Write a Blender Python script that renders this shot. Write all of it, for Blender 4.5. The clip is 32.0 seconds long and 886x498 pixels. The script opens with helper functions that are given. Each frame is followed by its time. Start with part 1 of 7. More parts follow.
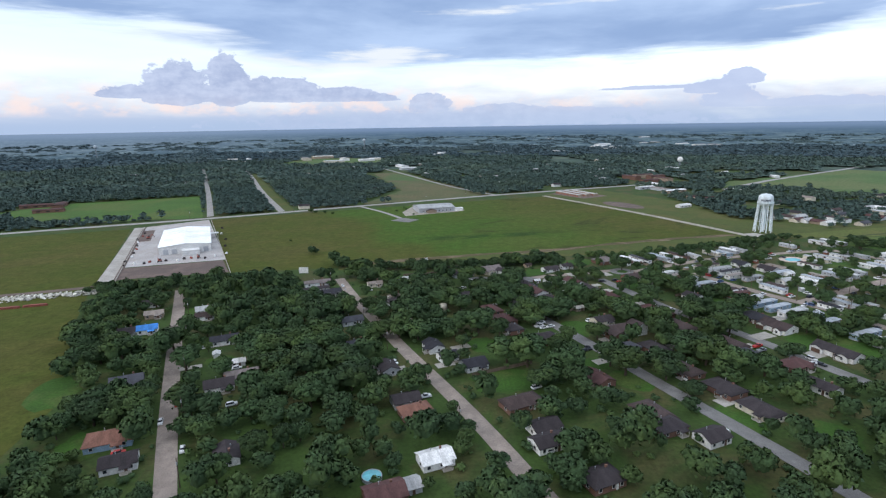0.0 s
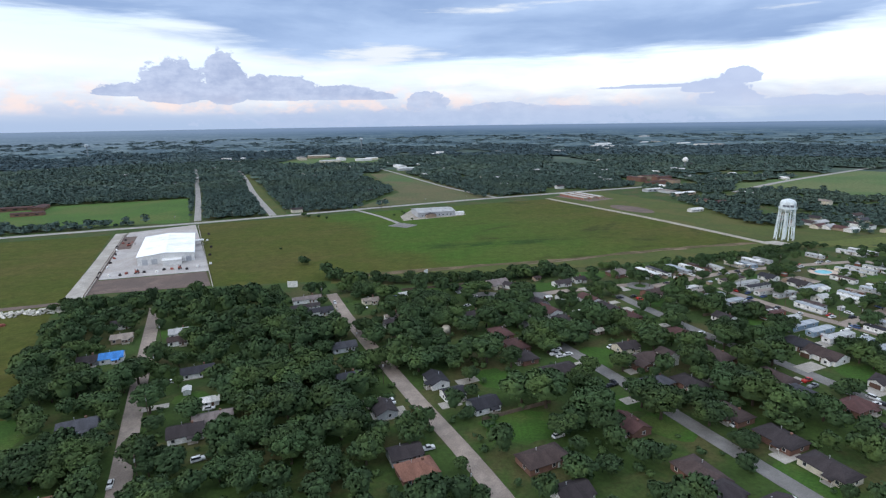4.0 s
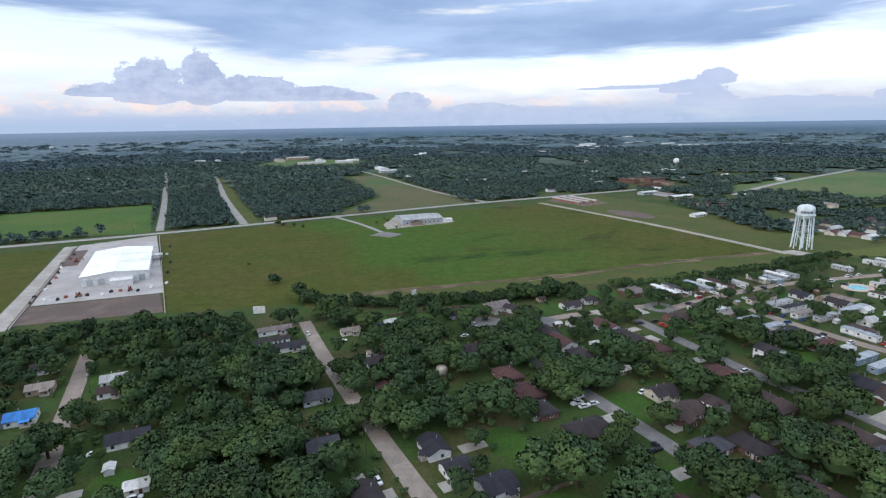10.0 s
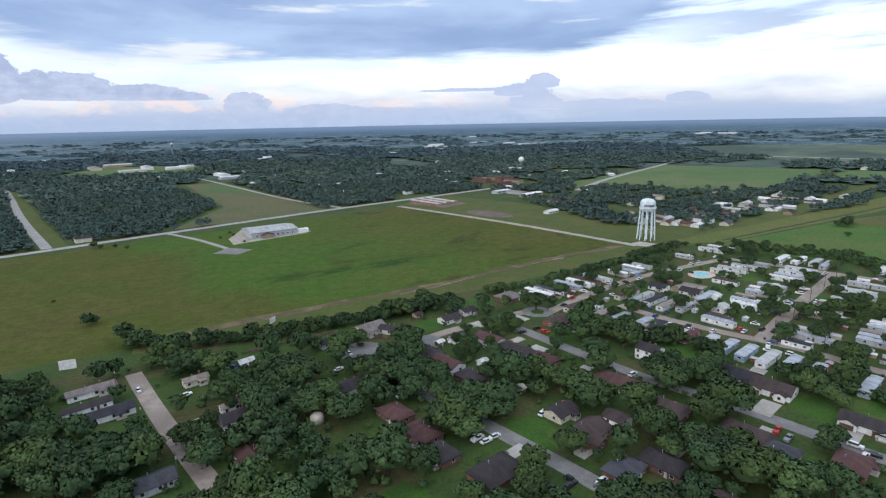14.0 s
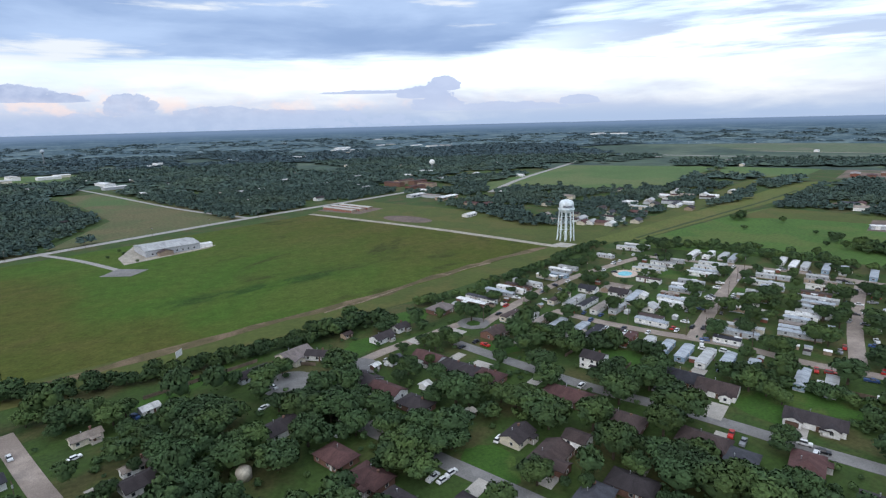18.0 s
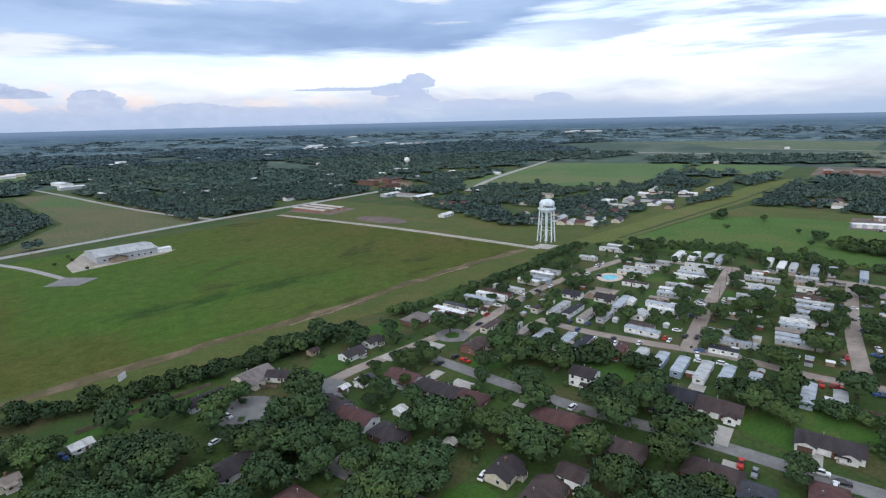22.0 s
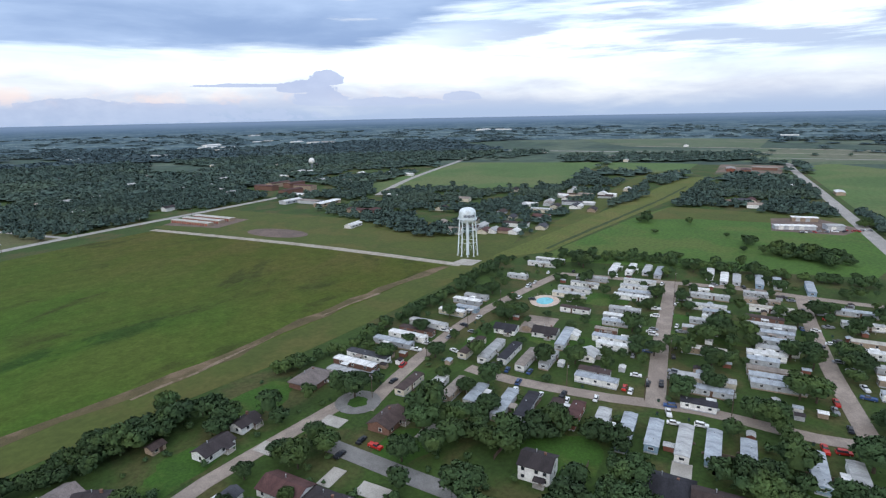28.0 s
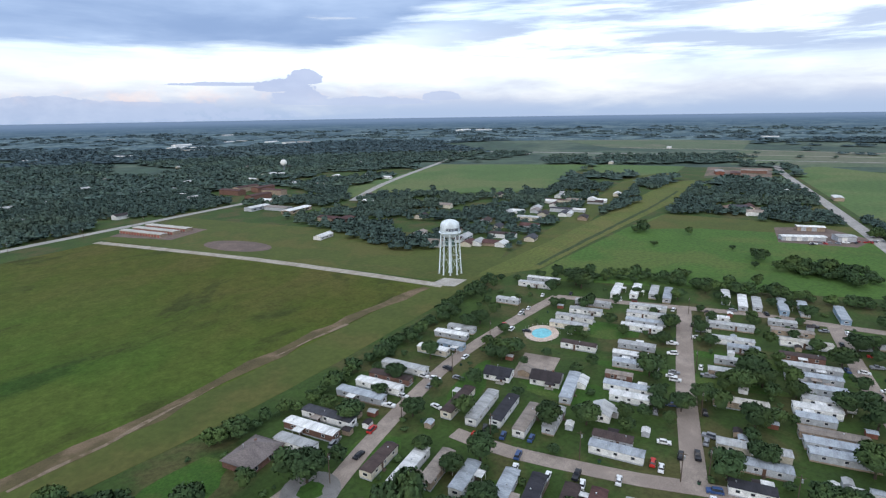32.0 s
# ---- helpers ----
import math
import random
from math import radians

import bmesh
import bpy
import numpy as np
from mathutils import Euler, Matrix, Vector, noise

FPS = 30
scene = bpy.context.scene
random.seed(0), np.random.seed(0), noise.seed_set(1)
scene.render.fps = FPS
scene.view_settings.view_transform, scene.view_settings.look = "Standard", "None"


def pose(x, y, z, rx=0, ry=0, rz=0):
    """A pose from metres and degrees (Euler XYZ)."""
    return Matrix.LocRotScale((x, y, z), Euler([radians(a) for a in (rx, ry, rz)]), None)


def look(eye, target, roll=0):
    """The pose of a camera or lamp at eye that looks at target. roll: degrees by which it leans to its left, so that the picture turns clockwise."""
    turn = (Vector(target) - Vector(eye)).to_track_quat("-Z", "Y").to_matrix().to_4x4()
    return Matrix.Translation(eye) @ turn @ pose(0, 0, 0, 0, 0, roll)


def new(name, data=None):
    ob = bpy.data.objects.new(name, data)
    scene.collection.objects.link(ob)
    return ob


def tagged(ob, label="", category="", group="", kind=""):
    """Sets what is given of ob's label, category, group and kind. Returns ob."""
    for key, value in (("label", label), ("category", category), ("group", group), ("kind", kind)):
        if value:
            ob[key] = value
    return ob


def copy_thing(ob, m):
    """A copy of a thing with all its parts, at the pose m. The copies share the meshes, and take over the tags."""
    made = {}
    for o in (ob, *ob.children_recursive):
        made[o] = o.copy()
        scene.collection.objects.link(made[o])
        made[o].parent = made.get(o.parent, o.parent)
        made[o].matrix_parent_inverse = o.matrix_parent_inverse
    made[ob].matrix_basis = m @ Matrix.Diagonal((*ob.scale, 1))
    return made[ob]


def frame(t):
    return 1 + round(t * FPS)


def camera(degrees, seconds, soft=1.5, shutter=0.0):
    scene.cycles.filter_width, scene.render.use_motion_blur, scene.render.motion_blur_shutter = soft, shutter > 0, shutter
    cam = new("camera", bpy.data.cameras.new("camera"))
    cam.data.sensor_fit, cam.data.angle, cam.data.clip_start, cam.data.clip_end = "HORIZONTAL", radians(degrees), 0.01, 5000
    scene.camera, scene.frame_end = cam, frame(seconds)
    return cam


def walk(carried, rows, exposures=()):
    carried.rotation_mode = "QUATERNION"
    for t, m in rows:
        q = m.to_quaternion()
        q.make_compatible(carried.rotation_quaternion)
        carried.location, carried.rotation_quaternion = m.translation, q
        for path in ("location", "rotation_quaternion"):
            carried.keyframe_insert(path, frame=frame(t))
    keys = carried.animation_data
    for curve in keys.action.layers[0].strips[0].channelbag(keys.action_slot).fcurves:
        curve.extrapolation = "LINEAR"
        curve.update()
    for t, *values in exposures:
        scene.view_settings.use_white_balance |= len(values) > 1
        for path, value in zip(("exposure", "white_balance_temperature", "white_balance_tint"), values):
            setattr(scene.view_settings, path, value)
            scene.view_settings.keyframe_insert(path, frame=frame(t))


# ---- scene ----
from math import atan2, cos, exp, hypot, pi, sin, sqrt

cam = camera(78.7, 32.0, soft=1.25)
# seconds, eye, (yaw to the left from +y, pitch, roll) in degrees
PATH = [
    (0, (0.01, 0.01, 110.00), (0.035, -13.009, -0.928)),
    (0.5, (-0.13, 4.87, 110.40), (0.031, -13.034, -0.805)),
    (1, (-0.43, 10.11, 110.78), (0.055, -13.043, -0.820)),
    (1.5, (-0.75, 14.75, 111.04), (-0.012, -13.099, -0.859)),
    (2, (-1.08, 18.89, 111.16), (-0.045, -13.106, -0.823)),
    (2.5, (-1.50, 22.97, 111.24), (-0.104, -13.128, -0.792)),
    (3, (-1.86, 27.17, 111.30), (-0.164, -13.147, -0.805)),
    (3.5, (-2.38, 31.44, 111.36), (-0.197, -13.150, -0.823)),
    (5.5, (-3.85, 48.57, 111.29), (-0.366, -13.187, -0.799)),
    (6, (-4.26, 52.69, 111.22), (-0.414, -13.180, -0.757)),
    (6.5, (-4.87, 56.84, 111.22), (-0.512, -13.166, -0.778)),
    (7, (-5.32, 61.02, 111.14), (-0.588, -13.155, -0.813)),
    (7.5, (-5.75, 65.31, 110.96), (-0.657, -13.142, -0.842)),
    (8, (-6.07, 69.59, 110.80), (-0.666, -13.138, -0.830)),
    (8.5, (-6.44, 74.04, 110.57), (-0.726, -13.113, -0.838)),
    (9, (-6.82, 78.42, 110.38), (-0.747, -13.102, -0.852)),
    (9.5, (-7.25, 82.75, 110.32), (-0.798, -13.108, -0.882)),
    (10, (-7.66, 87.00, 110.31), (-2.148, -13.107, -0.907)),
    (10.5, (-7.92, 91.40, 110.15), (-4.868, -13.092, -0.990)),
    (11, (-8.14, 95.52, 110.03), (-8.386, -13.105, -1.081)),
    (11.5, (-8.49, 99.80, 109.96), (-11.789, -13.144, -1.150)),
    (12, (-8.79, 104.07, 109.94), (-14.948, -13.202, -1.212)),
    (12.5, (-9.48, 108.44, 110.00), (-16.934, -13.244, -1.218)),
    (13, (-10.12, 112.77, 110.12), (-17.421, -13.258, -1.156)),
    (13.5, (-10.47, 116.93, 110.16), (-17.713, -13.236, -1.140)),
    (14, (-10.77, 121.43, 110.21), (-17.894, -13.261, -1.141)),
    (14.5, (-11.19, 125.71, 110.27), (-18.048, -13.261, -1.112)),
    (16.5, (-12.86, 141.39, 110.95), (-18.689, -13.152, -1.096)),
    (17, (-12.95, 143.70, 111.06), (-19.942, -13.124, -1.146)),
    (17.5, (-13.32, 144.69, 110.98), (-24.969, -13.133, -1.325)),
    (18, (-13.63, 144.89, 110.85), (-27.731, -13.235, -1.448)),
    (18.5, (-13.54, 145.40, 110.63), (-28.844, -13.246, -1.436)),
    (19, (-12.62, 146.65, 110.41), (-29.438, -13.302, -1.442)),
    (19.5, (-11.20, 148.54, 110.24), (-29.974, -13.352, -1.474)),
    (20, (-9.63, 151.24, 110.02), (-30.406, -13.410, -1.449)),
    (20.5, (-7.95, 154.47, 109.89), (-30.384, -13.446, -1.432)),
    (21, (-6.01, 158.09, 109.79), (-30.073, -13.510, -1.366)),
    (21.5, (-3.93, 161.90, 109.64), (-30.398, -13.528, -1.348)),
    (22, (-1.91, 166.14, 109.60), (-30.330, -13.541, -1.359)),
    (22.5, (0.53, 170.46, 109.59), (-31.510, -13.595, -1.336)),
    (23, (3.15, 175.10, 109.65), (-34.338, -13.683, -1.398)),
    (23.5, (5.71, 179.73, 109.64), (-36.457, -13.730, -1.504)),
    (24, (8.75, 184.42, 109.51), (-37.138, -13.784, -1.466)),
    (24.5, (12.10, 189.03, 109.33), (-37.393, -13.822, -1.458)),
    (25, (15.81, 193.71, 109.29), (-37.744, -13.866, -1.459)),
    (25.5, (19.75, 198.32, 109.24), (-38.094, -13.942, -1.325)),
    (26, (23.52, 203.09, 109.17), (-38.596, -14.002, -1.267)),
    (26.5, (27.34, 207.60, 108.96), (-38.926, -13.965, -1.211)),
    (28.5, (42.75, 226.39, 108.59), (-39.687, -13.945, -1.052)),
    (29, (46.94, 231.28, 108.66), (-39.748, -13.990, -0.935)),
    (29.5, (51.16, 236.00, 108.68), (-39.804, -14.007, -0.905)),
    (30, (55.22, 240.74, 108.67), (-39.861, -14.000, -0.879)),
    (30.5, (59.12, 245.72, 108.70), (-39.975, -14.022, -0.843)),
    (31, (63.27, 250.43, 108.70), (-40.360, -14.006, -0.845)),
    (31.5, (67.40, 255.15, 108.70), (-41.326, -14.023, -0.848)),
    (32, (71.48, 259.76, 108.69), (-41.721, -13.966, -0.859)),
]


def flown(eye, turn):
    yaw, pitch, roll = (radians(a) for a in turn)
    ahead = Vector((-sin(yaw) * cos(pitch), cos(yaw) * cos(pitch), sin(pitch)))
    return look(eye, Vector(eye) + 100 * ahead, math.degrees(roll))


walk(cam, [(t, flown(eye, turn)) for t, eye, turn in PATH])

# ---- world: evening sky under broken cloud ----
world = bpy.data.worlds.new("evening_sky")
scene.world = world
world.use_nodes = True
WT = world.node_tree
WT.nodes.clear()
SUN_EL, SUN_AZ = 26.0, -125.0


class Nodes:
    """Short way to write node arithmetic."""

    def __init__(self, tree):
        self.tree = tree

    def add(self, kind, **inputs):
        n = self.tree.nodes.new(kind)
        for k, v in inputs.items():
            sock = n.inputs[int(k[1:])] if k[0] == "i" and k[1:].isdigit() else n.inputs[k]
            self.put(sock, v)
        return n

    def put(self, sock, v):
        if isinstance(v, bpy.types.NodeSocket):
            self.tree.links.new(v, sock)
        else:
            sock.default_value = v

    def math(self, op, a, b=0.0, c=0.0, clamp=False):
        n = self.tree.nodes.new("ShaderNodeMath")
        n.operation, n.use_clamp = op, clamp
        for s, v in zip(n.inputs, (a, b, c)):
            self.put(s, v)
        return n.outputs[0]

    def step(self, v, lo, hi, a=0.0, b=1.0):
        n = self.tree.nodes.new("ShaderNodeMapRange")
        n.interpolation_type = "SMOOTHSTEP"
        for s, x in zip(n.inputs, (v, lo, hi, a, b)):
            self.put(s, x)
        return n.outputs[0]

    def mix(self, fac, a, b, blend="MIX"):
        n = self.tree.nodes.new("ShaderNodeMix")
        n.data_type, n.blend_type = "RGBA", blend
        for s, v in ((n.inputs[0], fac), (n.inputs[6], a), (n.inputs[7], b)):
            self.put(s, v if isinstance(v, bpy.types.NodeSocket) or isinstance(v, (int, float)) else (*v, 1))
        return n.outputs[2]

    def noise(self, vec, scale, detail=4.0, rough=0.55, dist=0.0):
        n = self.tree.nodes.new("ShaderNodeTexNoise")
        if vec is not None:
            self.tree.links.new(vec, n.inputs["Vector"])
        for k, v in (("Scale", scale), ("Detail", detail), ("Roughness", rough), ("Distortion", dist)):
            n.inputs[k].default_value = v
        return n.outputs[0]

    def vec(self, x, y, z=0.0):
        n = self.tree.nodes.new("ShaderNodeCombineXYZ")
        for s, v in zip(n.inputs, (x, y, z)):
            self.put(s, v)
        return n.outputs[0]

    def split(self, v):
        n = self.tree.nodes.new("ShaderNodeSeparateXYZ")
        self.tree.links.new(v, n.inputs[0])
        return n.outputs


W = Nodes(WT)
sky = WT.nodes.new("ShaderNodeTexSky")
sky.sky_type, sky.sun_disc = "NISHITA", False
sky.sun_elevation, sky.sun_rotation = radians(SUN_EL), radians(SUN_AZ)
sky.air_density, sky.dust_density, sky.ozone_density = 1.0, 2.0, 1.0
sx, sy, sz = W.split(WT.nodes.new("ShaderNodeTexCoord").outputs["Generated"])
el = W.math("MULTIPLY", W.math("ARCSINE", sz), 57.2958)
az = W.math("MULTIPLY", W.math("ARCTAN2", sx, sy), 57.2958)


def heap_at(a0, e0, ra, re, base=2.5):
    """1 inside a heap of cloud with a flat foot, falling to 0 and below outside."""
    u = W.math("DIVIDE", W.math("SUBTRACT", az, a0), ra)
    v = W.math("DIVIDE", W.math("SUBTRACT", el, e0), re)
    v = W.math("MAXIMUM", v, W.math("MULTIPLY", v, -base))
    return W.math("SUBTRACT", 1.0, W.math("ADD", W.math("MULTIPLY", u, u), W.math("MULTIPLY", v, v)))


def cloud_noise(ka, ke, seed, detail=6.0, rough=0.58, dist=0.2):
    return W.noise(W.vec(W.math("MULTIPLY", az, ka), W.math("MULTIPLY", el, ke), seed), 1.0, detail, rough, dist)


broad = cloud_noise(0.045, 0.2, 3.1, 6.0, 0.55, 0.3)
streak = cloud_noise(0.06, 0.55, 8.4)
puff = cloud_noise(0.36, 0.55, 1.7, 7.0, 0.56, 0.1)
fine = cloud_noise(0.15, 0.6, 5.5)
soft = cloud_noise(0.05, 0.3, 12.0, 4.0, 0.5)
# clear air near the horizon, bright band of thin cloud above it
clear = W.mix(0.08, W.mix(W.step(soft, 0.35, 0.65), (0.76, 0.87, 0.99), (0.95, 0.985, 1.0)), sky.outputs[0])
low = W.mix(W.step(el, 0.0, 2.6), (0.46, 0.59, 0.80), (0.68, 0.74, 0.88))
glow = W.math("MULTIPLY", W.math("MULTIPLY", W.step(az, 60.0, -15.0), W.step(puff, 0.45, 0.68)), W.step(el, 0.9, 1.8))
pink = W.mix(glow, low, (0.98, 0.80, 0.76))
band = W.mix(W.step(W.math("ADD", el, W.math("MULTIPLY", W.math("SUBTRACT", W.math("ADD", fine, soft), 1.0), 4.5)), 0.4, 5.2), pink, clear)
rosy = W.math("MULTIPLY", W.math("MULTIPLY", W.step(az, 22.0, -18.0), W.step(puff, 0.40, 0.58)), W.math("MULTIPLY", W.step(el, 0.9, 1.9), W.step(el, 4.2, 2.6)))
band = W.mix(W.math("MULTIPLY", rosy, 0.62), band, (1.0, 0.85, 0.81))
# blue-grey shadowed cumulus standing in the bright band
HEAPS = ((-25.0, 2.75, 3.4, 3.3), (-20.6, 2.75, 2.1, 4.1), (-15.6, 2.7, 4.6, 2.1), (-10.4, 2.6, 4.6, 1.3), (-6.6, 2.5, 2.4, 0.7),
         (28.1, 3.3, 1.9, 1.2), (26.2, 2.6, 3.2, 1.1), (27.6, 1.4, 3.0, 1.5), (21.0, 3.0, 5.0, 0.30), (34.0, 1.2, 6.5, 0.7), (41.8, 1.6, 2.0, 0.75),
         (-1.2, 1.5, 2.3, 1.75), (6.5, 1.2, 4.5, 0.8), (13.0, 1.0, 6.5, 0.55))
cum = heap_at(-28.5, 2.9, 3.2, 1.0, 4.0)
for a0, e0, ra, re in HEAPS:
    cum = W.math("MAXIMUM", cum, heap_at(a0, e0, ra, re, 5.0))
cum = W.math("MAXIMUM", cum, W.math("MULTIPLY", heap_at(3, 0.2, 24, 1.2), 0.45))
lump = cloud_noise(0.75, 1.1, 21.0, 5.0, 0.6, 0.15)
heap = W.math("ADD", W.math("MULTIPLY", W.math("MAXIMUM", cum, -1.6), 0.5), W.math("ADD", W.math("MULTIPLY", puff, 0.5), W.math("MULTIPLY", lump, 0.85)))
cummask = W.step(heap, 0.655, 0.755)
cumcol = W.mix(W.step(W.math("ADD", W.math("MULTIPLY", lump, 0.6), W.math("MULTIPLY", fine, 0.6)), 0.45, 0.78), (0.40, 0.49, 0.71), (0.60, 0.69, 0.89))
cumcol = W.mix(W.step(az, 5.0, 22.0, 0.0, 0.75), cumcol, (0.56, 0.66, 0.89))
cumcol = W.mix(W.step(el, 4.5, 0.2, 0.0, 0.6), cumcol, (0.55, 0.66, 0.86))
base = W.mix(W.math("MULTIPLY", cummask, W.step(el, 0.5, 3.4, 0.62, 0.95)), band, cumcol)
# thin streaks, more of them towards the east
wisps = W.math("MULTIPLY", W.step(streak, 0.46, 0.62), W.math("MULTIPLY", W.step(el, 3.7, 5.4), W.step(az, 30.0, 50.0)))
base = W.mix(W.math("MULTIPLY", wisps, 0.8), base, (0.44, 0.56, 0.80))
west = W.math("MULTIPLY", W.step(soft, 0.40, 0.62), W.math("MULTIPLY", W.step(el, 4.0, 11.0), W.step(az, -12.0, -34.0)))
base = W.mix(W.math("MULTIPLY", west, 0.7), base, (0.56, 0.67, 0.86))
# high deck with a ragged lower edge
edge = W.math("ADD", W.step(az, -11.0, -27.0, 6.1, 9.2), W.step(az, 28.0, 45.0, 0.0, 4.0))
lift = W.math("ADD", W.math("SUBTRACT", el, edge), W.math("MULTIPLY", W.math("SUBTRACT", streak, 0.5), 6.0))
deck = W.step(lift, -0.9, 1.0)
deckcol = W.mix(W.step(broad, 0.33, 0.66), (0.315, 0.46, 0.73), (0.52, 0.69, 0.965))
deckcol = W.mix(W.step(W.math("ADD", streak, W.math("MULTIPLY", broad, 0.6)), 0.90, 1.06), deckcol, (0.88, 0.95, 1.0))
# overhead the cloud thins and lets the high evening light through
deckcol = W.mix(W.step(el, 13.0, 40.0), deckcol, (1.18, 1.32, 1.50))
final = W.mix(1.0, W.mix(deck, base, deckcol), (0.975, 0.97, 1.0), "MULTIPLY")
bg = W.add("ShaderNodeBackground", Color=final, Strength=1.0)
WT.links.new(bg.outputs[0], WT.nodes.new("ShaderNodeOutputWorld").inputs[0])

sun = new("sun", bpy.data.lights.new("sun", "SUN"))
sun.data.energy, sun.data.angle, sun.data.color = 1.3, radians(40), (1.0, 0.93, 0.85)
sun.matrix_world = look((0, 0, 0), (-sin(radians(SUN_AZ)) * cos(radians(SUN_EL)), -cos(radians(SUN_AZ)) * cos(radians(SUN_EL)), -sin(radians(SUN_EL))))
scene.view_settings.exposure = 0.0

# ---- materials ----
def surface(name, a, b, scale=1.0, grit=0.28, rough=0.9, fine=None, c=None, cscale=0.05, bump=0.0, bscale=3.0, metal=0.0, spread=0.0, island=0.0, coord="Object", stretch=(1, 1, 1)):
    """Two colours mixed by noise of that scale (per metre), a third in large stains, fine grain, bump, variation between objects."""
    m = bpy.data.materials.new(name)
    m.use_nodes = True
    n = Nodes(m.node_tree)
    bsdf = m.node_tree.nodes["Principled BSDF"]
    geo = m.node_tree.nodes.new("ShaderNodeTexCoord").outputs["Object"] if coord == "Object" else m.node_tree.nodes.new("ShaderNodeNewGeometry").outputs["Position"]
    mp = m.node_tree.nodes.new("ShaderNodeMapping")
    mp.inputs["Scale"].default_value = stretch
    m.node_tree.links.new(geo, mp.inputs[0])
    p = mp.outputs[0]
    col = n.mix(n.step(n.noise(p, scale, 5.0, 0.6), 0.32, 0.68), a, b)
    if c:
        col = n.mix(n.step(n.noise(p, cscale, 5.0, 0.6, 0.4), 0.47, 0.63), col, c)
    if fine:
        g = n.step(n.noise(p, fine, 3.0, 0.7), 0.25, 0.75, 1 - grit, 1 + grit)
        col = n.mix(1.0, col, n.vec(g, g, g), "MULTIPLY")
    if spread:
        r = m.node_tree.nodes.new("ShaderNodeObjectInfo").outputs["Random"]
        g = n.step(r, 0.0, 1.0, 1 - spread, 1 + spread)
        col = n.mix(1.0, col, n.vec(g, g, g), "MULTIPLY")
    if island:
        r = m.node_tree.nodes.new("ShaderNodeNewGeometry").outputs["Random Per Island"]
        g = n.step(r, 0.0, 1.0, 1 - island, 1 + island)
        col = n.mix(1.0, col, n.vec(g, g, n.math("MULTIPLY", g, 0.95)), "MULTIPLY")
    n.put(bsdf.inputs["Base Color"], col)
    bsdf.inputs["Roughness"].default_value = rough
    bsdf.inputs["Metallic"].default_value = metal
    bsdf.inputs["Specular IOR Level"].default_value = 0.25
    if bump:
        bp = m.node_tree.nodes.new("ShaderNodeBump")
        bp.inputs["Strength"].default_value, bp.inputs["Distance"].default_value = bump, 0.1
        m.node_tree.links.new(n.noise(p, bscale, 4.0, 0.6), bp.inputs["Height"])
        m.node_tree.links.new(bp.outputs[0], bsdf.inputs["Normal"])
    return m


MAT = {}


def paint(name, rgb, **k):
    d = [v * 0.72 for v in rgb]
    MAT[name] = surface(name, rgb, d, **({"scale": 0.5, "rough": 0.7, "fine": 4.0, "spread": 0.12} | k))


# roofs
ROOFS = {
    "white": (0.69, 0.69, 0.68), "grey": (0.39, 0.395, 0.395), "bluegrey": (0.335, 0.368, 0.405), "slate": (0.060, 0.062, 0.074), "brown": (0.066, 0.047, 0.045),
    "taupe": (0.17, 0.145, 0.14), "black": (0.032, 0.032, 0.040), "dark": (0.042, 0.035, 0.038), "tan": (0.24, 0.20, 0.17), "cream": (0.44, 0.41, 0.36), "rust": (0.090, 0.046, 0.044),
    "orange": (0.20, 0.098, 0.072), "tarp": (0.06, 0.24, 0.62),
}
for key, rgb in ROOFS.items():
    sheet = key in ("white", "grey", "bluegrey", "cream", "tan")
    paint("roof_" + key, rgb, rough=0.45 if sheet else 0.9, metal=0.0, scale=0.35, c=[v * 0.55 for v in rgb], cscale=0.22, bump=0.25, bscale=1.5, stretch=(1, 0.25, 1))
WALLS = {
    "white": (0.80, 0.80, 0.79), "cream": (0.62, 0.57, 0.47), "grey": (0.45, 0.47, 0.50), "brick": (0.19, 0.105, 0.08), "tan": (0.36, 0.28, 0.21),
    "blue": (0.24, 0.34, 0.44), "rust": (0.21, 0.085, 0.06),
}
for key, rgb in WALLS.items():
    paint("wall_" + key, rgb, scale=0.8, c=[v * 0.8 for v in rgb], cscale=0.35, rough=0.8)
for key, rgb in {"white": (0.72, 0.73, 0.74), "red": (0.42, 0.03, 0.025), "dark": (0.02, 0.022, 0.028), "grey": (0.22, 0.23, 0.25), "blue": (0.04, 0.08, 0.2)}.items():
    paint("car_" + key, rgb, rough=0.28, scale=0.3, spread=0.08)
paint("glass_dark", (0.03, 0.035, 0.045), rough=0.12)
paint("tyre", (0.025, 0.025, 0.025), rough=0.9)
paint("trim_white", (0.7, 0.7, 0.68))
paint("door_dark", (0.12, 0.07, 0.05))
paint("concrete", (0.40, 0.375, 0.34), scale=0.12, c=(0.29, 0.27, 0.24), cscale=0.03, rough=0.9, coord="World", spread=0.0)
paint("lot_concrete", (0.42, 0.40, 0.39), scale=0.06, c=(0.34, 0.31, 0.29), cscale=0.02, rough=0.9, coord="World", spread=0.0)
paint("street_tan", (0.30, 0.25, 0.215), scale=0.2, c=(0.22, 0.18, 0.155), cscale=0.06, rough=0.95, coord="World", spread=0.0)
paint("street_grey", (0.20, 0.195, 0.19), scale=0.2, c=(0.15, 0.145, 0.14), cscale=0.07, rough=0.95, coord="World", spread=0.0)
paint("highway", (0.33, 0.315, 0.30), scale=0.15, c=(0.26, 0.25, 0.24), cscale=0.04, rough=0.95, coord="World", spread=0.0)
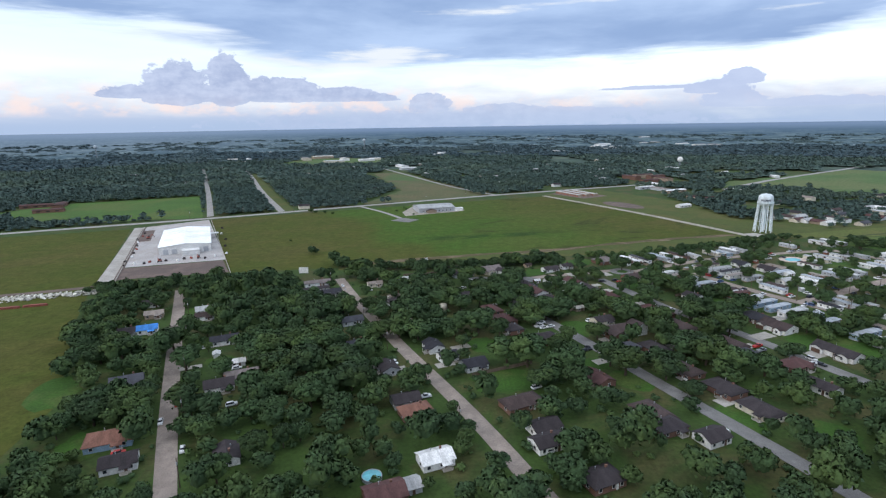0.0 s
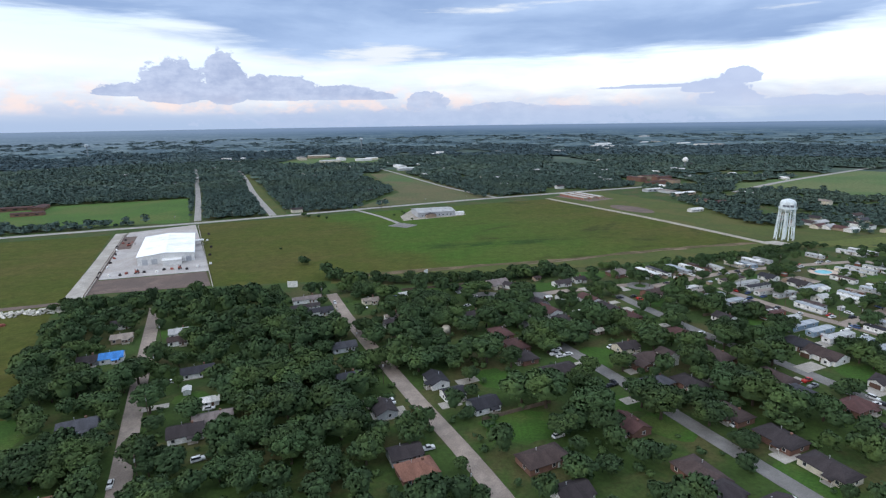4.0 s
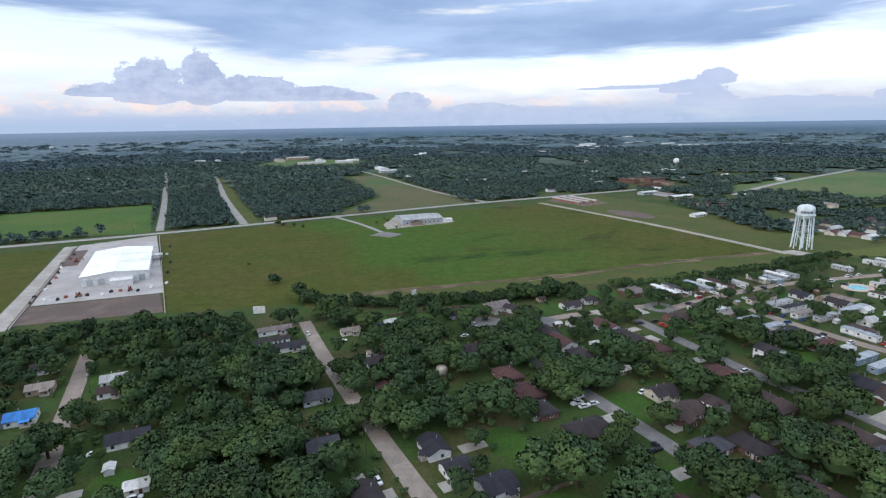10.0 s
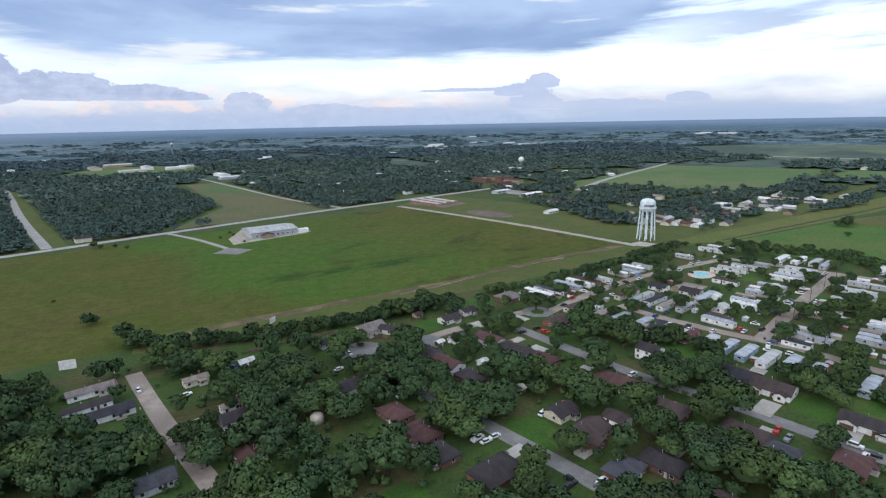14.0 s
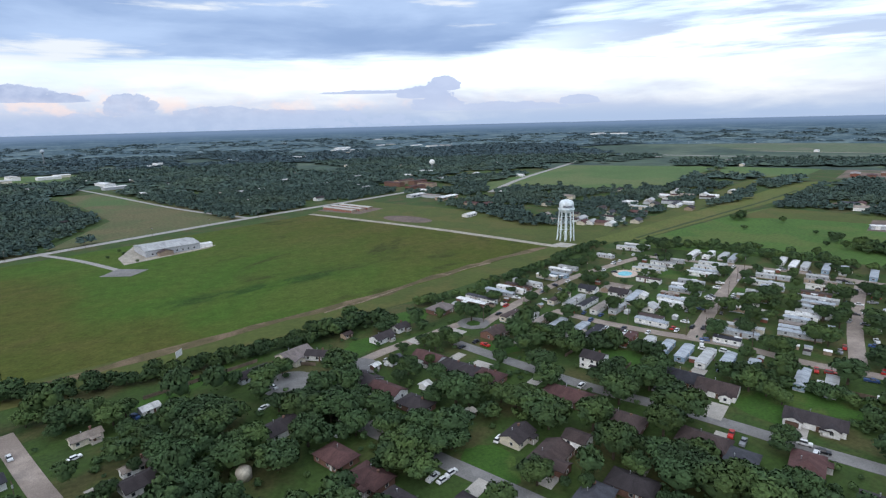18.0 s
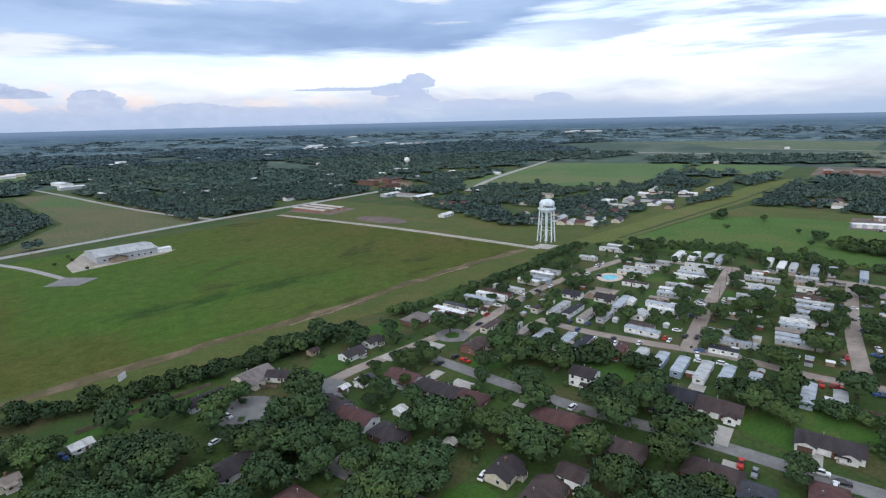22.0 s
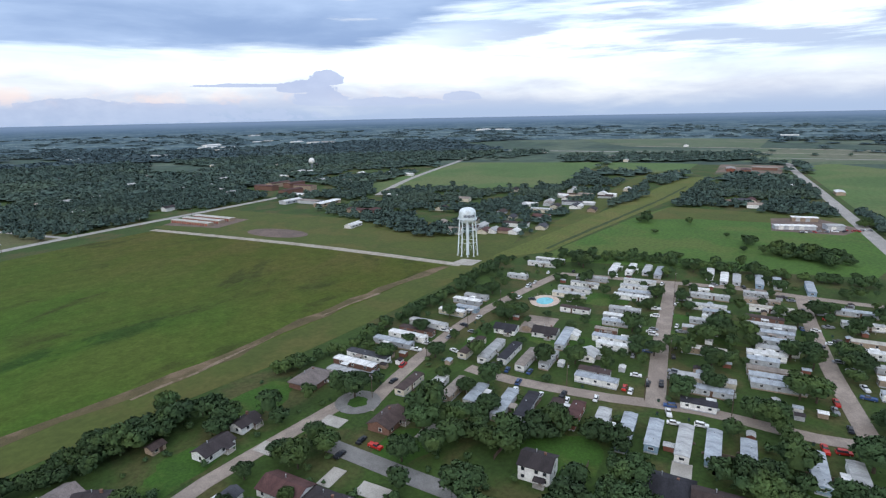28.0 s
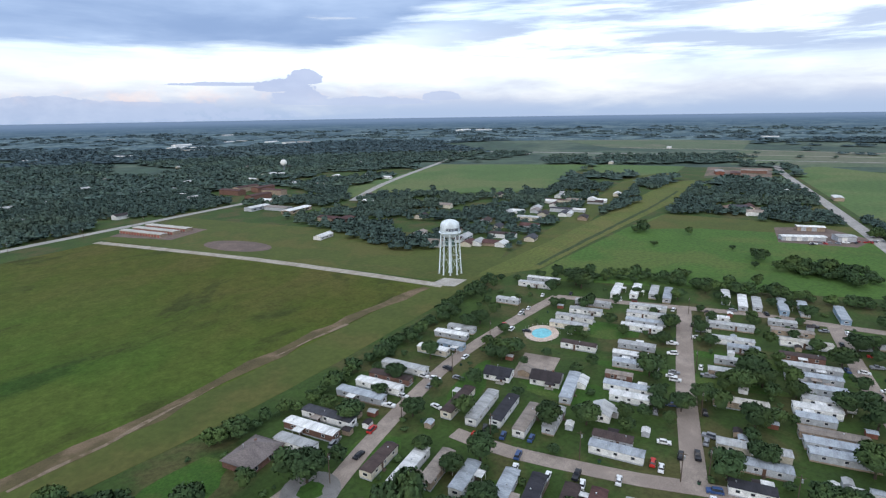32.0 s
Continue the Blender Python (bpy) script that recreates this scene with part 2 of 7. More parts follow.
paint("gravel", (0.36, 0.33, 0.28), scale=0.25, c=(0.25, 0.22, 0.18), cscale=0.08, rough=1.0, coord="World", spread=0.0)
paint("mud", (0.155, 0.115, 0.10), scale=0.1, c=(0.11, 0.085, 0.075), cscale=0.03, rough=1.0, coord="World", spread=0.0)
paint("dirt_trail", (0.095, 0.078, 0.038), scale=0.12, c=(0.150, 0.108, 0.070), cscale=0.05, rough=1.0, coord="World", spread=0.0)
paint("bare_sand", (0.21, 0.16, 0.115), scale=0.3, c=(0.105, 0.08, 0.045), cscale=0.16, rough=1.0, coord="World", spread=0.0)
paint("metal_galv", (0.5, 0.52, 0.54), rough=0.4, metal=0.6)
paint("wood_pole", (0.10, 0.075, 0.055))
paint("tower_paint", (0.76, 0.84, 0.88), rough=0.45, scale=0.15)
# farthest tanks: white faded to blue-grey, haze put into the paint colour
paint("far_tank_hazed", (0.42, 0.48, 0.53))
paint("far_stem", (0.16, 0.19, 0.21))
paint("tower_letters", (0.05, 0.06, 0.09))
paint("pool_water", (0.15, 0.46, 0.52), rough=0.06)
paint("pool_deck", (0.62, 0.50, 0.42))
paint("stripe_red", (0.30, 0.095, 0.075))
G_ = dict(rough=1.0, coord="World")
MAT["ground"] = surface("ground", (0.038, 0.070, 0.014), (0.028, 0.052, 0.012), 0.05, c=(0.062, 0.062, 0.022), cscale=0.03, fine=0.6, bump=0.3, bscale=0.8, **G_)
MAT["lawn"] = surface("lawn", (0.036, 0.088, 0.012), (0.029, 0.068, 0.011), 0.10, c=(0.057, 0.088, 0.019), cscale=0.05, fine=0.9, bump=0.25, bscale=1.5, **G_)
MAT["field_bright"] = surface("field_bright", (0.054, 0.112, 0.019), (0.044, 0.092, 0.017), 0.02, c=(0.072, 0.104, 0.024), cscale=0.012, fine=0.35, **G_)
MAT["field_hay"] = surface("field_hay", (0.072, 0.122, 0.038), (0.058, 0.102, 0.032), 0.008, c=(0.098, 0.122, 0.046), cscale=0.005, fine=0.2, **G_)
MAT["field_brown"] = surface("field_brown", (0.108, 0.092, 0.045), (0.074, 0.086, 0.036), 0.015, c=(0.060, 0.100, 0.032), cscale=0.006, fine=0.3, **G_)
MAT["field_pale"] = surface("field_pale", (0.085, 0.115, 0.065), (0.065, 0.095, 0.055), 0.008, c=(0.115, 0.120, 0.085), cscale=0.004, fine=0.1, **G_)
MAT["mown"] = surface("mown", (0.064, 0.082, 0.018), (0.053, 0.070, 0.016), 0.04, c=(0.078, 0.080, 0.022), cscale=0.02, fine=0.3, grit=0.16, **G_)
MAT["corridor_mown"] = surface("corridor_mown", (0.088, 0.106, 0.024), (0.074, 0.094, 0.022), 0.03, c=(0.104, 0.104, 0.030), cscale=0.015, fine=0.4, **G_)
MAT["red_earth"] = surface("red_earth", (0.20, 0.135, 0.115), (0.12, 0.095, 0.075), 0.03, c=(0.06, 0.075, 0.04), cscale=0.015, fine=0.2, **G_)
MAT["weeds"] = surface("weeds", (0.026, 0.045, 0.015), (0.045, 0.060, 0.022), 0.2, fine=1.0, **G_)
# far ground: a bluer copy of the ground colours, haze painted in
MAT["far_land_hazed"] = surface("far_land_hazed", (0.048, 0.080, 0.054), (0.032, 0.056, 0.048), 0.006, c=(0.084, 0.110, 0.078), cscale=0.0016, fine=0.03, **G_)
MAT["leaf"] = surface("leaf", (0.045, 0.083, 0.033), (0.035, 0.066, 0.029), 0.07, c=(0.064, 0.104, 0.034), cscale=0.05, fine=2.2, grit=0.20, rough=0.85, spread=0.24, island=0.17, coord="World")
# leaves of the far woods: haze painted in as bluer tones, by tier
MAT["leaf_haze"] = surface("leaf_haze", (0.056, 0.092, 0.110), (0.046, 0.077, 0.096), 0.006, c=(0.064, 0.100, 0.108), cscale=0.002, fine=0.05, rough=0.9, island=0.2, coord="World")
MAT["leaf_far_hazed"] = surface("leaf_far_hazed", (0.058, 0.094, 0.084), (0.047, 0.079, 0.073), 0.02, c=(0.067, 0.102, 0.080), cscale=0.006, fine=0.3, grit=0.2, rough=0.85, island=0.25, coord="World")
MAT["bark"] = surface("bark", (0.07, 0.055, 0.04), (0.045, 0.035, 0.028), 2.0, fine=8.0)


def pasture():
    """Rough grass: a lush belt between olive stretches, with dark swathes that lie across it."""
    m = bpy.data.materials.new("field")
    m.use_nodes = True
    n = Nodes(m.node_tree)
    pos = m.node_tree.nodes.new("ShaderNodeNewGeometry").outputs["Position"]
    mp = m.node_tree.nodes.new("ShaderNodeMapping")
    mp.inputs["Rotation"].default_value = (0, 0, radians(-30))
    m.node_tree.links.new(pos, mp.inputs[0])
    x, y, z = n.split(mp.outputs[0])
    long = n.vec(n.math("MULTIPLY", x, 0.5), y, z)
    px, py, pz = n.split(pos)
    ragged = n.math("MULTIPLY", n.math("SUBTRACT", n.noise(pos, 0.012, 5.0, 0.6, 0.4), 0.5), 160.0)
    # a lush belt lies across the middle of the pasture; olive on both sides of it
    along = n.math("ADD", n.math("ADD", px, n.math("MULTIPLY", n.math("SUBTRACT", py, 500.0), 0.42)), ragged)
    lush = n.math("MULTIPLY", n.step(along, -70.0, -20.0), n.step(along, 260.0, 40.0))
    col = n.mix(n.step(n.noise(pos, 0.03, 5.0, 0.6), 0.36, 0.64), (0.056, 0.072, 0.014), (0.068, 0.074, 0.017))
    col = n.mix(n.math("MULTIPLY", n.step(n.noise(long, 0.012, 5.0, 0.6, 0.6), 0.47, 0.66), 0.7), col, (0.082, 0.073, 0.023))
    green = n.mix(n.step(n.noise(long, 0.02, 4.0, 0.6, 0.8), 0.38, 0.62), (0.042, 0.097, 0.014), (0.056, 0.096, 0.017))
    col = n.mix(n.math("MULTIPLY", lush, 0.75), col, green)
    swathe = n.math("MULTIPLY", n.step(n.noise(long, 0.017, 6.0, 0.62, 1.6), 0.53, 0.66), n.step(px, -40.0, 60.0, 0.3, 1.15))
    col = n.mix(n.math("MULTIPLY", swathe, 0.72), col, (0.038, 0.048, 0.013))
    # rank dark grass in short streaks
    bend = n.math("ADD", n.math("SUBTRACT", py, n.math("MULTIPLY", px, 0.16)), n.math("MULTIPLY", ragged, 0.14))
    rank = n.math("MULTIPLY", n.step(n.math("ABSOLUTE", n.math("SUBTRACT", bend, 524.0)), 15.0, 4.0), n.math("MULTIPLY", n.step(px, -30.0, 0.0), n.step(px, 130.0, 80.0)))
    rank = n.math("MULTIPLY", rank, n.step(n.noise(long, 0.06, 5.0, 0.65, 0.6), 0.42, 0.58))
    col = n.mix(n.math("MULTIPLY", rank, 0.75), col, (0.020, 0.048, 0.010))
    tuft = n.step(n.noise(pos, 0.13, 5.0, 0.7, 0.4), 0.28, 0.74, 0.80, 1.18)
    g = n.math("MULTIPLY", n.step(n.noise(pos, 0.5, 4.0, 0.75), 0.2, 0.8, 0.74, 1.26), tuft)
    col = n.mix(1.0, col, n.vec(g, g, g), "MULTIPLY")
    bsdf = m.node_tree.nodes["Principled BSDF"]
    n.put(bsdf.inputs["Base Color"], col)
    bsdf.inputs["Roughness"].default_value = 1.0
    bsdf.inputs["Specular IOR Level"].default_value = 0.1
    return m


MAT["field"] = pasture()


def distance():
    """The last kilometres to the skyline: woods and long pale field strips, haze painted blue."""
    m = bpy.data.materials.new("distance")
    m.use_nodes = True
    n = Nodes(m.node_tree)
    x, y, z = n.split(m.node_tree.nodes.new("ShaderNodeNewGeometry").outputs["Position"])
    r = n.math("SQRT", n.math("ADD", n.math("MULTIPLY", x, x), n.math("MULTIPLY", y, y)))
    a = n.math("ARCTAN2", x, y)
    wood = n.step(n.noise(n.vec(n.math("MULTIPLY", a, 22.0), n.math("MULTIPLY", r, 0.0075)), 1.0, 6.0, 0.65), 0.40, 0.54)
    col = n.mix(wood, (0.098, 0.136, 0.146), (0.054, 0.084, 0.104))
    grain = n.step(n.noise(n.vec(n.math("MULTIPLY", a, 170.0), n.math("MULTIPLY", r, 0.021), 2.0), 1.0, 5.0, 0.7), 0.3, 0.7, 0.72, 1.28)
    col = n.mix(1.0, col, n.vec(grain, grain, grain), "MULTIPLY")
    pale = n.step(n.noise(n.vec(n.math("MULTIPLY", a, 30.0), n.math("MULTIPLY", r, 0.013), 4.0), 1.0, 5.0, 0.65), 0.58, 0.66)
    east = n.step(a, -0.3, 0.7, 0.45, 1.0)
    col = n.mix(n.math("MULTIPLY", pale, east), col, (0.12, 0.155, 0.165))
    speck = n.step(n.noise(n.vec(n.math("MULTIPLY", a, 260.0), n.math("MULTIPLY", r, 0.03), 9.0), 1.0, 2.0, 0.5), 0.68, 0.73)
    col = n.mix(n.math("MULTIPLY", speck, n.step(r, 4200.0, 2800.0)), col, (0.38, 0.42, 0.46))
    # painted haze: fades to blue, then paler close to the skyline
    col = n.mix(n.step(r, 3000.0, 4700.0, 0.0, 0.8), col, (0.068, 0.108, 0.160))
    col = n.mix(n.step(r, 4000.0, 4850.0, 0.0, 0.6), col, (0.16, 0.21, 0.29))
    # more haze colour mixed in towards the west
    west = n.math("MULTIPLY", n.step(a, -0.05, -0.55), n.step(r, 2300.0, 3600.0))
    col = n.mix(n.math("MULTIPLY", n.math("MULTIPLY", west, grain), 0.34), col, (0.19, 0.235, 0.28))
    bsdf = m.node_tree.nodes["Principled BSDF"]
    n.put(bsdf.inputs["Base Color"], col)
    # faint emission stands in for light scattered by haze
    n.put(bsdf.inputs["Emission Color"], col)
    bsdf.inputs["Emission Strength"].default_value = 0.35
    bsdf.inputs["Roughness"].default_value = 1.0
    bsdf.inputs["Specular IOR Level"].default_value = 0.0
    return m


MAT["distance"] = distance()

# ---- mesh building ----
class Shape:
    """Vertices and faces of one mesh."""

    def __init__(self):
        self.v, self.f = [], []

    def add(self, verts, faces):
        k = len(self.v)
        self.v += [tuple(p) for p in verts]
        self.f += [tuple(i + k for i in f) for f in faces]
        return self

    def box(self, x, y, z, sx, sy, sz, taper=0.0):
        """A box with its base centre at x, y, z; taper draws the top in."""
        a, b, c, d = sx / 2, sy / 2, sx / 2 - taper, sy / 2 - taper
        v = [(x - a, y - b, z), (x + a, y - b, z), (x + a, y + b, z), (x - a, y + b, z), (x - c, y - d, z + sz), (x + c, y - d, z + sz), (x + c, y + d, z + sz), (x - c, y + d, z + sz)]
        return self.add(v, [(3, 2, 1, 0), (4, 5, 6, 7), (0, 1, 5, 4), (1, 2, 6, 5), (2, 3, 7, 6), (3, 0, 4, 7)])

    def ring(self, rows, n=16, x=0.0, y=0.0, close=True):
        """A turned body: rows of radius, height from base to top."""
        v = [(x + r * cos(2 * pi * i / n), y + r * sin(2 * pi * i / n), z) for r, z in rows for i in range(n)]
        f = [(j * n + i, j * n + (i + 1) % n, (j + 1) * n + (i + 1) % n, (j + 1) * n + i) for j in range(len(rows) - 1) for i in range(n)]
        if close:
            f += [tuple(range(n))[::-1], tuple(range((len(rows) - 1) * n, len(rows) * n))]
        return self.add(v, f)

    def rod(self, p, q, r, n=6, r2=None):
        """A round bar from p to q."""
        p, q = Vector(p), Vector(q)
        d = (q - p).normalized()
        s = d.orthogonal().normalized()
        t = d.cross(s)
        r2 = r if r2 is None else r2
        v = [c + (s * cos(2 * pi * i / n) + t * sin(2 * pi * i / n)) * k for c, k in ((p, r), (q, r2)) for i in range(n)]
        return self.add(v, [(i, (i + 1) % n, n + (i + 1) % n, n + i) for i in range(n)] + [tuple(range(n))[::-1], tuple(range(n, 2 * n))])

    def mesh(self, name, material, smooth=False):
        me = bpy.data.meshes.new(name)
        me.from_pydata(self.v, [], self.f)
        me.materials.append(MAT[material])
        if smooth:
            me.shade_smooth()
        me.update()
        return me


def part(name, shape, material, parent, label="", smooth=False):
    me = shape if isinstance(shape, bpy.types.Mesh) else shape.mesh(name, material, smooth)
    ob = new(name, me)
    ob.parent = parent
    if label:
        tagged(ob, label)
    return ob


def root(name, x, y, rot, label, category, group="", z=0.0):
    ob = new(name)
    ob.empty_display_size = 0.5
    ob.matrix_basis = pose(x, y, z, 0, 0, rot)
    return tagged(ob, label, category, group)


GRID = 23.4
EV = Vector((cos(radians(GRID)), sin(radians(GRID))))  # across the streets
EU = Vector((EV.y, -EV.x))  # along the streets, towards the camera's start
ROADS, CLEAR, WOODLESS = [], [], []


def height(x, y):
    """The plain lies level and lifts towards the far skyline."""
    d = hypot(x - 60, y - 150)
    s = min(max((d - 1500) / 3350, 0), 1)
    return 84 * s * s * (0.55 + 0.45 * s)


LAYER = [0.0]


def sheet(name, outline, material, z, label="", kind="structure", category="", cells=1):
    """A flat patch of land with that outline, laid z above the plain."""
    LAYER[0] = (LAYER[0] + 0.0031) % 0.028
    z += LAYER[0]
    bm = bmesh.new()
    vs = [bm.verts.new((x, y, height(x, y) + z)) for x, y in outline]
    f = bm.faces.new(vs)
    if f.normal.z < 0:
        f.normal_flip()
    me = bpy.data.meshes.new(name)
    bm.to_mesh(me)
    bm.free()
    me.materials.append(MAT[material])
    ob = new(name, me)
    return tagged(ob, label, category, "", kind)


def strip(name, points, width, material, z, label="", far=False, edge=0.0):
    """A road along a line of points: a low slab with sides, smooth in its bends."""
    pts = [Vector(p) for p in points]
    fine = []
    for i in range(len(pts) - 1):
        p0, p1, p2, p3 = pts[max(i - 1, 0)], pts[i], pts[i + 1], pts[min(i + 2, len(pts) - 1)]
        k = max(2, int((p2 - p1).length / 12))
        for j in range(k):
            t = j / k
            fine.append(0.5 * (2 * p1 + (p2 - p0) * t + (2 * p0 - 5 * p1 + 4 * p2 - p3) * t * t + (3 * p1 - p0 - 3 * p2 + p3) * t**3))
    fine.append(pts[-1])
    rng = random.Random(len(pts) + int(width * 10))
    s, n = Shape(), len(fine)
    v = []
    for i, p in enumerate(fine):
        d = (fine[min(i + 1, n - 1)] - fine[max(i - 1, 0)]).normalized()
        a, b = width / 2 + rng.uniform(-edge, edge), width / 2 + rng.uniform(-edge, edge)
        h = height(p.x, p.y)
        left, right = p + Vector((-d.y, d.x)) * a, p + Vector((d.y, -d.x)) * b
        v += [(*left, h - 0.1), (*left, h + z), (*right, h + z), (*right, h - 0.1)]
    f = []
    for i in range(n - 1):
        for j in range(3):
            f.append((4 * i + j, 4 * i + j + 1, 4 * i + j + 5, 4 * i + j + 4)[::-1])
    s.add(v, f)
    ROADS.append(([tuple(p) for p in fine], width))
    ob = new(name, s.mesh(name, material))
    return tagged(ob, label, "", "", "structure")


# ---- the plain: one sheet to the skyline ----
def plain():
    radii = [0, 150, 300, 450, 600, 800, 1000, 1250, 1500, 1750, 2000, 2300, 2600, 2900, 3200, 3500, 3800, 4100, 4400, 4650, 4850]
    n, v, f = 120, [(60, 150, 0)], []
    for r in radii[1:]:
        for i in range(n):
            x, y = 60 + r * cos(2 * pi * i / n), 150 + r * sin(2 * pi * i / n)
            v.append((x, y, height(x, y)))
    f = [(0, 1 + i, 1 + (i + 1) % n) for i in range(n)]
    for j in range(len(radii) - 2):
        f += [(1 + j * n + i, 1 + (j + 1) * n + i, 1 + (j + 1) * n + (i + 1) % n, 1 + j * n + (i + 1) % n) for i in range(n)]
    s = Shape().add(v, f)
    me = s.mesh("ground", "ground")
    # beyond 1200 m the ground takes the colours with painted haze
    me.materials.append(MAT["far_land_hazed"])
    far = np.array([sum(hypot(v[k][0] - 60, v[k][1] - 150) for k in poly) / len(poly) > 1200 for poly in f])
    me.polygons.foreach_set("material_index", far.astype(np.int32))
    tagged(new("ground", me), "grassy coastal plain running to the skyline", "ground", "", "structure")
    # the far distance: haze painted into the colour takes the detail
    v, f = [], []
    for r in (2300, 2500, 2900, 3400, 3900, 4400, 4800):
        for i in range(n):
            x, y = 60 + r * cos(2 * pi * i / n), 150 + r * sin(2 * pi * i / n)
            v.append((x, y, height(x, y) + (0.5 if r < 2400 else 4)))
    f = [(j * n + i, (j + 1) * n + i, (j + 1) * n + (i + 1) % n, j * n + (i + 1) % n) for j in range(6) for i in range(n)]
    tagged(new("backdrop", Shape().add(v, f).mesh("backdrop", "distance")), "woods and pale fields along the skyline, blued with painted haze", "backdrop", "", "structure")


plain()
sheet("field", [(-167, 406), (-285, 656), (165, 828), (302, 515), (180, 476), (60, 440), (-60, 418)], "field", 0.03, "large rough green pasture with darker swathes", category="field")
sheet("field_west", [(-258, 390), (-352, 600), (-480, 560), (-560, 420), (-560, 150), (-152, 150), (-160, 204), (-214, 295), (-240, 346)], "field", 0.03, "green pasture west of the warehouse lot", category="field")
sheet("field_northwest", [(-640, 700), (-570, 690), (-483, 640), (-302, 672), (-398, 892), (-560, 830)], "field_bright", 0.03, "mown bright green playing field", category="field")
sheet("field_tan", [(-116, 766), (84, 852), (-100, 1300), (-160, 1270), (-70, 930)], "field_brown", 0.03, "tan and green fallow field", category="field")
sheet("field_tower", [(160, 842), (255, 900), (420, 560), (330, 505), (306, 512)], "mown", 0.04, "green pasture round the water tower", category="field")
sheet("field_east", [(350, 478), (371, 491), (544, 523), (640, 532), (664, 451), (690, 372), (560, 300), (470, 300)], "field_bright", 0.03, "bright green meadow beyond the trailer park", category="field")
sheet("field_east_rough", [(545, 515), (640, 531), (664, 451), (690, 372), (660, 352), (625, 400), (590, 470)], "mown", 0.09, "olive rough grass at the edge of the meadow", category="field")
sheet("corridor_grass", [(325, 510), (336, 516), (452, 542), (607, 580), (760, 620), (905, 656), (960, 640), (838, 583), (700, 558), (597, 538), (464, 512), (371, 492)], "corridor_mown", 0.10, "long olive grassy corridor from the water tower", category="field")
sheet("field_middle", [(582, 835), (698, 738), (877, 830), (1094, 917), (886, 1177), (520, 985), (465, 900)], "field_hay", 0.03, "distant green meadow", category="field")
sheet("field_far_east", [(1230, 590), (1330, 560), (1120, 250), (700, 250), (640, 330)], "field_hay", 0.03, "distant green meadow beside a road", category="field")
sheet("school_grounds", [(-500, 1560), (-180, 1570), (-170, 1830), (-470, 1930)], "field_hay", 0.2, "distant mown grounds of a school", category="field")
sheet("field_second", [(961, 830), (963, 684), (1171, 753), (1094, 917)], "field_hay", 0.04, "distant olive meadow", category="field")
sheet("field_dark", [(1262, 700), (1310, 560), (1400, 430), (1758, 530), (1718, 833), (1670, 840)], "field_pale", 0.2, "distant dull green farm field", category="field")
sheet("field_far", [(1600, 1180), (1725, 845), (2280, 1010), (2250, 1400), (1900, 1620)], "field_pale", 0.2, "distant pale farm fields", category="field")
strip("ditch_verge", [(-84, 421), (-20, 430), (30, 440), (70, 449), (130, 460), (187, 475), (300, 508), (365, 515), (600, 600), (900, 712), (1030, 715)], 26, "mown", 0.06, "broad mown grass strip along the ditch")
strip("ditch_trail", [(-70, 428), (-16, 441), (25, 451), (60, 457), (98, 465), (125, 474), (158, 486), (197, 497), (245, 509), (286, 516)], 7.5, "dirt_trail", 0.10, "worn brown dirt track along the pasture", edge=2.2)
strip("ditch_sand", [(66, 454), (93, 461), (118, 470), (136, 476)], 1.7, "bare_sand", 0.13, "bare pale sand along the dirt track", edge=1.2)
strip("ditch_sand_far", [(168, 486), (190, 492), (214, 498)], 1.2, "bare_sand", 0.13, "bare pale sand along the dirt track", edge=0.9)
strip("highway", [(-1000, 368), (-454, 598), (-286, 668), (-119, 750), (65, 838), (226, 905), (420, 985)], 11, "highway", 0.14, "pale two-lane highway")
strip("gravel_road", [(156, 829), (237.5, 660), (296, 512)], 8, "gravel", 0.12, "pale gravel farm road", edge=0.3)
strip("side_road", [(-296, 681), (-396, 913), (-650, 1488)], 8, "highway", 0.12, "straight side road between woods")
strip("corridor_verge", [(-208, 712), (-308, 944), (-455, 1303)], 24, "mown", 0.06, "open grassy corridor through the woods")
strip("corridor_road", [(-214, 712), (-314, 940), (-462, 1303), (-577, 1549)], 9, "highway", 0.14, "road along the grassy corridor")
strip("tan_road", [(82, 850), (10, 990), (-104, 1290), (-180, 1480)], 6, "highway", 0.12, "pale lane along the fallow field")
strip("east_road", [(500, 285), (554, 309), (860, 442), (1195, 588), (1500, 700)], 12, "highway", 0.14, "wide pale road past the workshops")
strip("far_highway", [(1060, 1850), (1160, 1640), (1350, 1180), (1534, 757), (1640, 500)], 16, "highway", 0.3, "distant pale highway")
strip("far_street", [(455, 868), (560, 960), (680, 1050), (980, 1260), (1250, 1480)], 11, "highway", 0.2, "distant pale road")
strip("far_lane", [(1230, 1120), (1420, 640), (1500, 440)], 9, "highway", 0.3, "distant pale lane")
sheet("red_soil", [(999, 643), (1041, 553), (1235, 614), (1183, 713)], "red_earth", 0.1, "distant bare reddish soil", category="ground")
strip("pale_line", [(1619, 1162), (1718, 833), (1773, 533)], 9, "gravel", 0.5, "thin pale farm track")
strip("pale_track", [(1537, 786), (1628, 508)], 8, "gravel", 0.4, "thin pale farm track")
sheet("clearing", [(703, 517), (710, 456), (754, 470), (750, 506)], "red_earth", 0.05, "bare brown clearing in the woods", category="ground")
strip("ditch", [(379, 500), (446, 515), (558, 539), (685, 567), (818, 602)], 4, "weeds", 0.18, "dark weedy ditch along the grassy corridor", edge=0.7)
sheet("road_end", [(290, 520), (300, 505), (316, 510), (308, 524)], "concrete", 0.16, "pale concrete pad at the end of the gravel road", category="pavement")
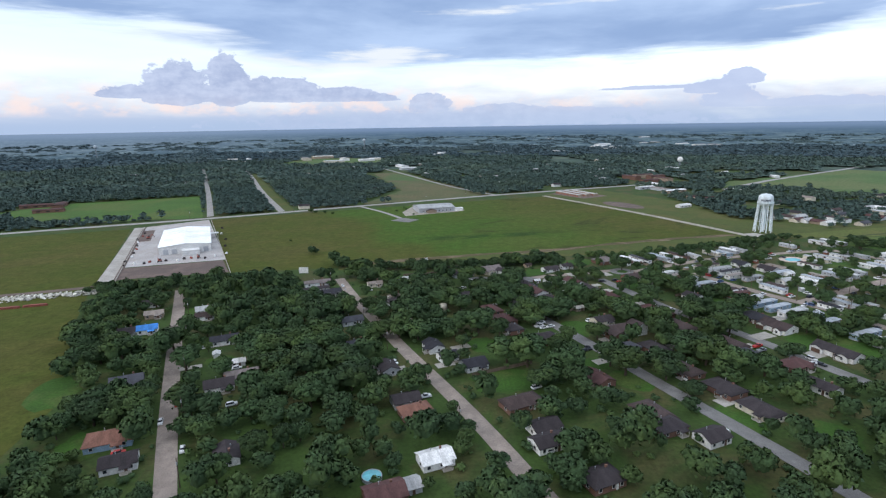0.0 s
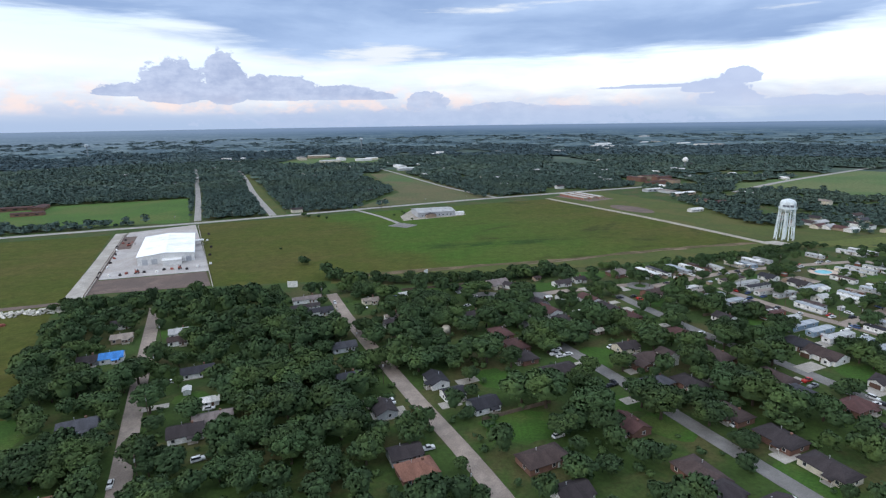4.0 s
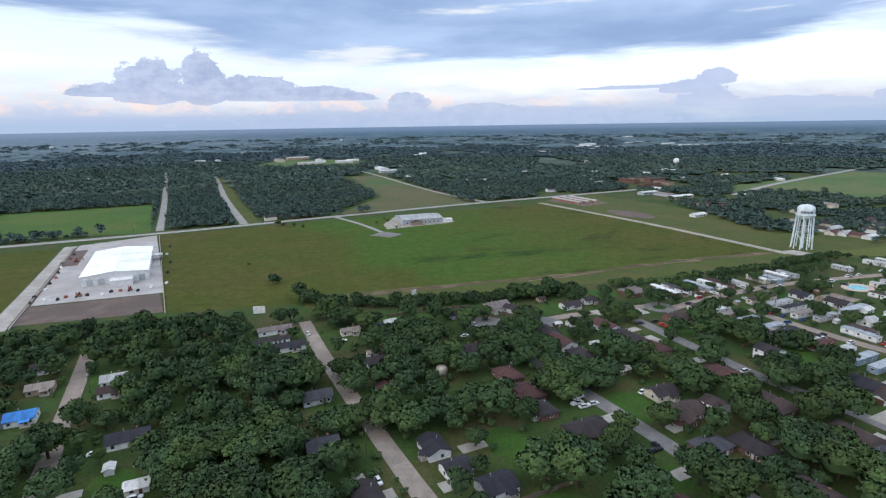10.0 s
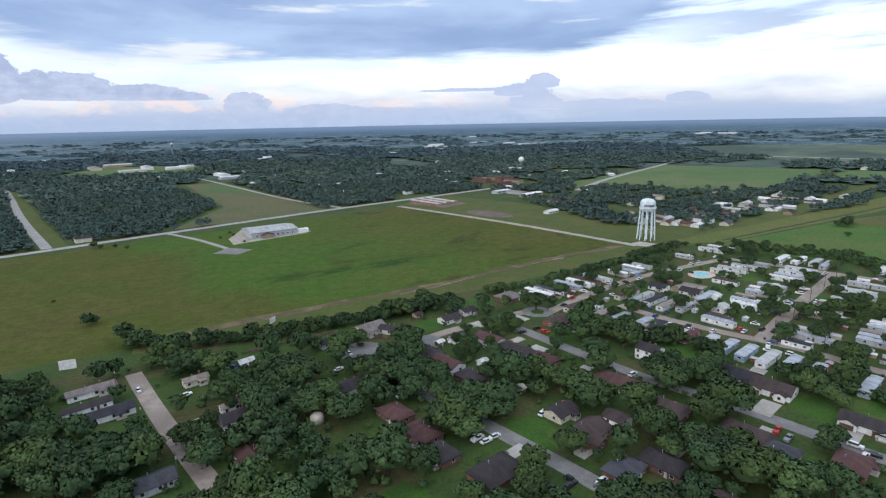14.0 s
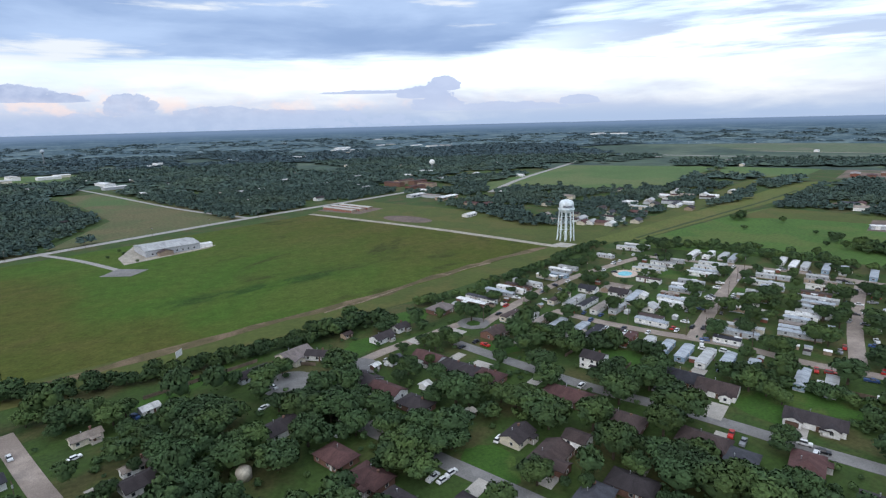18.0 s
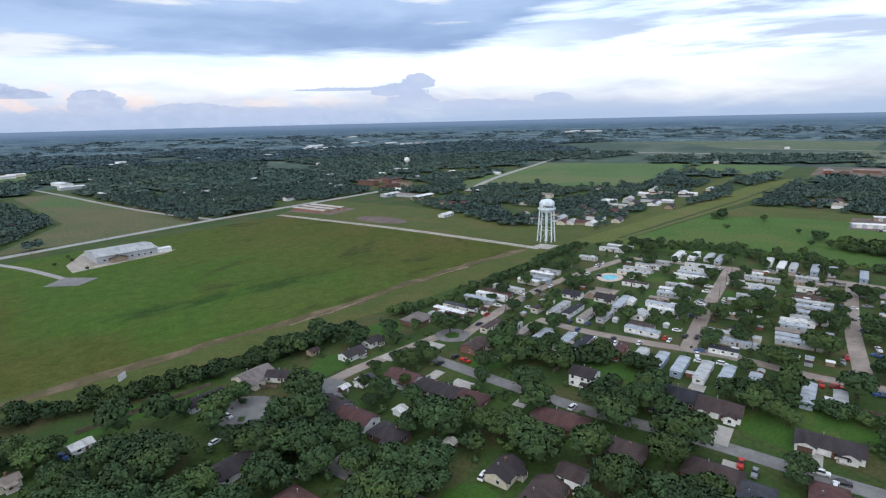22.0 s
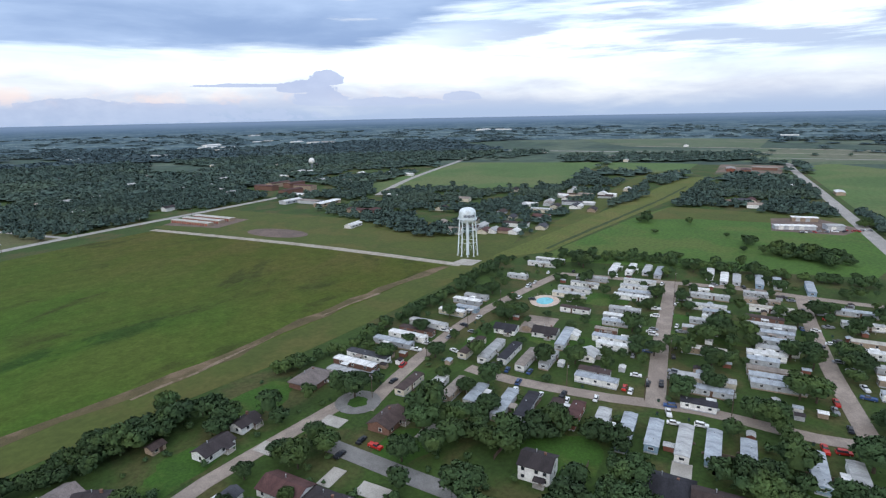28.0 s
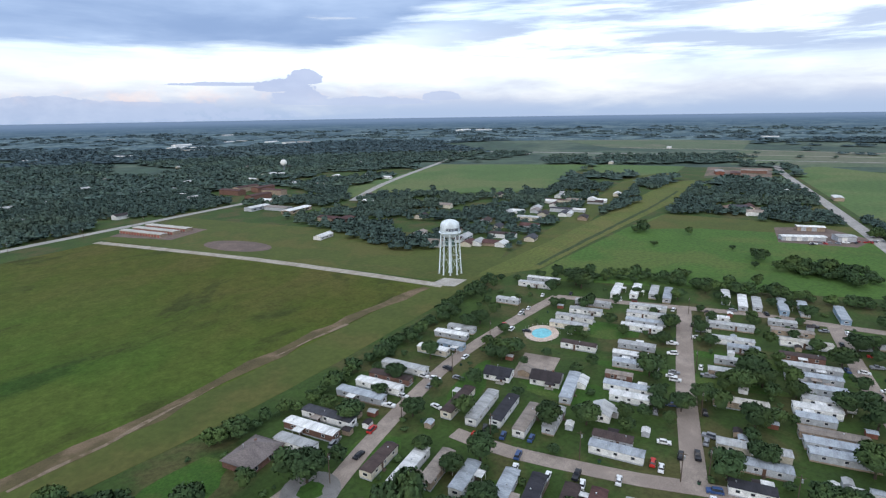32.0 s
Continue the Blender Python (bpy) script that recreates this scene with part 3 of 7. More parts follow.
strip("church_drive", [(-117, 750), (-80, 698), (-48, 640)], 5, "highway", 0.12, "gravel drive to the steel building")
sheet("church_lot", [(-62, 628), (-40, 616), (-28, 632), (-50, 648)], "street_grey", 0.13, "small concrete parking lot", category="pavement")
sheet("church_yard", [(-52, 690), (-46, 660), (22, 690), (30, 700), (-40, 745)], "gravel", 0.10, "gravel apron of the steel building", category="pavement")
strip("street_west", [(-184, 362), (-176, 344), (-141, 264), (-107, 188), (-80, 130), (-45, 50)], 7, "street_tan", 0.12, "pale tan residential street")
strip("street_middle", [(-77, 384), (-54, 327), (-20, 252), (11, 187), (40, 115), (60, 60)], 7, "street_tan", 0.12, "tan concrete residential street")
strip("street_court", [(28, 372), (40, 330), (57, 293), (76, 251), (92, 212), (118, 150), (140, 90)], 7, "street_grey", 0.12, "grey residential street")
strip("street_short", [(54, 366), (64, 377), (86, 384), (115, 391), (136, 396)], 6.5, "street_tan", 0.13, "short tan residential street")
strip("street_east", [(112, 372), (124, 337), (139, 298), (156, 266), (169, 234), (184, 200), (210, 140), (225, 100)], 7, "street_grey", 0.12, "grey residential street with a curb")
strip("park_lane", [(133, 384), (145, 391), (175, 406), (224, 426), (276, 438), (331, 447)], 6.5, "street_tan", 0.14, "tan lane of the trailer park")
strip("park_cross_lane", [(186, 384), (192, 363), (210, 327), (226, 301), (238, 266), (250, 245), (270, 205)], 6.5, "street_tan", 0.13, "tan lane along the trailer rows")
strip("park_long_lane", [(217, 313), (270, 340), (323, 365), (366, 385)], 7.5, "street_tan", 0.15, "tan lane between rows of trailers")
strip("park_far_lane", [(246, 252), (301, 280), (353, 303), (392, 319)], 7, "street_tan", 0.15, "tan lane between rows of trailers")
strip("park_top_lane", [(331, 447), (366, 385), (384, 352), (395, 318), (420, 250)], 6.5, "street_tan", 0.16, "tan lane at the edge of the trailer park")
for k, (x, y, r) in enumerate(((27, 371, 12), (58, 370, 11), (134, 391, 9))):
    sheet("turning_circle", [(x + r * cos(a * pi / 12), y + r * sin(a * pi / 12)) for a in range(24)], "street_grey", 0.15, "grey turning circle at a street's end", category="pavement")
sheet("warehouse_lot", [(-340, 612), (-287, 655), (-186, 449), (-268, 424)], "lot_concrete", 0.10, "broad pale concrete yard of the warehouse", category="pavement")
sheet("warehouse_mud", [(-266, 422), (-188, 447), (-168, 408), (-246, 390)], "mud", 0.08, "brown bare soil in front of the yard", category="ground")
strip("warehouse_lane", [(-249, 380), (-290, 478), (-346, 608)], 11, "concrete", 0.14, "pale concrete lane beside the yard")
strip("warehouse_soil", [(-326, 590), (-300, 530)], 12, "mud", 0.14, "bare soil beside the lane")
sheet("soil_patch", [(243 + 36 * cos(a * pi / 9) * EU.x + 17 * sin(a * pi / 9) * EV.x, 722 + 36 * cos(a * pi / 9) * EU.y + 17 * sin(a * pi / 9) * EV.y) for a in range(18)], "mud", 0.09, "bare brown soil patch", category="ground")

# ---- things ----
def gable_roof(s, x, y, L, D, eave, over=0.45, pitch=0.42, t=0.16, axis="x"):
    """A pitched roof shell with thickness, ridge along axis."""
    a, b = L / 2 + over, D / 2 + over
    z0, z1 = eave - over * pitch, eave + D / 2 * pitch
    v = []
    for dz in (0, t):
        for sx in (-a, a):
            v += [(sx, -b, z0 + dz), (sx, 0, z1 + dz), (sx, b, z0 + dz)]
    if axis == "y":
        v = [(-q, p, z) for p, q, z in v]
    v = [(p + x, q + y, z) for p, q, z in v]
    return s.add(v, [(6, 9, 10, 7), (7, 10, 11, 8), (1, 4, 3, 0), (2, 5, 4, 1), (0, 3, 9, 6), (8, 11, 5, 2), (0, 6, 7, 1), (1, 7, 8, 2), (4, 10, 9, 3), (5, 11, 10, 4)])


def hip_roof(s, L, D, eave, over=0.5, pitch=0.42, t=0.16):
    a, b = L / 2 + over, D / 2 + over
    z0, z1, r = eave - over * pitch, eave + D / 2 * pitch, max((L - D) / 2, 0.4)
    v = [(-a, -b, z0), (a, -b, z0), (a, b, z0), (-a, b, z0), (-a, -b, z0 + t), (a, -b, z0 + t), (a, b, z0 + t), (-a, b, z0 + t), (-r, 0, z1 + t), (r, 0, z1 + t)]
    return s.add(v, [(3, 2, 1, 0), (0, 1, 5, 4), (1, 2, 6, 5), (2, 3, 7, 6), (3, 0, 4, 7), (4, 5, 9, 8), (6, 7, 8, 9), (5, 6, 9), (7, 4, 8)])


def gable_wall(s, x, y, L, D, h, pitch=0.42, axis="x"):
    """Walls with gable ends; h to the eaves."""
    a, b, p = L / 2, D / 2, h + D / 2 * pitch
    v = [(-a, -b, 0), (a, -b, 0), (a, b, 0), (-a, b, 0), (-a, -b, h), (a, -b, h), (a, b, h), (-a, b, h), (-a, 0, p), (a, 0, p)]
    if axis == "y":
        v = [(-q, r, z) for r, q, z in v]
    v = [(r + x, q + y, z) for r, q, z in v]
    return s.add(v, [(0, 1, 5, 4), (1, 2, 6, 9, 5), (2, 3, 7, 6), (3, 0, 4, 8, 7), (4, 5, 9, 8), (6, 7, 8, 9), (3, 2, 1, 0)])


WIN = {}


def window(parent, x, y, z, w, h, facing):
    """A framed window set on a wall; facing: degrees of its outward side."""
    key = (w, h)
    if key not in WIN:
        frame_ = Shape().box(0, 0, 0, w + 0.2, 0.1, 0.1).box(0, 0, h + 0.1, w + 0.2, 0.1, 0.1)
        for sx in (-1, 1):
            frame_.box(sx * (w / 2 + 0.05), 0, 0.1, 0.1, 0.1, h)
        pane_ = Shape().box(0, 0.02, 0.1, w, 0.04, h)
        WIN[key] = (frame_.mesh("window", "trim_white"), pane_.mesh("pane", "glass_dark"))
    a, b = WIN[key]
    ob = part("window", a, "", parent)
    ob.matrix_basis = pose(x, y, z, 0, 0, facing + 90)
    part("pane", b, "", ob, "dark window glass")


def plank_door(parent, x, y, z, facing, material="door_dark"):
    key = ("door", material)
    if key not in WIN:
        WIN[key] = Shape().box(0, 0, 0, 0.95, 0.1, 2.05).box(0, -0.03, 2.05, 1.15, 0.14, 0.1).mesh("door", material)
    ob = part("door", WIN[key], "", parent)
    ob.matrix_basis = pose(x, y, z, 0, 0, facing + 90)


ROOFWORD = {"white": "white metal", "grey": "grey metal", "bluegrey": "blue-grey metal", "slate": "slate-grey shingle", "brown": "dark brown shingle", "taupe": "grey-brown shingle", "black": "black shingle", "dark": "dark weathered shingle", "tan": "tan metal", "cream": "cream metal", "rust": "reddish-brown shingle", "orange": "orange-brown shingle", "tarp": "blue-tarped"}
WALLWORD = {"white": "white siding", "cream": "cream siding", "grey": "grey siding", "brick": "brick", "tan": "tan siding", "blue": "blue painted siding", "rust": "red-brown siding"}


HOMESTEADS = []


def house(x, y, rot, L, D, roof, wall, form="gable"):
    small = L < 9
    rng = random.Random(int(x * 7 + y * 13))
    h = 5.2 if form == "tall" else (2.2 if small else 2.7)
    name = "shed" if small else "house"
    words = {"hip": "hip-roofed", "cross": "cross-gabled", "tall": "two-storey", "gable": "gabled", "twin": "twin-gabled"}[form]
    r = root(name, x, y, rot, f"{words} {WALLWORD[wall]} {'shed' if small else 'house'} with a {ROOFWORD[roof]} roof", name, "sheds of the neighbourhood" if small else "houses of the neighbourhood")
    walls, top = Shape(), Shape()
    if form == "hip":
        walls.box(0, 0, 0, L, D, h)
        hip_roof(top, L, D, h)
    else:
        gable_wall(walls, 0, 0, L, D, h)
        gable_roof(top, 0, 0, L, D, h)
        if form == "cross":
            gable_wall(walls, -L * 0.22, -D * 0.42, D * 0.75, L * 0.38, h, axis="y")
            gable_roof(top, -L * 0.22, -D * 0.42, D * 0.75, L * 0.38, h, axis="y")
        if form == "twin":
            for k, w_ in ((-0.34, 0.30), (0.28, 0.26)):
                gable_wall(walls, k * L, -D * 0.40, D * 0.55, L * w_, h, axis="y")
                gable_roof(top, k * L, -D * 0.40, D * 0.55, L * w_, h, axis="y")
    part("wall", walls, "wall_" + wall, r)
    rf = part("roof", top, "roof_" + roof, r)
    if not small:
        if rng.random() < 0.55:
            part("chimney", Shape().box(L * 0.2, D * 0.12, h + 0.4, 0.7, 0.6, 1.9).box(L * 0.2, D * 0.12, h + 2.3, 0.85, 0.75, 0.12), "wall_brick", rf)
        part("roof_vent", Shape().ring([(0.12, h + D * 0.1), (0.12, h + D * 0.21 + 0.35), (0.2, h + D * 0.21 + 0.35), (0.2, h + D * 0.21 + 0.5)], 8, -L * 0.1, D * 0.2), "metal_galv", rf)
    # openings on the four sides
    for lvl in ((0.85, 3.4) if form == "tall" else (0.85,)):
        front = -D / 2 - 0.05
        for k in (-0.34, 0.08, 0.34) if L > 9 else (-0.2,):
            if (form == "cross" and k < 0) or (form == "twin" and k != 0.08):
                continue
            window(r, k * L, front, lvl, 1.1, 1.2, -90)
        for k in (-0.3, 0.28) if L > 9 else ():
            window(r, k * L, D / 2 + 0.05, lvl, 1.1, 1.2, 90)
        if not small:
            window(r, L / 2 + 0.05, 0.1 * D, lvl, 1.1, 1.2, 0)
            window(r, -L / 2 - 0.05, -0.1 * D, lvl, 1.1, 1.2, 180)
    if form == "cross":
        window(r, -L * 0.22, -D * 0.42 - D * 0.375 - 0.05, 0.85, 1.1, 1.2, -90)
    if form == "twin":
        part("garage_door", Shape().box(-L * 0.34, -D * 0.40 - D * 0.275 - 0.04, 0, 4.2, 0.1, 2.2), "door_dark", r)
        window(r, L * 0.28, -D * 0.40 - D * 0.275 - 0.05, 0.85, 1.1, 1.2, -90)
    plank_door(r, L * 0.06 if form == "twin" else L * 0.2 if L > 9 else 0.15 * L, -D / 2 - 0.05, 0.05, -90, "trim_white" if wall == "brick" else "door_dark")
    if not small and rng.random() < 0.5:
        porch = part("porch", Shape().box(L * 0.2, -D / 2 - 1.1, 0, 3.4, 2.2, 0.2), "concrete", r, "concrete porch slab")
        part("porch_roof", Shape().add([(L * 0.2 - 1.8, -D / 2 - 2.3, 2.25), (L * 0.2 + 1.8, -D / 2 - 2.3, 2.25), (L * 0.2 + 1.8, -D / 2, 2.6), (L * 0.2 - 1.8, -D / 2, 2.6), (L * 0.2 - 1.8, -D / 2 - 2.3, 2.37), (L * 0.2 + 1.8, -D / 2 - 2.3, 2.37), (L * 0.2 + 1.8, -D / 2, 2.72), (L * 0.2 - 1.8, -D / 2, 2.72)], [(3, 2, 1, 0), (4, 5, 6, 7), (0, 1, 5, 4), (1, 2, 6, 5), (3, 0, 4, 7), (2, 3, 7, 6)]), "roof_" + roof, porch)
        for sx in (-1.6, 1.6):
            part("post", Shape().box(L * 0.2 + sx, -D / 2 - 2.05, 0.2, 0.12, 0.12, 2.1), "trim_white", porch)
    CLEAR.append((x, y, max(L, D) * 0.5 + 1.0))
    HOMESTEADS.append((x, y, max(L, D) * 0.42))
    HOMESTEADS.append((x - 1, y - 6, max(L, D) * 0.40))
    if not small:
        HOMESTEADS.append((x - 4, y - 12, max(L, D) * 0.30))
    CLEAR.append((x, y - 6, max(L, D) * 0.42))
    return r


def trailer(x, y, rot, L, roof, wall):
    rng = random.Random(int(x * 3 + y * 11))
    w = 4.4 if L > 11 else 3.6
    r = root("trailer_home", x, y, rot, f"long {WALLWORD[wall]} trailer home with a {ROOFWORD[roof]} roof", "trailer home", "trailer homes in the park")
    part("skirting", Shape().box(0, 0, 0, L - 0.15, w - 0.15, 0.6), "wall_grey" if wall != "grey" else "wall_tan", r)
    part("wall", gable_wall(Shape(), 0, 0, L, w, 2.4, 0.12), "wall_" + wall, r).matrix_basis = pose(0, 0, 0.6)
    top = gable_roof(Shape(), 0, 0, L, w, 3.0, 0.22, 0.12, 0.12)
    rf = part("roof", top, "roof_" + roof, r)
    for k in range(1):
        vx = rng.uniform(-0.4, 0.4) * L
        part("roof_vent", Shape().ring([(0.16, 3.2), (0.16, 3.62), (0.26, 3.62), (0.26, 3.75)], 8, vx, rng.uniform(-0.8, 0.8)), "metal_galv", rf)
    n = 3 if L > 12 else 2
    for k in range(n):
        wx = (-0.5 + (k + 0.6) / (n + 0.2)) * L
        window(r, wx, -w / 2 - 0.05, 1.45, 1.1, 0.9, -90)
        if k == 1:
            window(r, wx + 0.5, w / 2 + 0.05, 1.45, 1.1, 0.9, 90)
    window(r, L / 2 + 0.05, 0, 1.4, 1.6, 0.9, 0)
    window(r, -L / 2 - 0.05, 0, 1.4, 1.6, 0.9, 180)
    side = rng.choice((-1, 1))
    dx = rng.uniform(-0.25, 0.25) * L
    plank_door(r, dx + 1.2, side * (w / 2 + 0.06), 0.62, 90 * side, "trim_white" if wall in ("brick", "rust", "tan") else "door_dark")
    steps = Shape()
    for k in range(3):
        steps.box(dx + 1.2, side * (w / 2 + 0.35 + 0.3 * (2 - k)), 0, 1.2, 0.3, 0.2 * (k + 1))
    part("step", steps, "wood_pole", r)
    if rng.random() < 0.45:
        a = part("awning", Shape().box(dx + 1.2, side * (w / 2 + 1.5), 2.75, 3.6, 2.8, 0.1), "roof_white" if rng.random() < 0.6 else "roof_tan", r, "flat metal awning over the door")
        for sx in (-1.65, 1.65):
            part("post", Shape().box(dx + 1.2 + sx, side * (w / 2 + 2.75), 0, 0.1, 0.1, 2.75), "trim_white", a)
    if rng.random() < 0.4:
        part("air_conditioner", Shape().box(L / 2 + 0.55, 1.3, 0, 0.8, 0.8, 0.9), "metal_galv", r)
    d = Vector((cos(radians(rot)), sin(radians(rot))))
    for k in (-0.38, 0, 0.38):
        CLEAR.append((x + d.x * L * k, y + d.y * L * k, 3.6))
    return r


CARS = {}


def car(x, y, rot, colour, kind="car"):
    key = (colour, kind)
    CLEAR.append((x, y, 3.4))
    if key in CARS:
        return copy_thing(CARS[key], pose(x, y, 0.12, 0, 0, rot))
    word = {"car": "sedan", "suv": "sport utility vehicle", "pickup": "pickup truck"}[kind]
    tone = {"white": "white", "red": "red", "dark": "black", "grey": "silver-grey", "blue": "dark blue"}[colour]
    r = root("pickup_truck" if kind == "pickup" else "car", x, y, rot, f"{tone} {word} parked on a drive or street", "pickup truck" if kind == "pickup" else "car", "parked vehicles", 0.12)
    L, w, h = {"car": (4.7, 1.8, 0.62), "suv": (4.8, 1.9, 0.75), "pickup": (5.6, 1.95, 0.75)}[kind]
    body = Shape().box(0, 0, 0.3, L, w, h, 0.1)
    if kind == "pickup":
        body.box(1.95, 0, 0.3 + h, 1.3, w - 0.2, 0.12, 0.05)
        for sgn in (-1, 1):
            body.box(-1.65, sgn * (w / 2 - 0.16), 0.3 + h, 2.1, 0.12, 0.14)
    part("body", body, "car_" + colour, r)
    c0, c1, ch = {"car": (-1.55, 0.95, 0.55), "suv": (-2.15, 1.05, 0.68), "pickup": (-0.55, 1.35, 0.65)}[kind]
    cab = Shape().box((c0 + c1) / 2, 0, 0.3 + h, c1 - c0, w - 0.22, ch, 0.26)
    part("windscreen", cab, "glass_dark", r, "dark tinted glass")
    part("roof", Shape().box((c0 + c1) / 2, 0, 0.3 + h + ch, c1 - c0 - 0.5, w - 0.7, 0.06, 0.03), "car_" + colour, r)
    for sx in (-L * 0.31, L * 0.31):
        for sgn in (-1, 1):
            wheel = Shape().rod((sx, sgn * (w / 2 - 0.18), 0.33), (sx, sgn * (w / 2 + 0.03), 0.33), 0.33, 10)
            wh = part("wheel", wheel, "tyre", r)
            part("rim", Shape().rod((sx, sgn * (w / 2 + 0.02), 0.33), (sx, sgn * (w / 2 + 0.045), 0.33), 0.19, 8), "metal_galv", wh)
    CARS[key] = r
    return r


def water_tower(x, y):
    """Multi-column elevated tank, 39 m to the top."""
    r = root("water_tower", x, y, 0, "pale blue-white elevated water tank on slender columns", "water tower")
    R = 6.7
    rows = [(1.2, 25.4), (3.4, 25.8), (5.2, 26.7), (6.3, 28.0), (R, 29.6), (R, 34.0), (6.45, 35.3), (5.7, 36.5), (4.4, 37.4), (2.6, 37.95), (0.4, 38.1)]
    tank = part("tank", Shape().ring(rows, 40), "tower_paint", r, smooth=True)
    part("catwalk", Shape().ring([(R - 0.1, 29.3), (R + 1.0, 29.3), (R + 1.0, 29.5), (R - 0.1, 29.5)], 40, close=False), "tower_paint", tank)
    rail = Shape()
    for i in range(24):
        a = 2 * pi * i / 24
        rail.rod(((R + 0.9) * cos(a), (R + 0.9) * sin(a), 29.5), ((R + 0.9) * cos(a), (R + 0.9) * sin(a), 30.6), 0.05, 4)
    rail.ring([(R + 0.86, 30.55), (R + 0.94, 30.55), (R + 0.94, 30.65), (R + 0.86, 30.65)], 40, close=False)
    part("railing", rail, "tower_paint", tank)
    # lettering too small to read: dark bars round the tank
    for face in (-118, 0):
        for k in range(9):
            a0 = radians(face + (k - 4) * 9.0)
            s = Shape()
            p = [Vector(((R + 0.06) * cos(a0 + d), (R + 0.06) * sin(a0 + d), 0)) for d in (-0.055, 0.055)]
            zz = (31.0, 33.0)
            s.add([(*p[0].xy, zz[0]), (*p[1].xy, zz[0]), (*p[1].xy, zz[1]), (*p[0].xy, zz[1])], [(0, 1, 2, 3)])
            part("lettering", s, "tower_letters", tank)
    part("riser", Shape().ring([(1.5, 0), (1.5, 0.6), (1.1, 1.0), (1.1, 25.4)], 16), "tower_paint", r, smooth=False)
    n = 10
    foot = lambda i, z: ((8.2 - 1.7 * z / 29.5) * cos(2 * pi * (i + 0.3) / n), (8.2 - 1.7 * z / 29.5) * sin(2 * pi * (i + 0.3) / n), z)
    for i in range(n):
        part("column", Shape().rod(foot(i, 0), foot(i, 29.5), 0.42, 10), "tower_paint", r)
        for z in (11.0, 21.0):
            part("strut", Shape().rod(foot(i, z), foot(i + 1, z), 0.16, 6), "tower_paint", r)
        for z, z2 in ((0.6, 11.0), (11.0, 21.0), (21.0, 29.0)):
            part("tie_rod", Shape().rod(foot(i, z), foot(i + 1, z2), 0.06, 4), "tower_paint", r)
        part("footing", Shape().box(*foot(i, 0)[:2], 0, 1.6, 1.6, 0.35), "concrete", r)
    part("hatch", Shape().ring([(0.6, 37.9), (0.6, 38.4), (0.3, 38.6)], 10), "tower_paint", tank)


water_tower(320, 531)


def warehouse():
    r = root("warehouse", -251, 518, GRID, "new white steel warehouse with a low gabled roof", "warehouse")
    L, D, h = 43, 92, 7.2
    part("wall", gable_wall(Shape(), 0, 0, D, L, h, 0.09, axis="y"), "wall_white", r)
    rf = part("roof", gable_roof(Shape(), 0, 0, D, L, h, 0.6, 0.09, 0.25, axis="y"), "roof_sheet_white", r)
    part("ridge_cap", Shape().box(0, 0, h + L / 2 * 0.09 + 0.27, 0.7, D + 1.2, 0.12), "roof_sheet_white", rf)
    part("office", Shape().box(4.5, -D / 2 - 5, 0, 14, 10, 4.2).box(4.5, -D / 2 - 5, 4.2, 14.6, 10.6, 0.3), "wall_white", r, "low white office annex")
    part("canopy", Shape().box(L / 2 + 4, D / 2 - 24, 4.2, 8, 7, 0.4), "roof_white", r, "white side canopy")
    for sy in (-3, 3):
        part("post", Shape().box(L / 2 + 7.6, D / 2 - 24 + sy, 0, 0.25, 0.25, 4.2), "metal_galv", r)
    for k in (-16, -9, 17):
        part("roller_door", Shape().box(k, -D / 2 - 0.06, 0, 4.2, 0.14, 4.6), "wall_grey", r)
    for k in range(5):
        part("roller_door", Shape().box(-L / 2 - 0.06, -36 + k * 17, 0, 0.14, 4.2, 4.6), "wall_grey", r)
    CLEAR.append((-251, 518, 60))


paint("roof_sheet_white", (0.86, 0.87, 0.88), scale=0.05, c=(0.80, 0.81, 0.83), cscale=0.03, rough=0.45)
warehouse()


def steel_hall():
    r = root("steel_hall", -12, 704, GRID - 8, "pale grey steel meeting hall with a low roof", "hall")
    L, D, h = 47, 36, 5.6
    part("wall", gable_wall(Shape(), 0, 0, L, D, h, 0.11), "wall_grey", r)
    part("roof", gable_roof(Shape(), 0, 0, L, D, h, 0.6, 0.11, 0.25), "roof_grey", r)
    part("wing", gable_wall(Shape(), L / 2 + 6, -D / 2 + 5, 12, 8, 3.4, 0.15), "wall_white", r, "low white side wing")
    part("wing_roof", gable_roof(Shape(), L / 2 + 6, -D / 2 + 5, 12, 8, 3.4, 0.3, 0.15, 0.15), "roof_white", r)
    part("porch", gable_wall(Shape(), -8, -D / 2 - 3, 6, 12, 3.4, 0.3, axis="y"), "wall_tan", r)
    part("porch_roof", gable_roof(Shape(), -8, -D / 2 - 3, 6, 12, 3.4, 0.4, 0.3, 0.15, axis="y"), "roof_brown", r)
    for k in (-18, -14, 3, 8, 13, 18):
        window(r, k, -D / 2 - 0.05, 1.2, 1.6, 1.6, -90)
    CLEAR.append((-12, 704, 34))


steel_hall()


def storage_row(k):
    r = root("storage_units", 203 + EV.x * 13 * k, 838 + EV.y * 13 * k, GRID - 90, "long low row of storage units with red doors", "storage units", "rows of storage units")
    L, D = 58, 8
    part("wall", gable_wall(Shape(), 0, 0, L, D, 3.0, 0.08), "wall_tan", r)
    part("roof", gable_roof(Shape(), 0, 0, L, D, 3.0, 0.3, 0.08, 0.15), "roof_cream", r)
    for j in range(14):
        part("roller_door", Shape().box(-L / 2 + 3 + j * 4, -D / 2 - 0.04, 0, 2.6, 0.1, 2.4), "stripe_red", r)


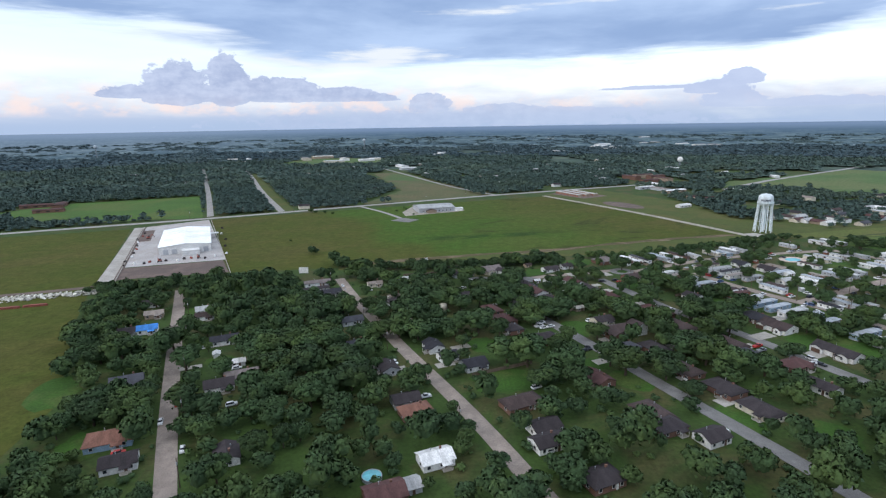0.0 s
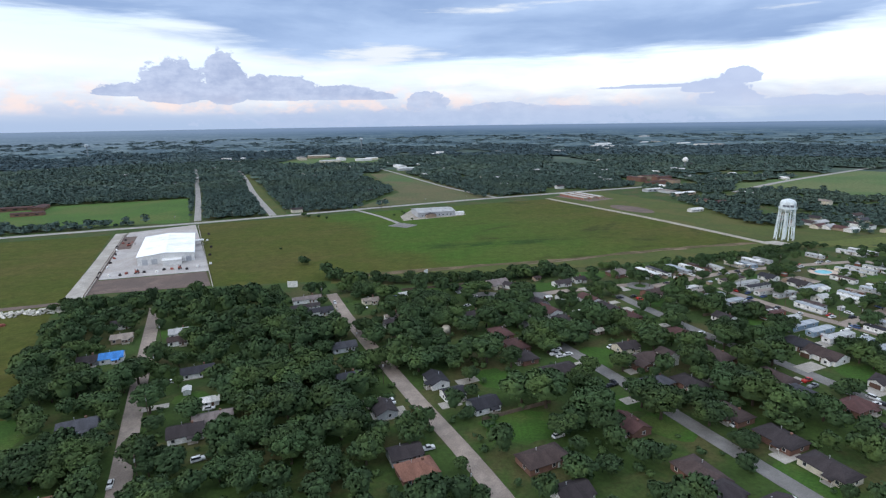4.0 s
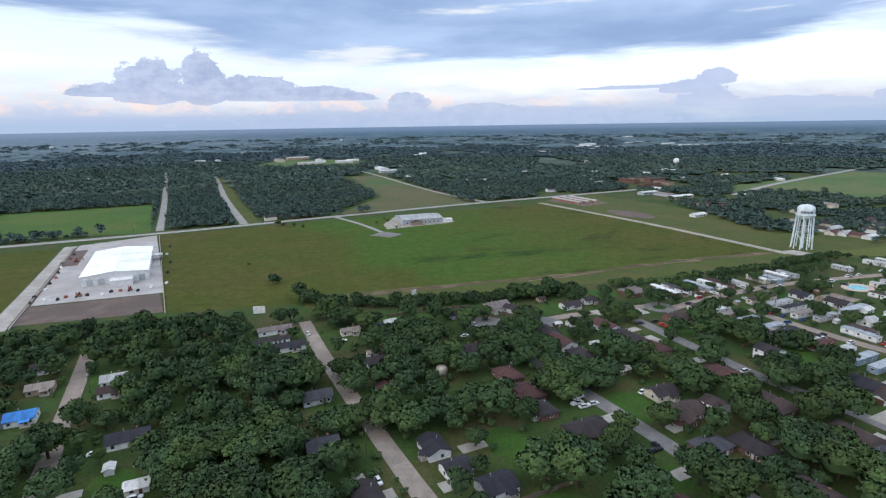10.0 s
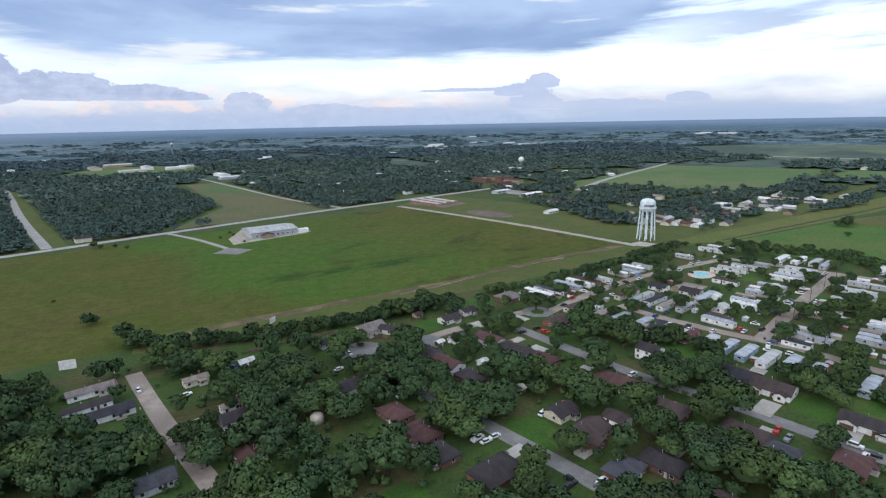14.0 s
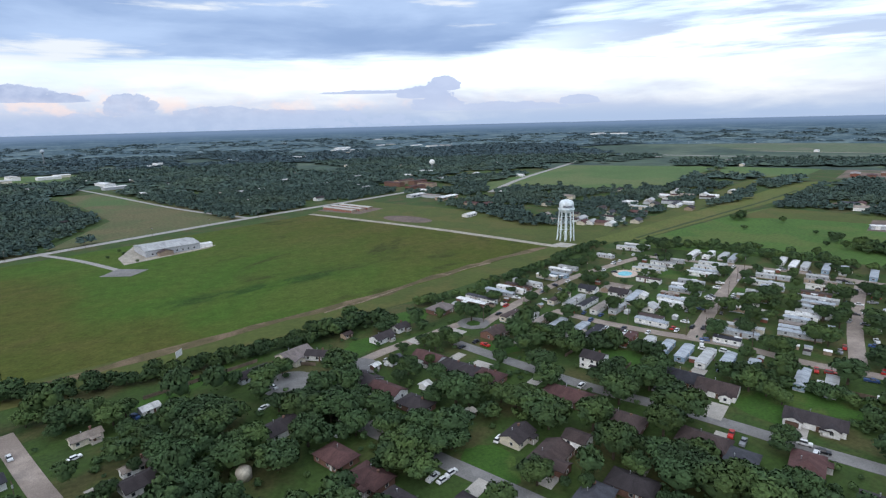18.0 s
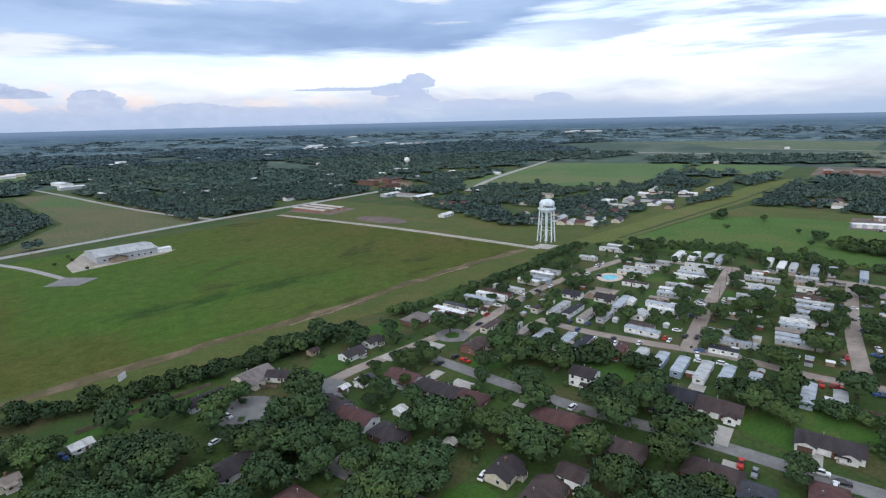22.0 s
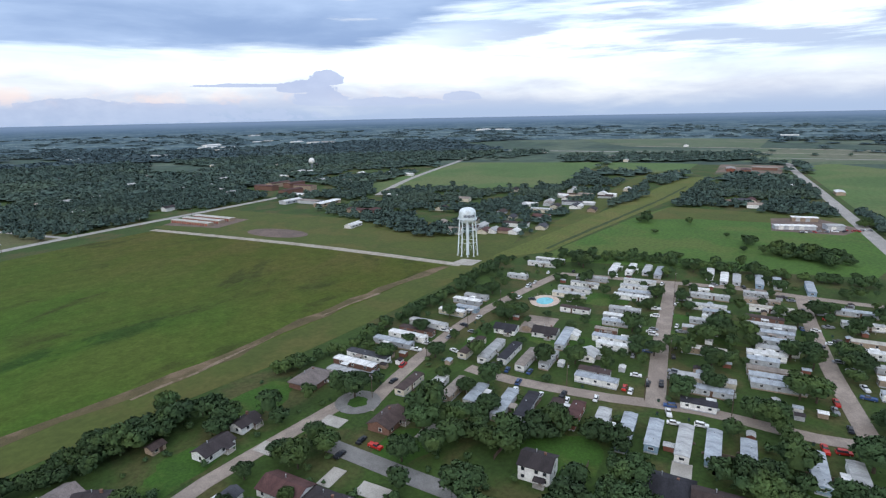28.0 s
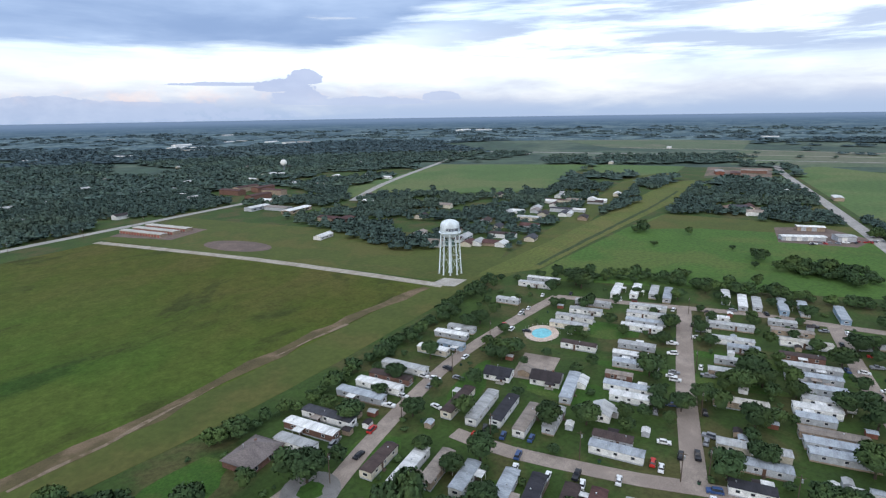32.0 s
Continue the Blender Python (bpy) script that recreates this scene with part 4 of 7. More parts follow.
sheet("storage_yard", [(170, 850), (215, 885), (250, 815), (208, 790)], "mud", 0.1, "gravel yard of the storage units", category="pavement")
for k in (-0.6, 0.5, 1.6):
    storage_row(k)


def workshop(x, y, rot, L, D, h, roof, wall):
    r = root("workshop", x, y, rot, f"steel workshop with a {ROOFWORD[roof]} roof", "workshop", "workshops by the east road")
    part("wall", gable_wall(Shape(), 0, 0, L, D, h, 0.12), "wall_" + wall, r)
    part("roof", gable_roof(Shape(), 0, 0, L, D, h, 0.6, 0.12, 0.2), "roof_" + roof, r)
    for k in range(max(1, int(L / 9))):
        part("roller_door", Shape().box(-L / 2 + 5 + 8.5 * k, -D / 2 - 0.05, 0, 4, 0.12, 3.6), "wall_grey" if wall != "grey" else "trim_white", r)
    CLEAR.append((x, y, L / 2 + 2))


sheet("workshop_yard", [(578, 402), (640, 425), (672, 396), (640, 348), (600, 352)], "mud", 0.1, "gravel yard of the workshops", category="pavement")
workshop(600, 391, -52, 34, 8, 3.6, "white", "grey")
workshop(622, 366, -52, 14, 11, 4.2, "grey", "grey")
workshop(648, 398, -58, 22, 8, 4.0, "white", "tan")


def plain_building(x, y, rot, L, D, h, roof, wall):
    """A far building: walls, low roof and a row of windows."""
    r = root("far_building", x, y, rot, f"distant low {WALLWORD[wall]} building with a {ROOFWORD[roof]} roof", "building", "distant buildings", height(x, y))
    pitch = 0.42 if L < 22 else 0.15
    h = h - 1.2 if L < 22 else h
    part("wall", gable_wall(Shape(), 0, 0, L, D, h, pitch), "wall_" + wall, r)
    part("roof", gable_roof(Shape(), 0, 0, L, D, h, 0.5, pitch, 0.25), "roof_" + roof, r)
    for k in range(3 if hypot(x, y) < 1000 else 0):
        part("window", Shape().box((-0.3 + 0.3 * k) * L, -D / 2 - 0.06, h * 0.35, L * 0.12, 0.15, h * 0.35), "glass_dark", r)
    CLEAR.append((x, y, L * 0.6 + 4))


def water_tank(x, y, z, R, k):
    r = root("far_water_tank", x, y, 0, "distant white ball-shaped water tank on one stem", "water tank", "distant water tanks", height(x, y))
    part("stem", Shape().ring([(R * 0.6, 0), (R * 0.28, z * 0.25), (R * 0.28, z - R * 0.8)], 14), "far_stem", r, smooth=True)
    part("tank", Shape().ring([(R * 0.28, z - R * 0.9), (R * 0.75, z - R * 0.6), (R, z), (R * 0.75, z + R * 0.6), (R * 0.3, z + R * 0.9), (0.1, z + R * 0.93)], 20), "trim_white" if k == 0 else "far_tank_hazed", r, smooth=True)


water_tank(551, 1262, 22, 6.6, 0)
water_tank(-1290, 2050, 44, 7, 1)
water_tank(-330, 2350, 46, 7, 2)


def swimming_pool(x, y):
    r = root("swimming_pool", x, y, GRID, "turquoise swimming pool with a pale pink deck", "swimming pool")
    oval = lambda a, b, k=28: [(a * cos(2 * pi * i / k), b * sin(2 * pi * i / k)) for i in range(k)]
    deck, water = Shape(), Shape()
    deck.add([(*p, 0.1) for p in oval(11, 8.5)] + [(*p, 0.22) for p in oval(10.9, 8.4)] + [(*p, 0.22) for p in oval(6.6, 4.9)] + [(*p, -1.2) for p in oval(6.4, 4.7)], [(j * 28 + i, j * 28 + (i + 1) % 28, (j + 1) * 28 + (i + 1) % 28, (j + 1) * 28 + i) for j in range(3) for i in range(28)])
    water.add([(*p, 0.17) for p in oval(6.6, 4.9)], [tuple(range(28))])
    part("deck", deck, "pool_deck", r)
    part("water", water, "pool_water", r)
    for i in range(22):
        a = 2 * pi * i / 22
        part("fence_post", Shape().rod((11.5 * cos(a), 9 * sin(a), 0), (11.5 * cos(a), 9 * sin(a), 1.3), 0.06, 5), "metal_galv", r)
    CLEAR.append((x, y, 13))


swimming_pool(279, 418)


def round_pool(x, y):
    r = root("round_pool", x, y, 0, "small round above-ground pool with turquoise water", "swimming pool")
    part("rim", Shape().ring([(3.3, 0), (3.3, 1.15), (3.05, 1.15), (3.05, 0.1)], 24, close=False), "wall_grey", r)
    part("water", Shape().ring([(3.05, 0.85), (3.06, 0.95)], 24), "pool_water", r)
    CLEAR.append((x, y, 5))


round_pool(-24, 152)
sheet("park_yard", [(232, 398), (255, 409), (262, 394), (239, 384)], "street_tan", 0.09, "bare tan earth yard in the trailer park", category="ground")


def utility_pole(x, y, rot):
    r = root("utility_pole", x, y, rot, "weathered wooden utility pole with a crossarm", "utility pole", "utility poles")
    part("pole", Shape().rod((0, 0, 0), (0, 0, 10.5), 0.17, 8, 0.12), "wood_pole", r)
    part("crossarm", Shape().box(0, 0, 9.6, 2.4, 0.12, 0.14), "wood_pole", r)
    part("transformer", Shape().ring([(0.25, 8.2), (0.25, 9.2)], 10, 0.4, 0), "metal_galv", r)


for k in range(5):
    utility_pole(140 + k * 38, 396 + k * 13.5 - 6, GRID)
    utility_pole(226 + k * 33, 313 + k * 16.5, GRID)
for k in range(4):
    utility_pole(192 + k * 13, 372 - k * 27, GRID - 90)
for k in range(6):
    utility_pole(-169 + k * 17, 344 - k * 39, GRID - 90)
    utility_pole(-12 + k * 17 - 68, 358 - k * 38 + 10, GRID - 90)
for k in range(12):
    utility_pole(-430 + k * 58, 614 + k * 24.2, GRID)


# ---- homes, houses and vehicles ----
trailer(141.1, 413.8, -68, 15.7, 'grey', 'white')
trailer(149.4, 418.3, -68, 21.6, 'white', 'brick')
trailer(158.0, 421.2, -68, 21.7, 'slate', 'white')
trailer(175.5, 426.2, -68, 20.9, 'bluegrey', 'grey')
trailer(185.4, 427.7, -68, 20.6, 'white', 'white')
trailer(193.0, 430.2, -67, 19.0, 'brown', 'brick')
trailer(203.1, 433.6, -69, 21.5, 'grey', 'white')
trailer(224.0, 438.5, -69, 15.3, 'white', 'cream')
trailer(242.4, 445.8, -68, 17.2, 'white', 'grey')
trailer(251.4, 447.9, -67, 14.5, 'grey', 'grey')
trailer(233.5, 436.5, -68, 13.2, 'bluegrey', 'blue')
trailer(301.1, 460.0, -70, 13.7, 'grey', 'grey')
trailer(336.7, 468.5, -67, 21.1, 'grey', 'white')
trailer(349.0, 471.2, -67, 21.2, 'white', 'grey')
trailer(199.8, 396.1, 20, 21.3, 'brown', 'cream')
trailer(203.8, 387.1, 22, 23.0, 'grey', 'white')
trailer(208.2, 379.9, 21, 19.9, 'black', 'white')
trailer(209.2, 370.0, 21, 19.8, 'tan', 'white')
trailer(216.0, 363.3, 21, 15.7, 'grey', 'grey')
trailer(240.1, 373.4, 25, 23.0, 'bluegrey', 'grey')
trailer(156.3, 387.0, 22, 16.0, 'brown', 'cream')
trailer(161.2, 377.8, 22, 19.7, 'white', 'white')
trailer(167.2, 371.4, 22, 17.5, 'tan', 'tan')
trailer(170.3, 362.1, 22, 14.8, 'bluegrey', 'white')
trailer(332.2, 422.7, -68, 19.7, 'grey', 'grey')
trailer(318.5, 418.3, -67, 17.3, 'grey', 'white')
trailer(305.3, 416.6, -67, 19.6, 'grey', 'white')
trailer(294.4, 412.5, -67, 19.3, 'grey', 'cream')
trailer(276.6, 394.3, -68, 16.3, 'brown', 'white')
trailer(348.0, 397.3, -66, 19.4, 'grey', 'white')
trailer(336.2, 391.9, -67, 20.2, 'grey', 'white')
trailer(325.8, 387.5, -67, 18.6, 'bluegrey', 'grey')
trailer(317.8, 384.9, -67, 19.6, 'white', 'white')
trailer(295.5, 375.2, -67, 16.4, 'grey', 'grey')
trailer(284.8, 370.0, -66, 19.2, 'white', 'grey')
trailer(275.8, 368.3, -66, 12.9, 'bluegrey', 'grey')
trailer(262.8, 365.1, -66, 10.8, 'tan', 'brick')
trailer(256.3, 357.3, -68, 18.6, 'bluegrey', 'white')
trailer(249.6, 352.8, -67, 14.6, 'white', 'white')
trailer(215.5, 338.1, -68, 17.1, 'bluegrey', 'white')
trailer(220.5, 342.5, -67, 12.9, 'brown', 'grey')
trailer(358.4, 363.8, -65, 10.9, 'white', 'white')
trailer(352.1, 354.5, -66, 20.5, 'grey', 'grey')
trailer(333.6, 346.8, -66, 18.1, 'grey', 'white')
trailer(327.4, 339.8, -66, 13.1, 'bluegrey', 'grey')
trailer(309.3, 340.5, -66, 9.0, 'grey', 'grey')
trailer(298.2, 334.6, -65, 16.4, 'grey', 'tan')
trailer(275.4, 322.2, -65, 18.6, 'cream', 'tan')
trailer(248.1, 308.3, -65, 21.4, 'grey', 'cream')
trailer(239.8, 304.8, -67, 19.8, 'bluegrey', 'grey')
trailer(226.9, 301.3, -66, 12.3, 'black', 'white')
trailer(375.0, 338.2, -67, 12.5, 'grey', 'grey')
trailer(364.4, 330.7, -66, 18.0, 'tan', 'tan')
trailer(354.2, 322.1, -67, 21.2, 'cream', 'white')
trailer(336.2, 318.8, -66, 17.0, 'brown', 'brick')
trailer(327.2, 312.8, -66, 21.5, 'grey', 'grey')
trailer(318.0, 309.8, -65, 20.2, 'bluegrey', 'grey')
trailer(309.3, 303.8, -66, 15.1, 'bluegrey', 'grey')
trailer(299.7, 300.1, -66, 17.0, 'grey', 'white')
trailer(290.7, 301.4, -65, 15.4, 'white', 'white')
trailer(283.1, 299.9, -66, 12.0, 'bluegrey', 'grey')
trailer(275.0, 292.7, -66, 20.1, 'tan', 'tan')
trailer(269.1, 290.6, -66, 18.0, 'bluegrey', 'grey')
trailer(263.6, 287.1, -65, 19.2, 'bluegrey', 'grey')
trailer(362.6, 425.5, 23, 23.0, 'white', 'white')
trailer(369.9, 416.9, 22, 23.0, 'white', 'white')
trailer(376.0, 408.2, 22, 19.5, 'grey', 'grey')
trailer(376.4, 399.8, 23, 22.9, 'bluegrey', 'grey')
trailer(397.2, 374.8, 23, 21.0, 'white', 'white')
trailer(393.4, 364.1, 22, 23.0, 'white', 'grey')
trailer(396.4, 357.6, 22, 19.7, 'grey', 'grey')
trailer(402.3, 346.3, 22, 23.0, 'bluegrey', 'blue')
trailer(406.0, 337.2, 22, 20.6, 'bluegrey', 'grey')
trailer(409.5, 320.2, 22, 23.0, 'bluegrey', 'blue')
trailer(173.5, 349.7, 24, 20.6, 'bluegrey', 'grey')
trailer(178.5, 343.0, 24, 18.8, 'black', 'grey')
trailer(183.8, 334.5, 23, 14.6, 'brown', 'brick')
trailer(187.0, 327.8, 22, 16.2, 'rust', 'rust')
trailer(190.7, 318.8, 23, 15.0, 'grey', 'white')
trailer(191.4, 309.4, 23, 21.7, 'bluegrey', 'blue')
trailer(196.5, 302.0, 23, 17.4, 'bluegrey', 'blue')
trailer(199.8, 293.1, 22, 19.7, 'grey', 'white')
trailer(204.2, 285.6, 22, 18.9, 'bluegrey', 'blue')
trailer(210.0, 277.1, 22, 11.7, 'bluegrey', 'grey')
trailer(215.7, 259.3, 22, 19.1, 'bluegrey', 'blue')
trailer(219.3, 249.8, 24, 17.4, 'grey', 'white')
trailer(227.7, 231.9, 23, 20.1, 'bluegrey', 'grey')
trailer(379.8, 289.7, -67, 18.9, 'bluegrey', 'grey')
trailer(361.8, 282.8, -65, 17.7, 'grey', 'white')
trailer(338.0, 272.3, -67, 19.1, 'cream', 'tan')
trailer(326.5, 268.7, -66, 17.9, 'white', 'white')
trailer(312.9, 258.8, -66, 16.0, 'grey', 'grey')
trailer(301.2, 255.7, -66, 15.5, 'white', 'tan')
trailer(288.0, 252.2, -66, 14.7, 'bluegrey', 'white')
trailer(275.6, 247.9, -66, 12.2, 'white', 'white')
trailer(264.8, 238.5, -67, 10.1, 'grey', 'white')
trailer(385.7, 271.3, -66, 12.8, 'grey', 'grey')
trailer(366.1, 264.4, -66, 12.9, 'bluegrey', 'grey')
house(-121.0, 174.3, 22.2, 15, 10, 'orange', 'blue', 'hip')
house(-109.4, 160.3, 23.4, 11, 8, 'dark', 'white', 'gable')
house(-74.8, 163.4, -66.0, 10, 8, 'dark', 'white', 'gable')
house(66.0, 214.8, -65.4, 12, 9, 'rust', 'brick', 'gable')
house(30.2, 195.5, 24.6, 16, 9, 'brown', 'brick', 'hip')
house(35.1, 167.9, 22.8, 11, 8, 'dark', 'white', 'gable')
house(35.7, 177.8, 23.4, 11, 8, 'dark', 'white', 'gable')
house(78.5, 185.9, -67.8, 15, 10, 'brown', 'brick', 'hip')
house(80.3, 177.0, 22.8, 12, 9, 'dark', 'brick', 'hip')
house(115.4, 204.6, -66.6, 14, 10, 'dark', 'brick', 'hip')
house(120.5, 187.2, -67.2, 15, 9, 'dark', 'cream', 'hip')
house(93.2, 169.7, 22.8, 10, 8, 'dark', 'white', 'gable')
house(157.8, 225.4, 24.6, 13, 9, 'rust', 'brick', 'hip')
house(156.1, 203.9, -66.6, 11, 8, 'dark', 'white', 'gable')
house(-11.7, 190.0, 23.4, 12, 9, 'orange', 'brick', 'hip')
house(-16.3, 199.4, 22.2, 11, 8, 'dark', 'grey', 'gable')
house(-3.8, 159.7, 22.2, 11, 8, 'white', 'white', 'gable')
house(-18.9, 142.2, 22.2, 12, 9, 'rust', 'brick', 'gable')
house(-12.4, 146.0, 24.0, 8, 6, 'grey', 'grey', 'gable')
house(48.2, 147.9, 23.4, 12, 9, 'dark', 'brick', 'hip')
house(-185.3, 327.9, 22.8, 11, 8, 'dark', 'white', 'gable')
house(-173.8, 307.4, 22.2, 10, 7, 'tan', 'tan', 'gable')
house(-164.8, 282.9, 22.2, 10, 8, 'tarp', 'white', 'gable')
house(-173.9, 279.2, 22.2, 9, 7, 'dark', 'grey', 'gable')
house(-140.3, 219.6, 24.6, 13, 9, 'slate', 'blue', 'gable')
house(-146.2, 313.7, 22.8, 10, 8, 'grey', 'white', 'gable')
house(-141.7, 302.9, 24.0, 10, 7, 'brown', 'white', 'gable')
house(-115.3, 265.7, 24.0, 14, 8, 'black', 'white', 'gable')
house(-112.4, 247.9, -67.8, 4, 3, 'white', 'white', 'gable')
house(-98.8, 238.6, 22.2, 7, 5, 'white', 'white', 'gable')
house(-91.2, 223.5, 22.2, 14, 9, 'taupe', 'white', 'gable')
house(-97.8, 214.9, 22.2, 12, 9, 'dark', 'white', 'gable')
house(-94.0, 287.0, 22.2, 5, 4, 'white', 'white', 'gable')
house(-52.9, 291.4, 22.2, 12, 8, 'slate', 'grey', 'gable')
house(-29.9, 324.0, 22.8, 12, 8, 'dark', 'white', 'gable')
house(-48.3, 363.6, 23.4, 10, 5, 'tan', 'cream', 'gable')
house(-24.1, 295.8, -66.6, 10, 8, 'rust', 'cream', 'gable')
house(-44.4, 256.4, 24.0, 11, 8, 'slate', 'grey', 'gable')
house(-5.7, 252.9, -67.8, 11, 8, 'black', 'white', 'gable')
house(1.2, 241.1, 24.6, 9, 7, 'black', 'white', 'gable')
house(13.1, 231.5, 24.6, 11, 9, 'black', 'white', 'gable')
house(28.2, 305.7, -67.8, 13, 9, 'rust', 'brick', 'hip')
house(34.2, 289.3, -67.2, 13, 9, 'rust', 'brick', 'hip')
house(36.9, 274.9, -67.8, 10, 8, 'dark', 'brick', 'hip')
house(50.5, 259.9, 22.2, 16, 11, 'dark', 'brick', 'hip')
house(88.2, 285.2, 22.8, 11, 8, 'dark', 'cream', 'gable')
house(90.1, 269.7, 23.4, 15, 10, 'brown', 'brick', 'cross')
house(102.3, 270.1, -67.8, 8, 7, 'brown', 'white', 'tall')
house(102.6, 245.9, -65.4, 14, 9, 'dark', 'brick', 'hip')
house(122.5, 298.0, -66.0, 20, 11, 'rust', 'brick', 'hip')
house(126.5, 274.0, -66.0, 17, 11, 'brown', 'brick', 'hip')
house(140.9, 250.0, -67.8, 16, 10, 'brown', 'brick', 'hip')
house(174.4, 285.8, -67.8, 15, 11, 'black', 'brick', 'hip')
house(106.8, 221.9, -66.6, 14, 9, 'brown', 'brick', 'hip')
house(35.3, 396.4, 24.6, 15, 11, 'taupe', 'cream', 'cross')
house(-26.2, 228.8, -66.6, 10, 8, 'dark', 'grey', 'gable')
house(-89.6, 368.2, 23.4, 18, 6, 'taupe', 'white', 'gable')
house(-77.8, 344.5, 22.2, 18, 7, 'black', 'white', 'gable')
house(-27.7, 375.9, 24.6, 7, 5, 'white', 'white', 'gable')
house(-31.3, 334.0, 24.0, 10, 4, 'tan', 'white', 'gable')
house(15.3, 333.7, 22.2, 13, 9, 'dark', 'white', 'gable')
house(88.8, 247.4, 24.6, 12, 9, 'slate', 'brick', 'hip')
house(178.4, 271.7, -66.0, 15, 11, 'brown', 'white', 'twin')
house(141.0, 236.6, 22.2, 13, 9, 'slate', 'grey', 'hip')
house(186.5, 238.5, -66.6, 19, 9, 'dark', 'white', 'twin')
house(153.0, 315.9, -66.6, 10, 9, 'dark', 'white', 'tall')
house(99.3, 337.5, -65.4, 12, 9, 'dark', 'brick', 'hip')
house(104.2, 328.8, -65.4, 13, 9, 'rust', 'brick', 'hip')
house(13.9, 386.2, 22.8, 15, 7, 'dark', 'grey', 'gable')
house(80.6, 395.0, 22.8, 12, 7, 'dark', 'white', 'gable')
house(94.3, 403.2, 24.0, 9, 6, 'dark', 'white', 'gable')
house(128.0, 418.0, 23.4, 15, 12, 'taupe', 'brick', 'hip')
house(66.4, 323.6, -66.0, 13, 9, 'dark', 'brick', 'hip')
house(45.5, 391.0, -40.0, 11, 7, 'dark', 'white', 'gable')
house(-87.0, 352.5, 23.4, 17, 5, 'dark', 'white', 'gable')
house(77.0, 336.5, 23.4, 4, 4, 'white', 'white', 'gable')
house(80.5, 307.0, 23.4, 6, 4, 'cream', 'tan', 'gable')
house(90.2, 359.1, -67.2, 15, 9, 'rust', 'white', 'gable')
house(95.4, 345.6, -67.2, 13, 9, 'dark', 'brick', 'hip')
house(60.7, 339.7, -65.4, 15, 9, 'rust', 'white', 'gable')
house(56.8, 353.8, -67.2, 12, 9, 'dark', 'grey', 'gable')
house(134.3, 370.2, 22.2, 13, 9, 'brown', 'brick', 'gable')
house(65.7, 409.0, 23.4, 5, 4, 'brown', 'tan', 'gable')
house(65.2, 365.2, 24.0, 4, 3, 'white', 'brick', 'gable')
house(75.1, 366.9, 23.4, 8, 5, 'slate', 'white', 'gable')
house(228.4, 401.2, -65.4, 11, 8, 'black', 'white', 'gable')
house(238.9, 395.4, 22.2, 6, 5, 'tan', 'tan', 'gable')
house(239.7, 384.7, -66.0, 12, 9, 'dark', 'white', 'gable')
house(247.4, 373.3, 22.8, 7, 5, 'white', 'white', 'gable')
house(233.3, 354.7, 22.2, 9, 7, 'grey', 'white', 'gable')
car(-109.4, 187.1, -69, 'white', 'car')
car(-109.5, 200.7, -67, 'red', 'car')
car(-92.4, 168.6, -69, 'white', 'car')
car(-114.0, 167.2, 23, 'red', 'car')
car(-86.9, 199.7, 29, 'white', 'suv')
car(-111.1, 267.3, 17, 'white', 'suv')
car(-123.3, 258.1, 23, 'white', 'car')
car(-8.7, 203.8, 19, 'white', 'pickup')
car(-16.5, 201.7, -69, 'grey', 'car')
car(38.6, 210.3, 25, 'white', 'suv')
car(105.7, 215.8, 23, 'white', 'car')
car(170.9, 233.4, -65, 'white', 'suv')
car(171.3, 227.7, -61, 'dark', 'car')
car(99.3, 174.1, 21, 'white', 'pickup')
car(35.6, 164.4, 25, 'white', 'car')
car(-110.3, 263.7, 27, 'white', 'car')
car(-97.3, 233.8, 17, 'white', 'car')
car(-23.6, 237.4, -67, 'white', 'car')
car(-23.6, 231.8, -71, 'red', 'suv')
car(53.9, 285.6, 29, 'white', 'pickup')
car(58.5, 280.2, 17, 'white', 'car')
car(82.1, 288.2, 29, 'white', 'suv')
car(110.7, 217.6, 17, 'white', 'car')
car(64.0, 247.7, -71, 'dark', 'car')
car(71.3, 250.2, -71, 'dark', 'car')
car(154.7, 249.3, 27, 'red', 'pickup')
car(-50.8, 352.4, 29, 'white', 'car')
car(-31.6, 324.7, 27, 'white', 'pickup')
car(-27.4, 318.9, 29, 'dark', 'car')
car(-71.0, 364.1, -71, 'white', 'car')
car(-32.7, 373.2, -65, 'blue', 'pickup')
car(34.0, 320.2, 27, 'white', 'car')
car(52.2, 281.0, 25, 'white', 'pickup')
car(54.4, 278.4, 17, 'white', 'car')
car(79.9, 246.4, 19, 'white', 'car')
car(134.5, 303.6, 19, 'white', 'suv')
car(68.7, 247.5, 29, 'dark', 'car')
car(101.6, 243.0, -63, 'white', 'pickup')
car(153.8, 244.2, 23, 'grey', 'pickup')
car(167.6, 228.1, 19, 'white', 'suv')
car(13.1, 354.2, 29, 'white', 'car')
car(72.6, 366.4, 27, 'white', 'pickup')
car(73.2, 369.6, 19, 'white', 'suv')
car(254.1, 246.5, 19, 'red', 'suv')
car(230.2, 269.9, 25, 'dark', 'car')
car(111.3, 364.9, 17, 'dark', 'car')
car(122.7, 361.0, -73, 'red', 'pickup')
car(158.7, 286.0, 21, 'grey', 'car')
car(20.1, 370.1, -71, 'white', 'car')
car(214.4, 411.9, -71, 'grey', 'car')
car(204.9, 423.0, -71, 'white', 'car')
car(206.8, 417.7, -63, 'white', 'suv')
car(188.1, 415.8, -67, 'white', 'car')
car(179.7, 413.8, -63, 'white', 'pickup')
car(151.0, 406.4, 29, 'grey', 'suv')
car(153.8, 395.2, 19, 'dark', 'car')
car(203.9, 378.3, 19, 'red', 'car')
car(190.6, 376.0, -73, 'red', 'pickup')
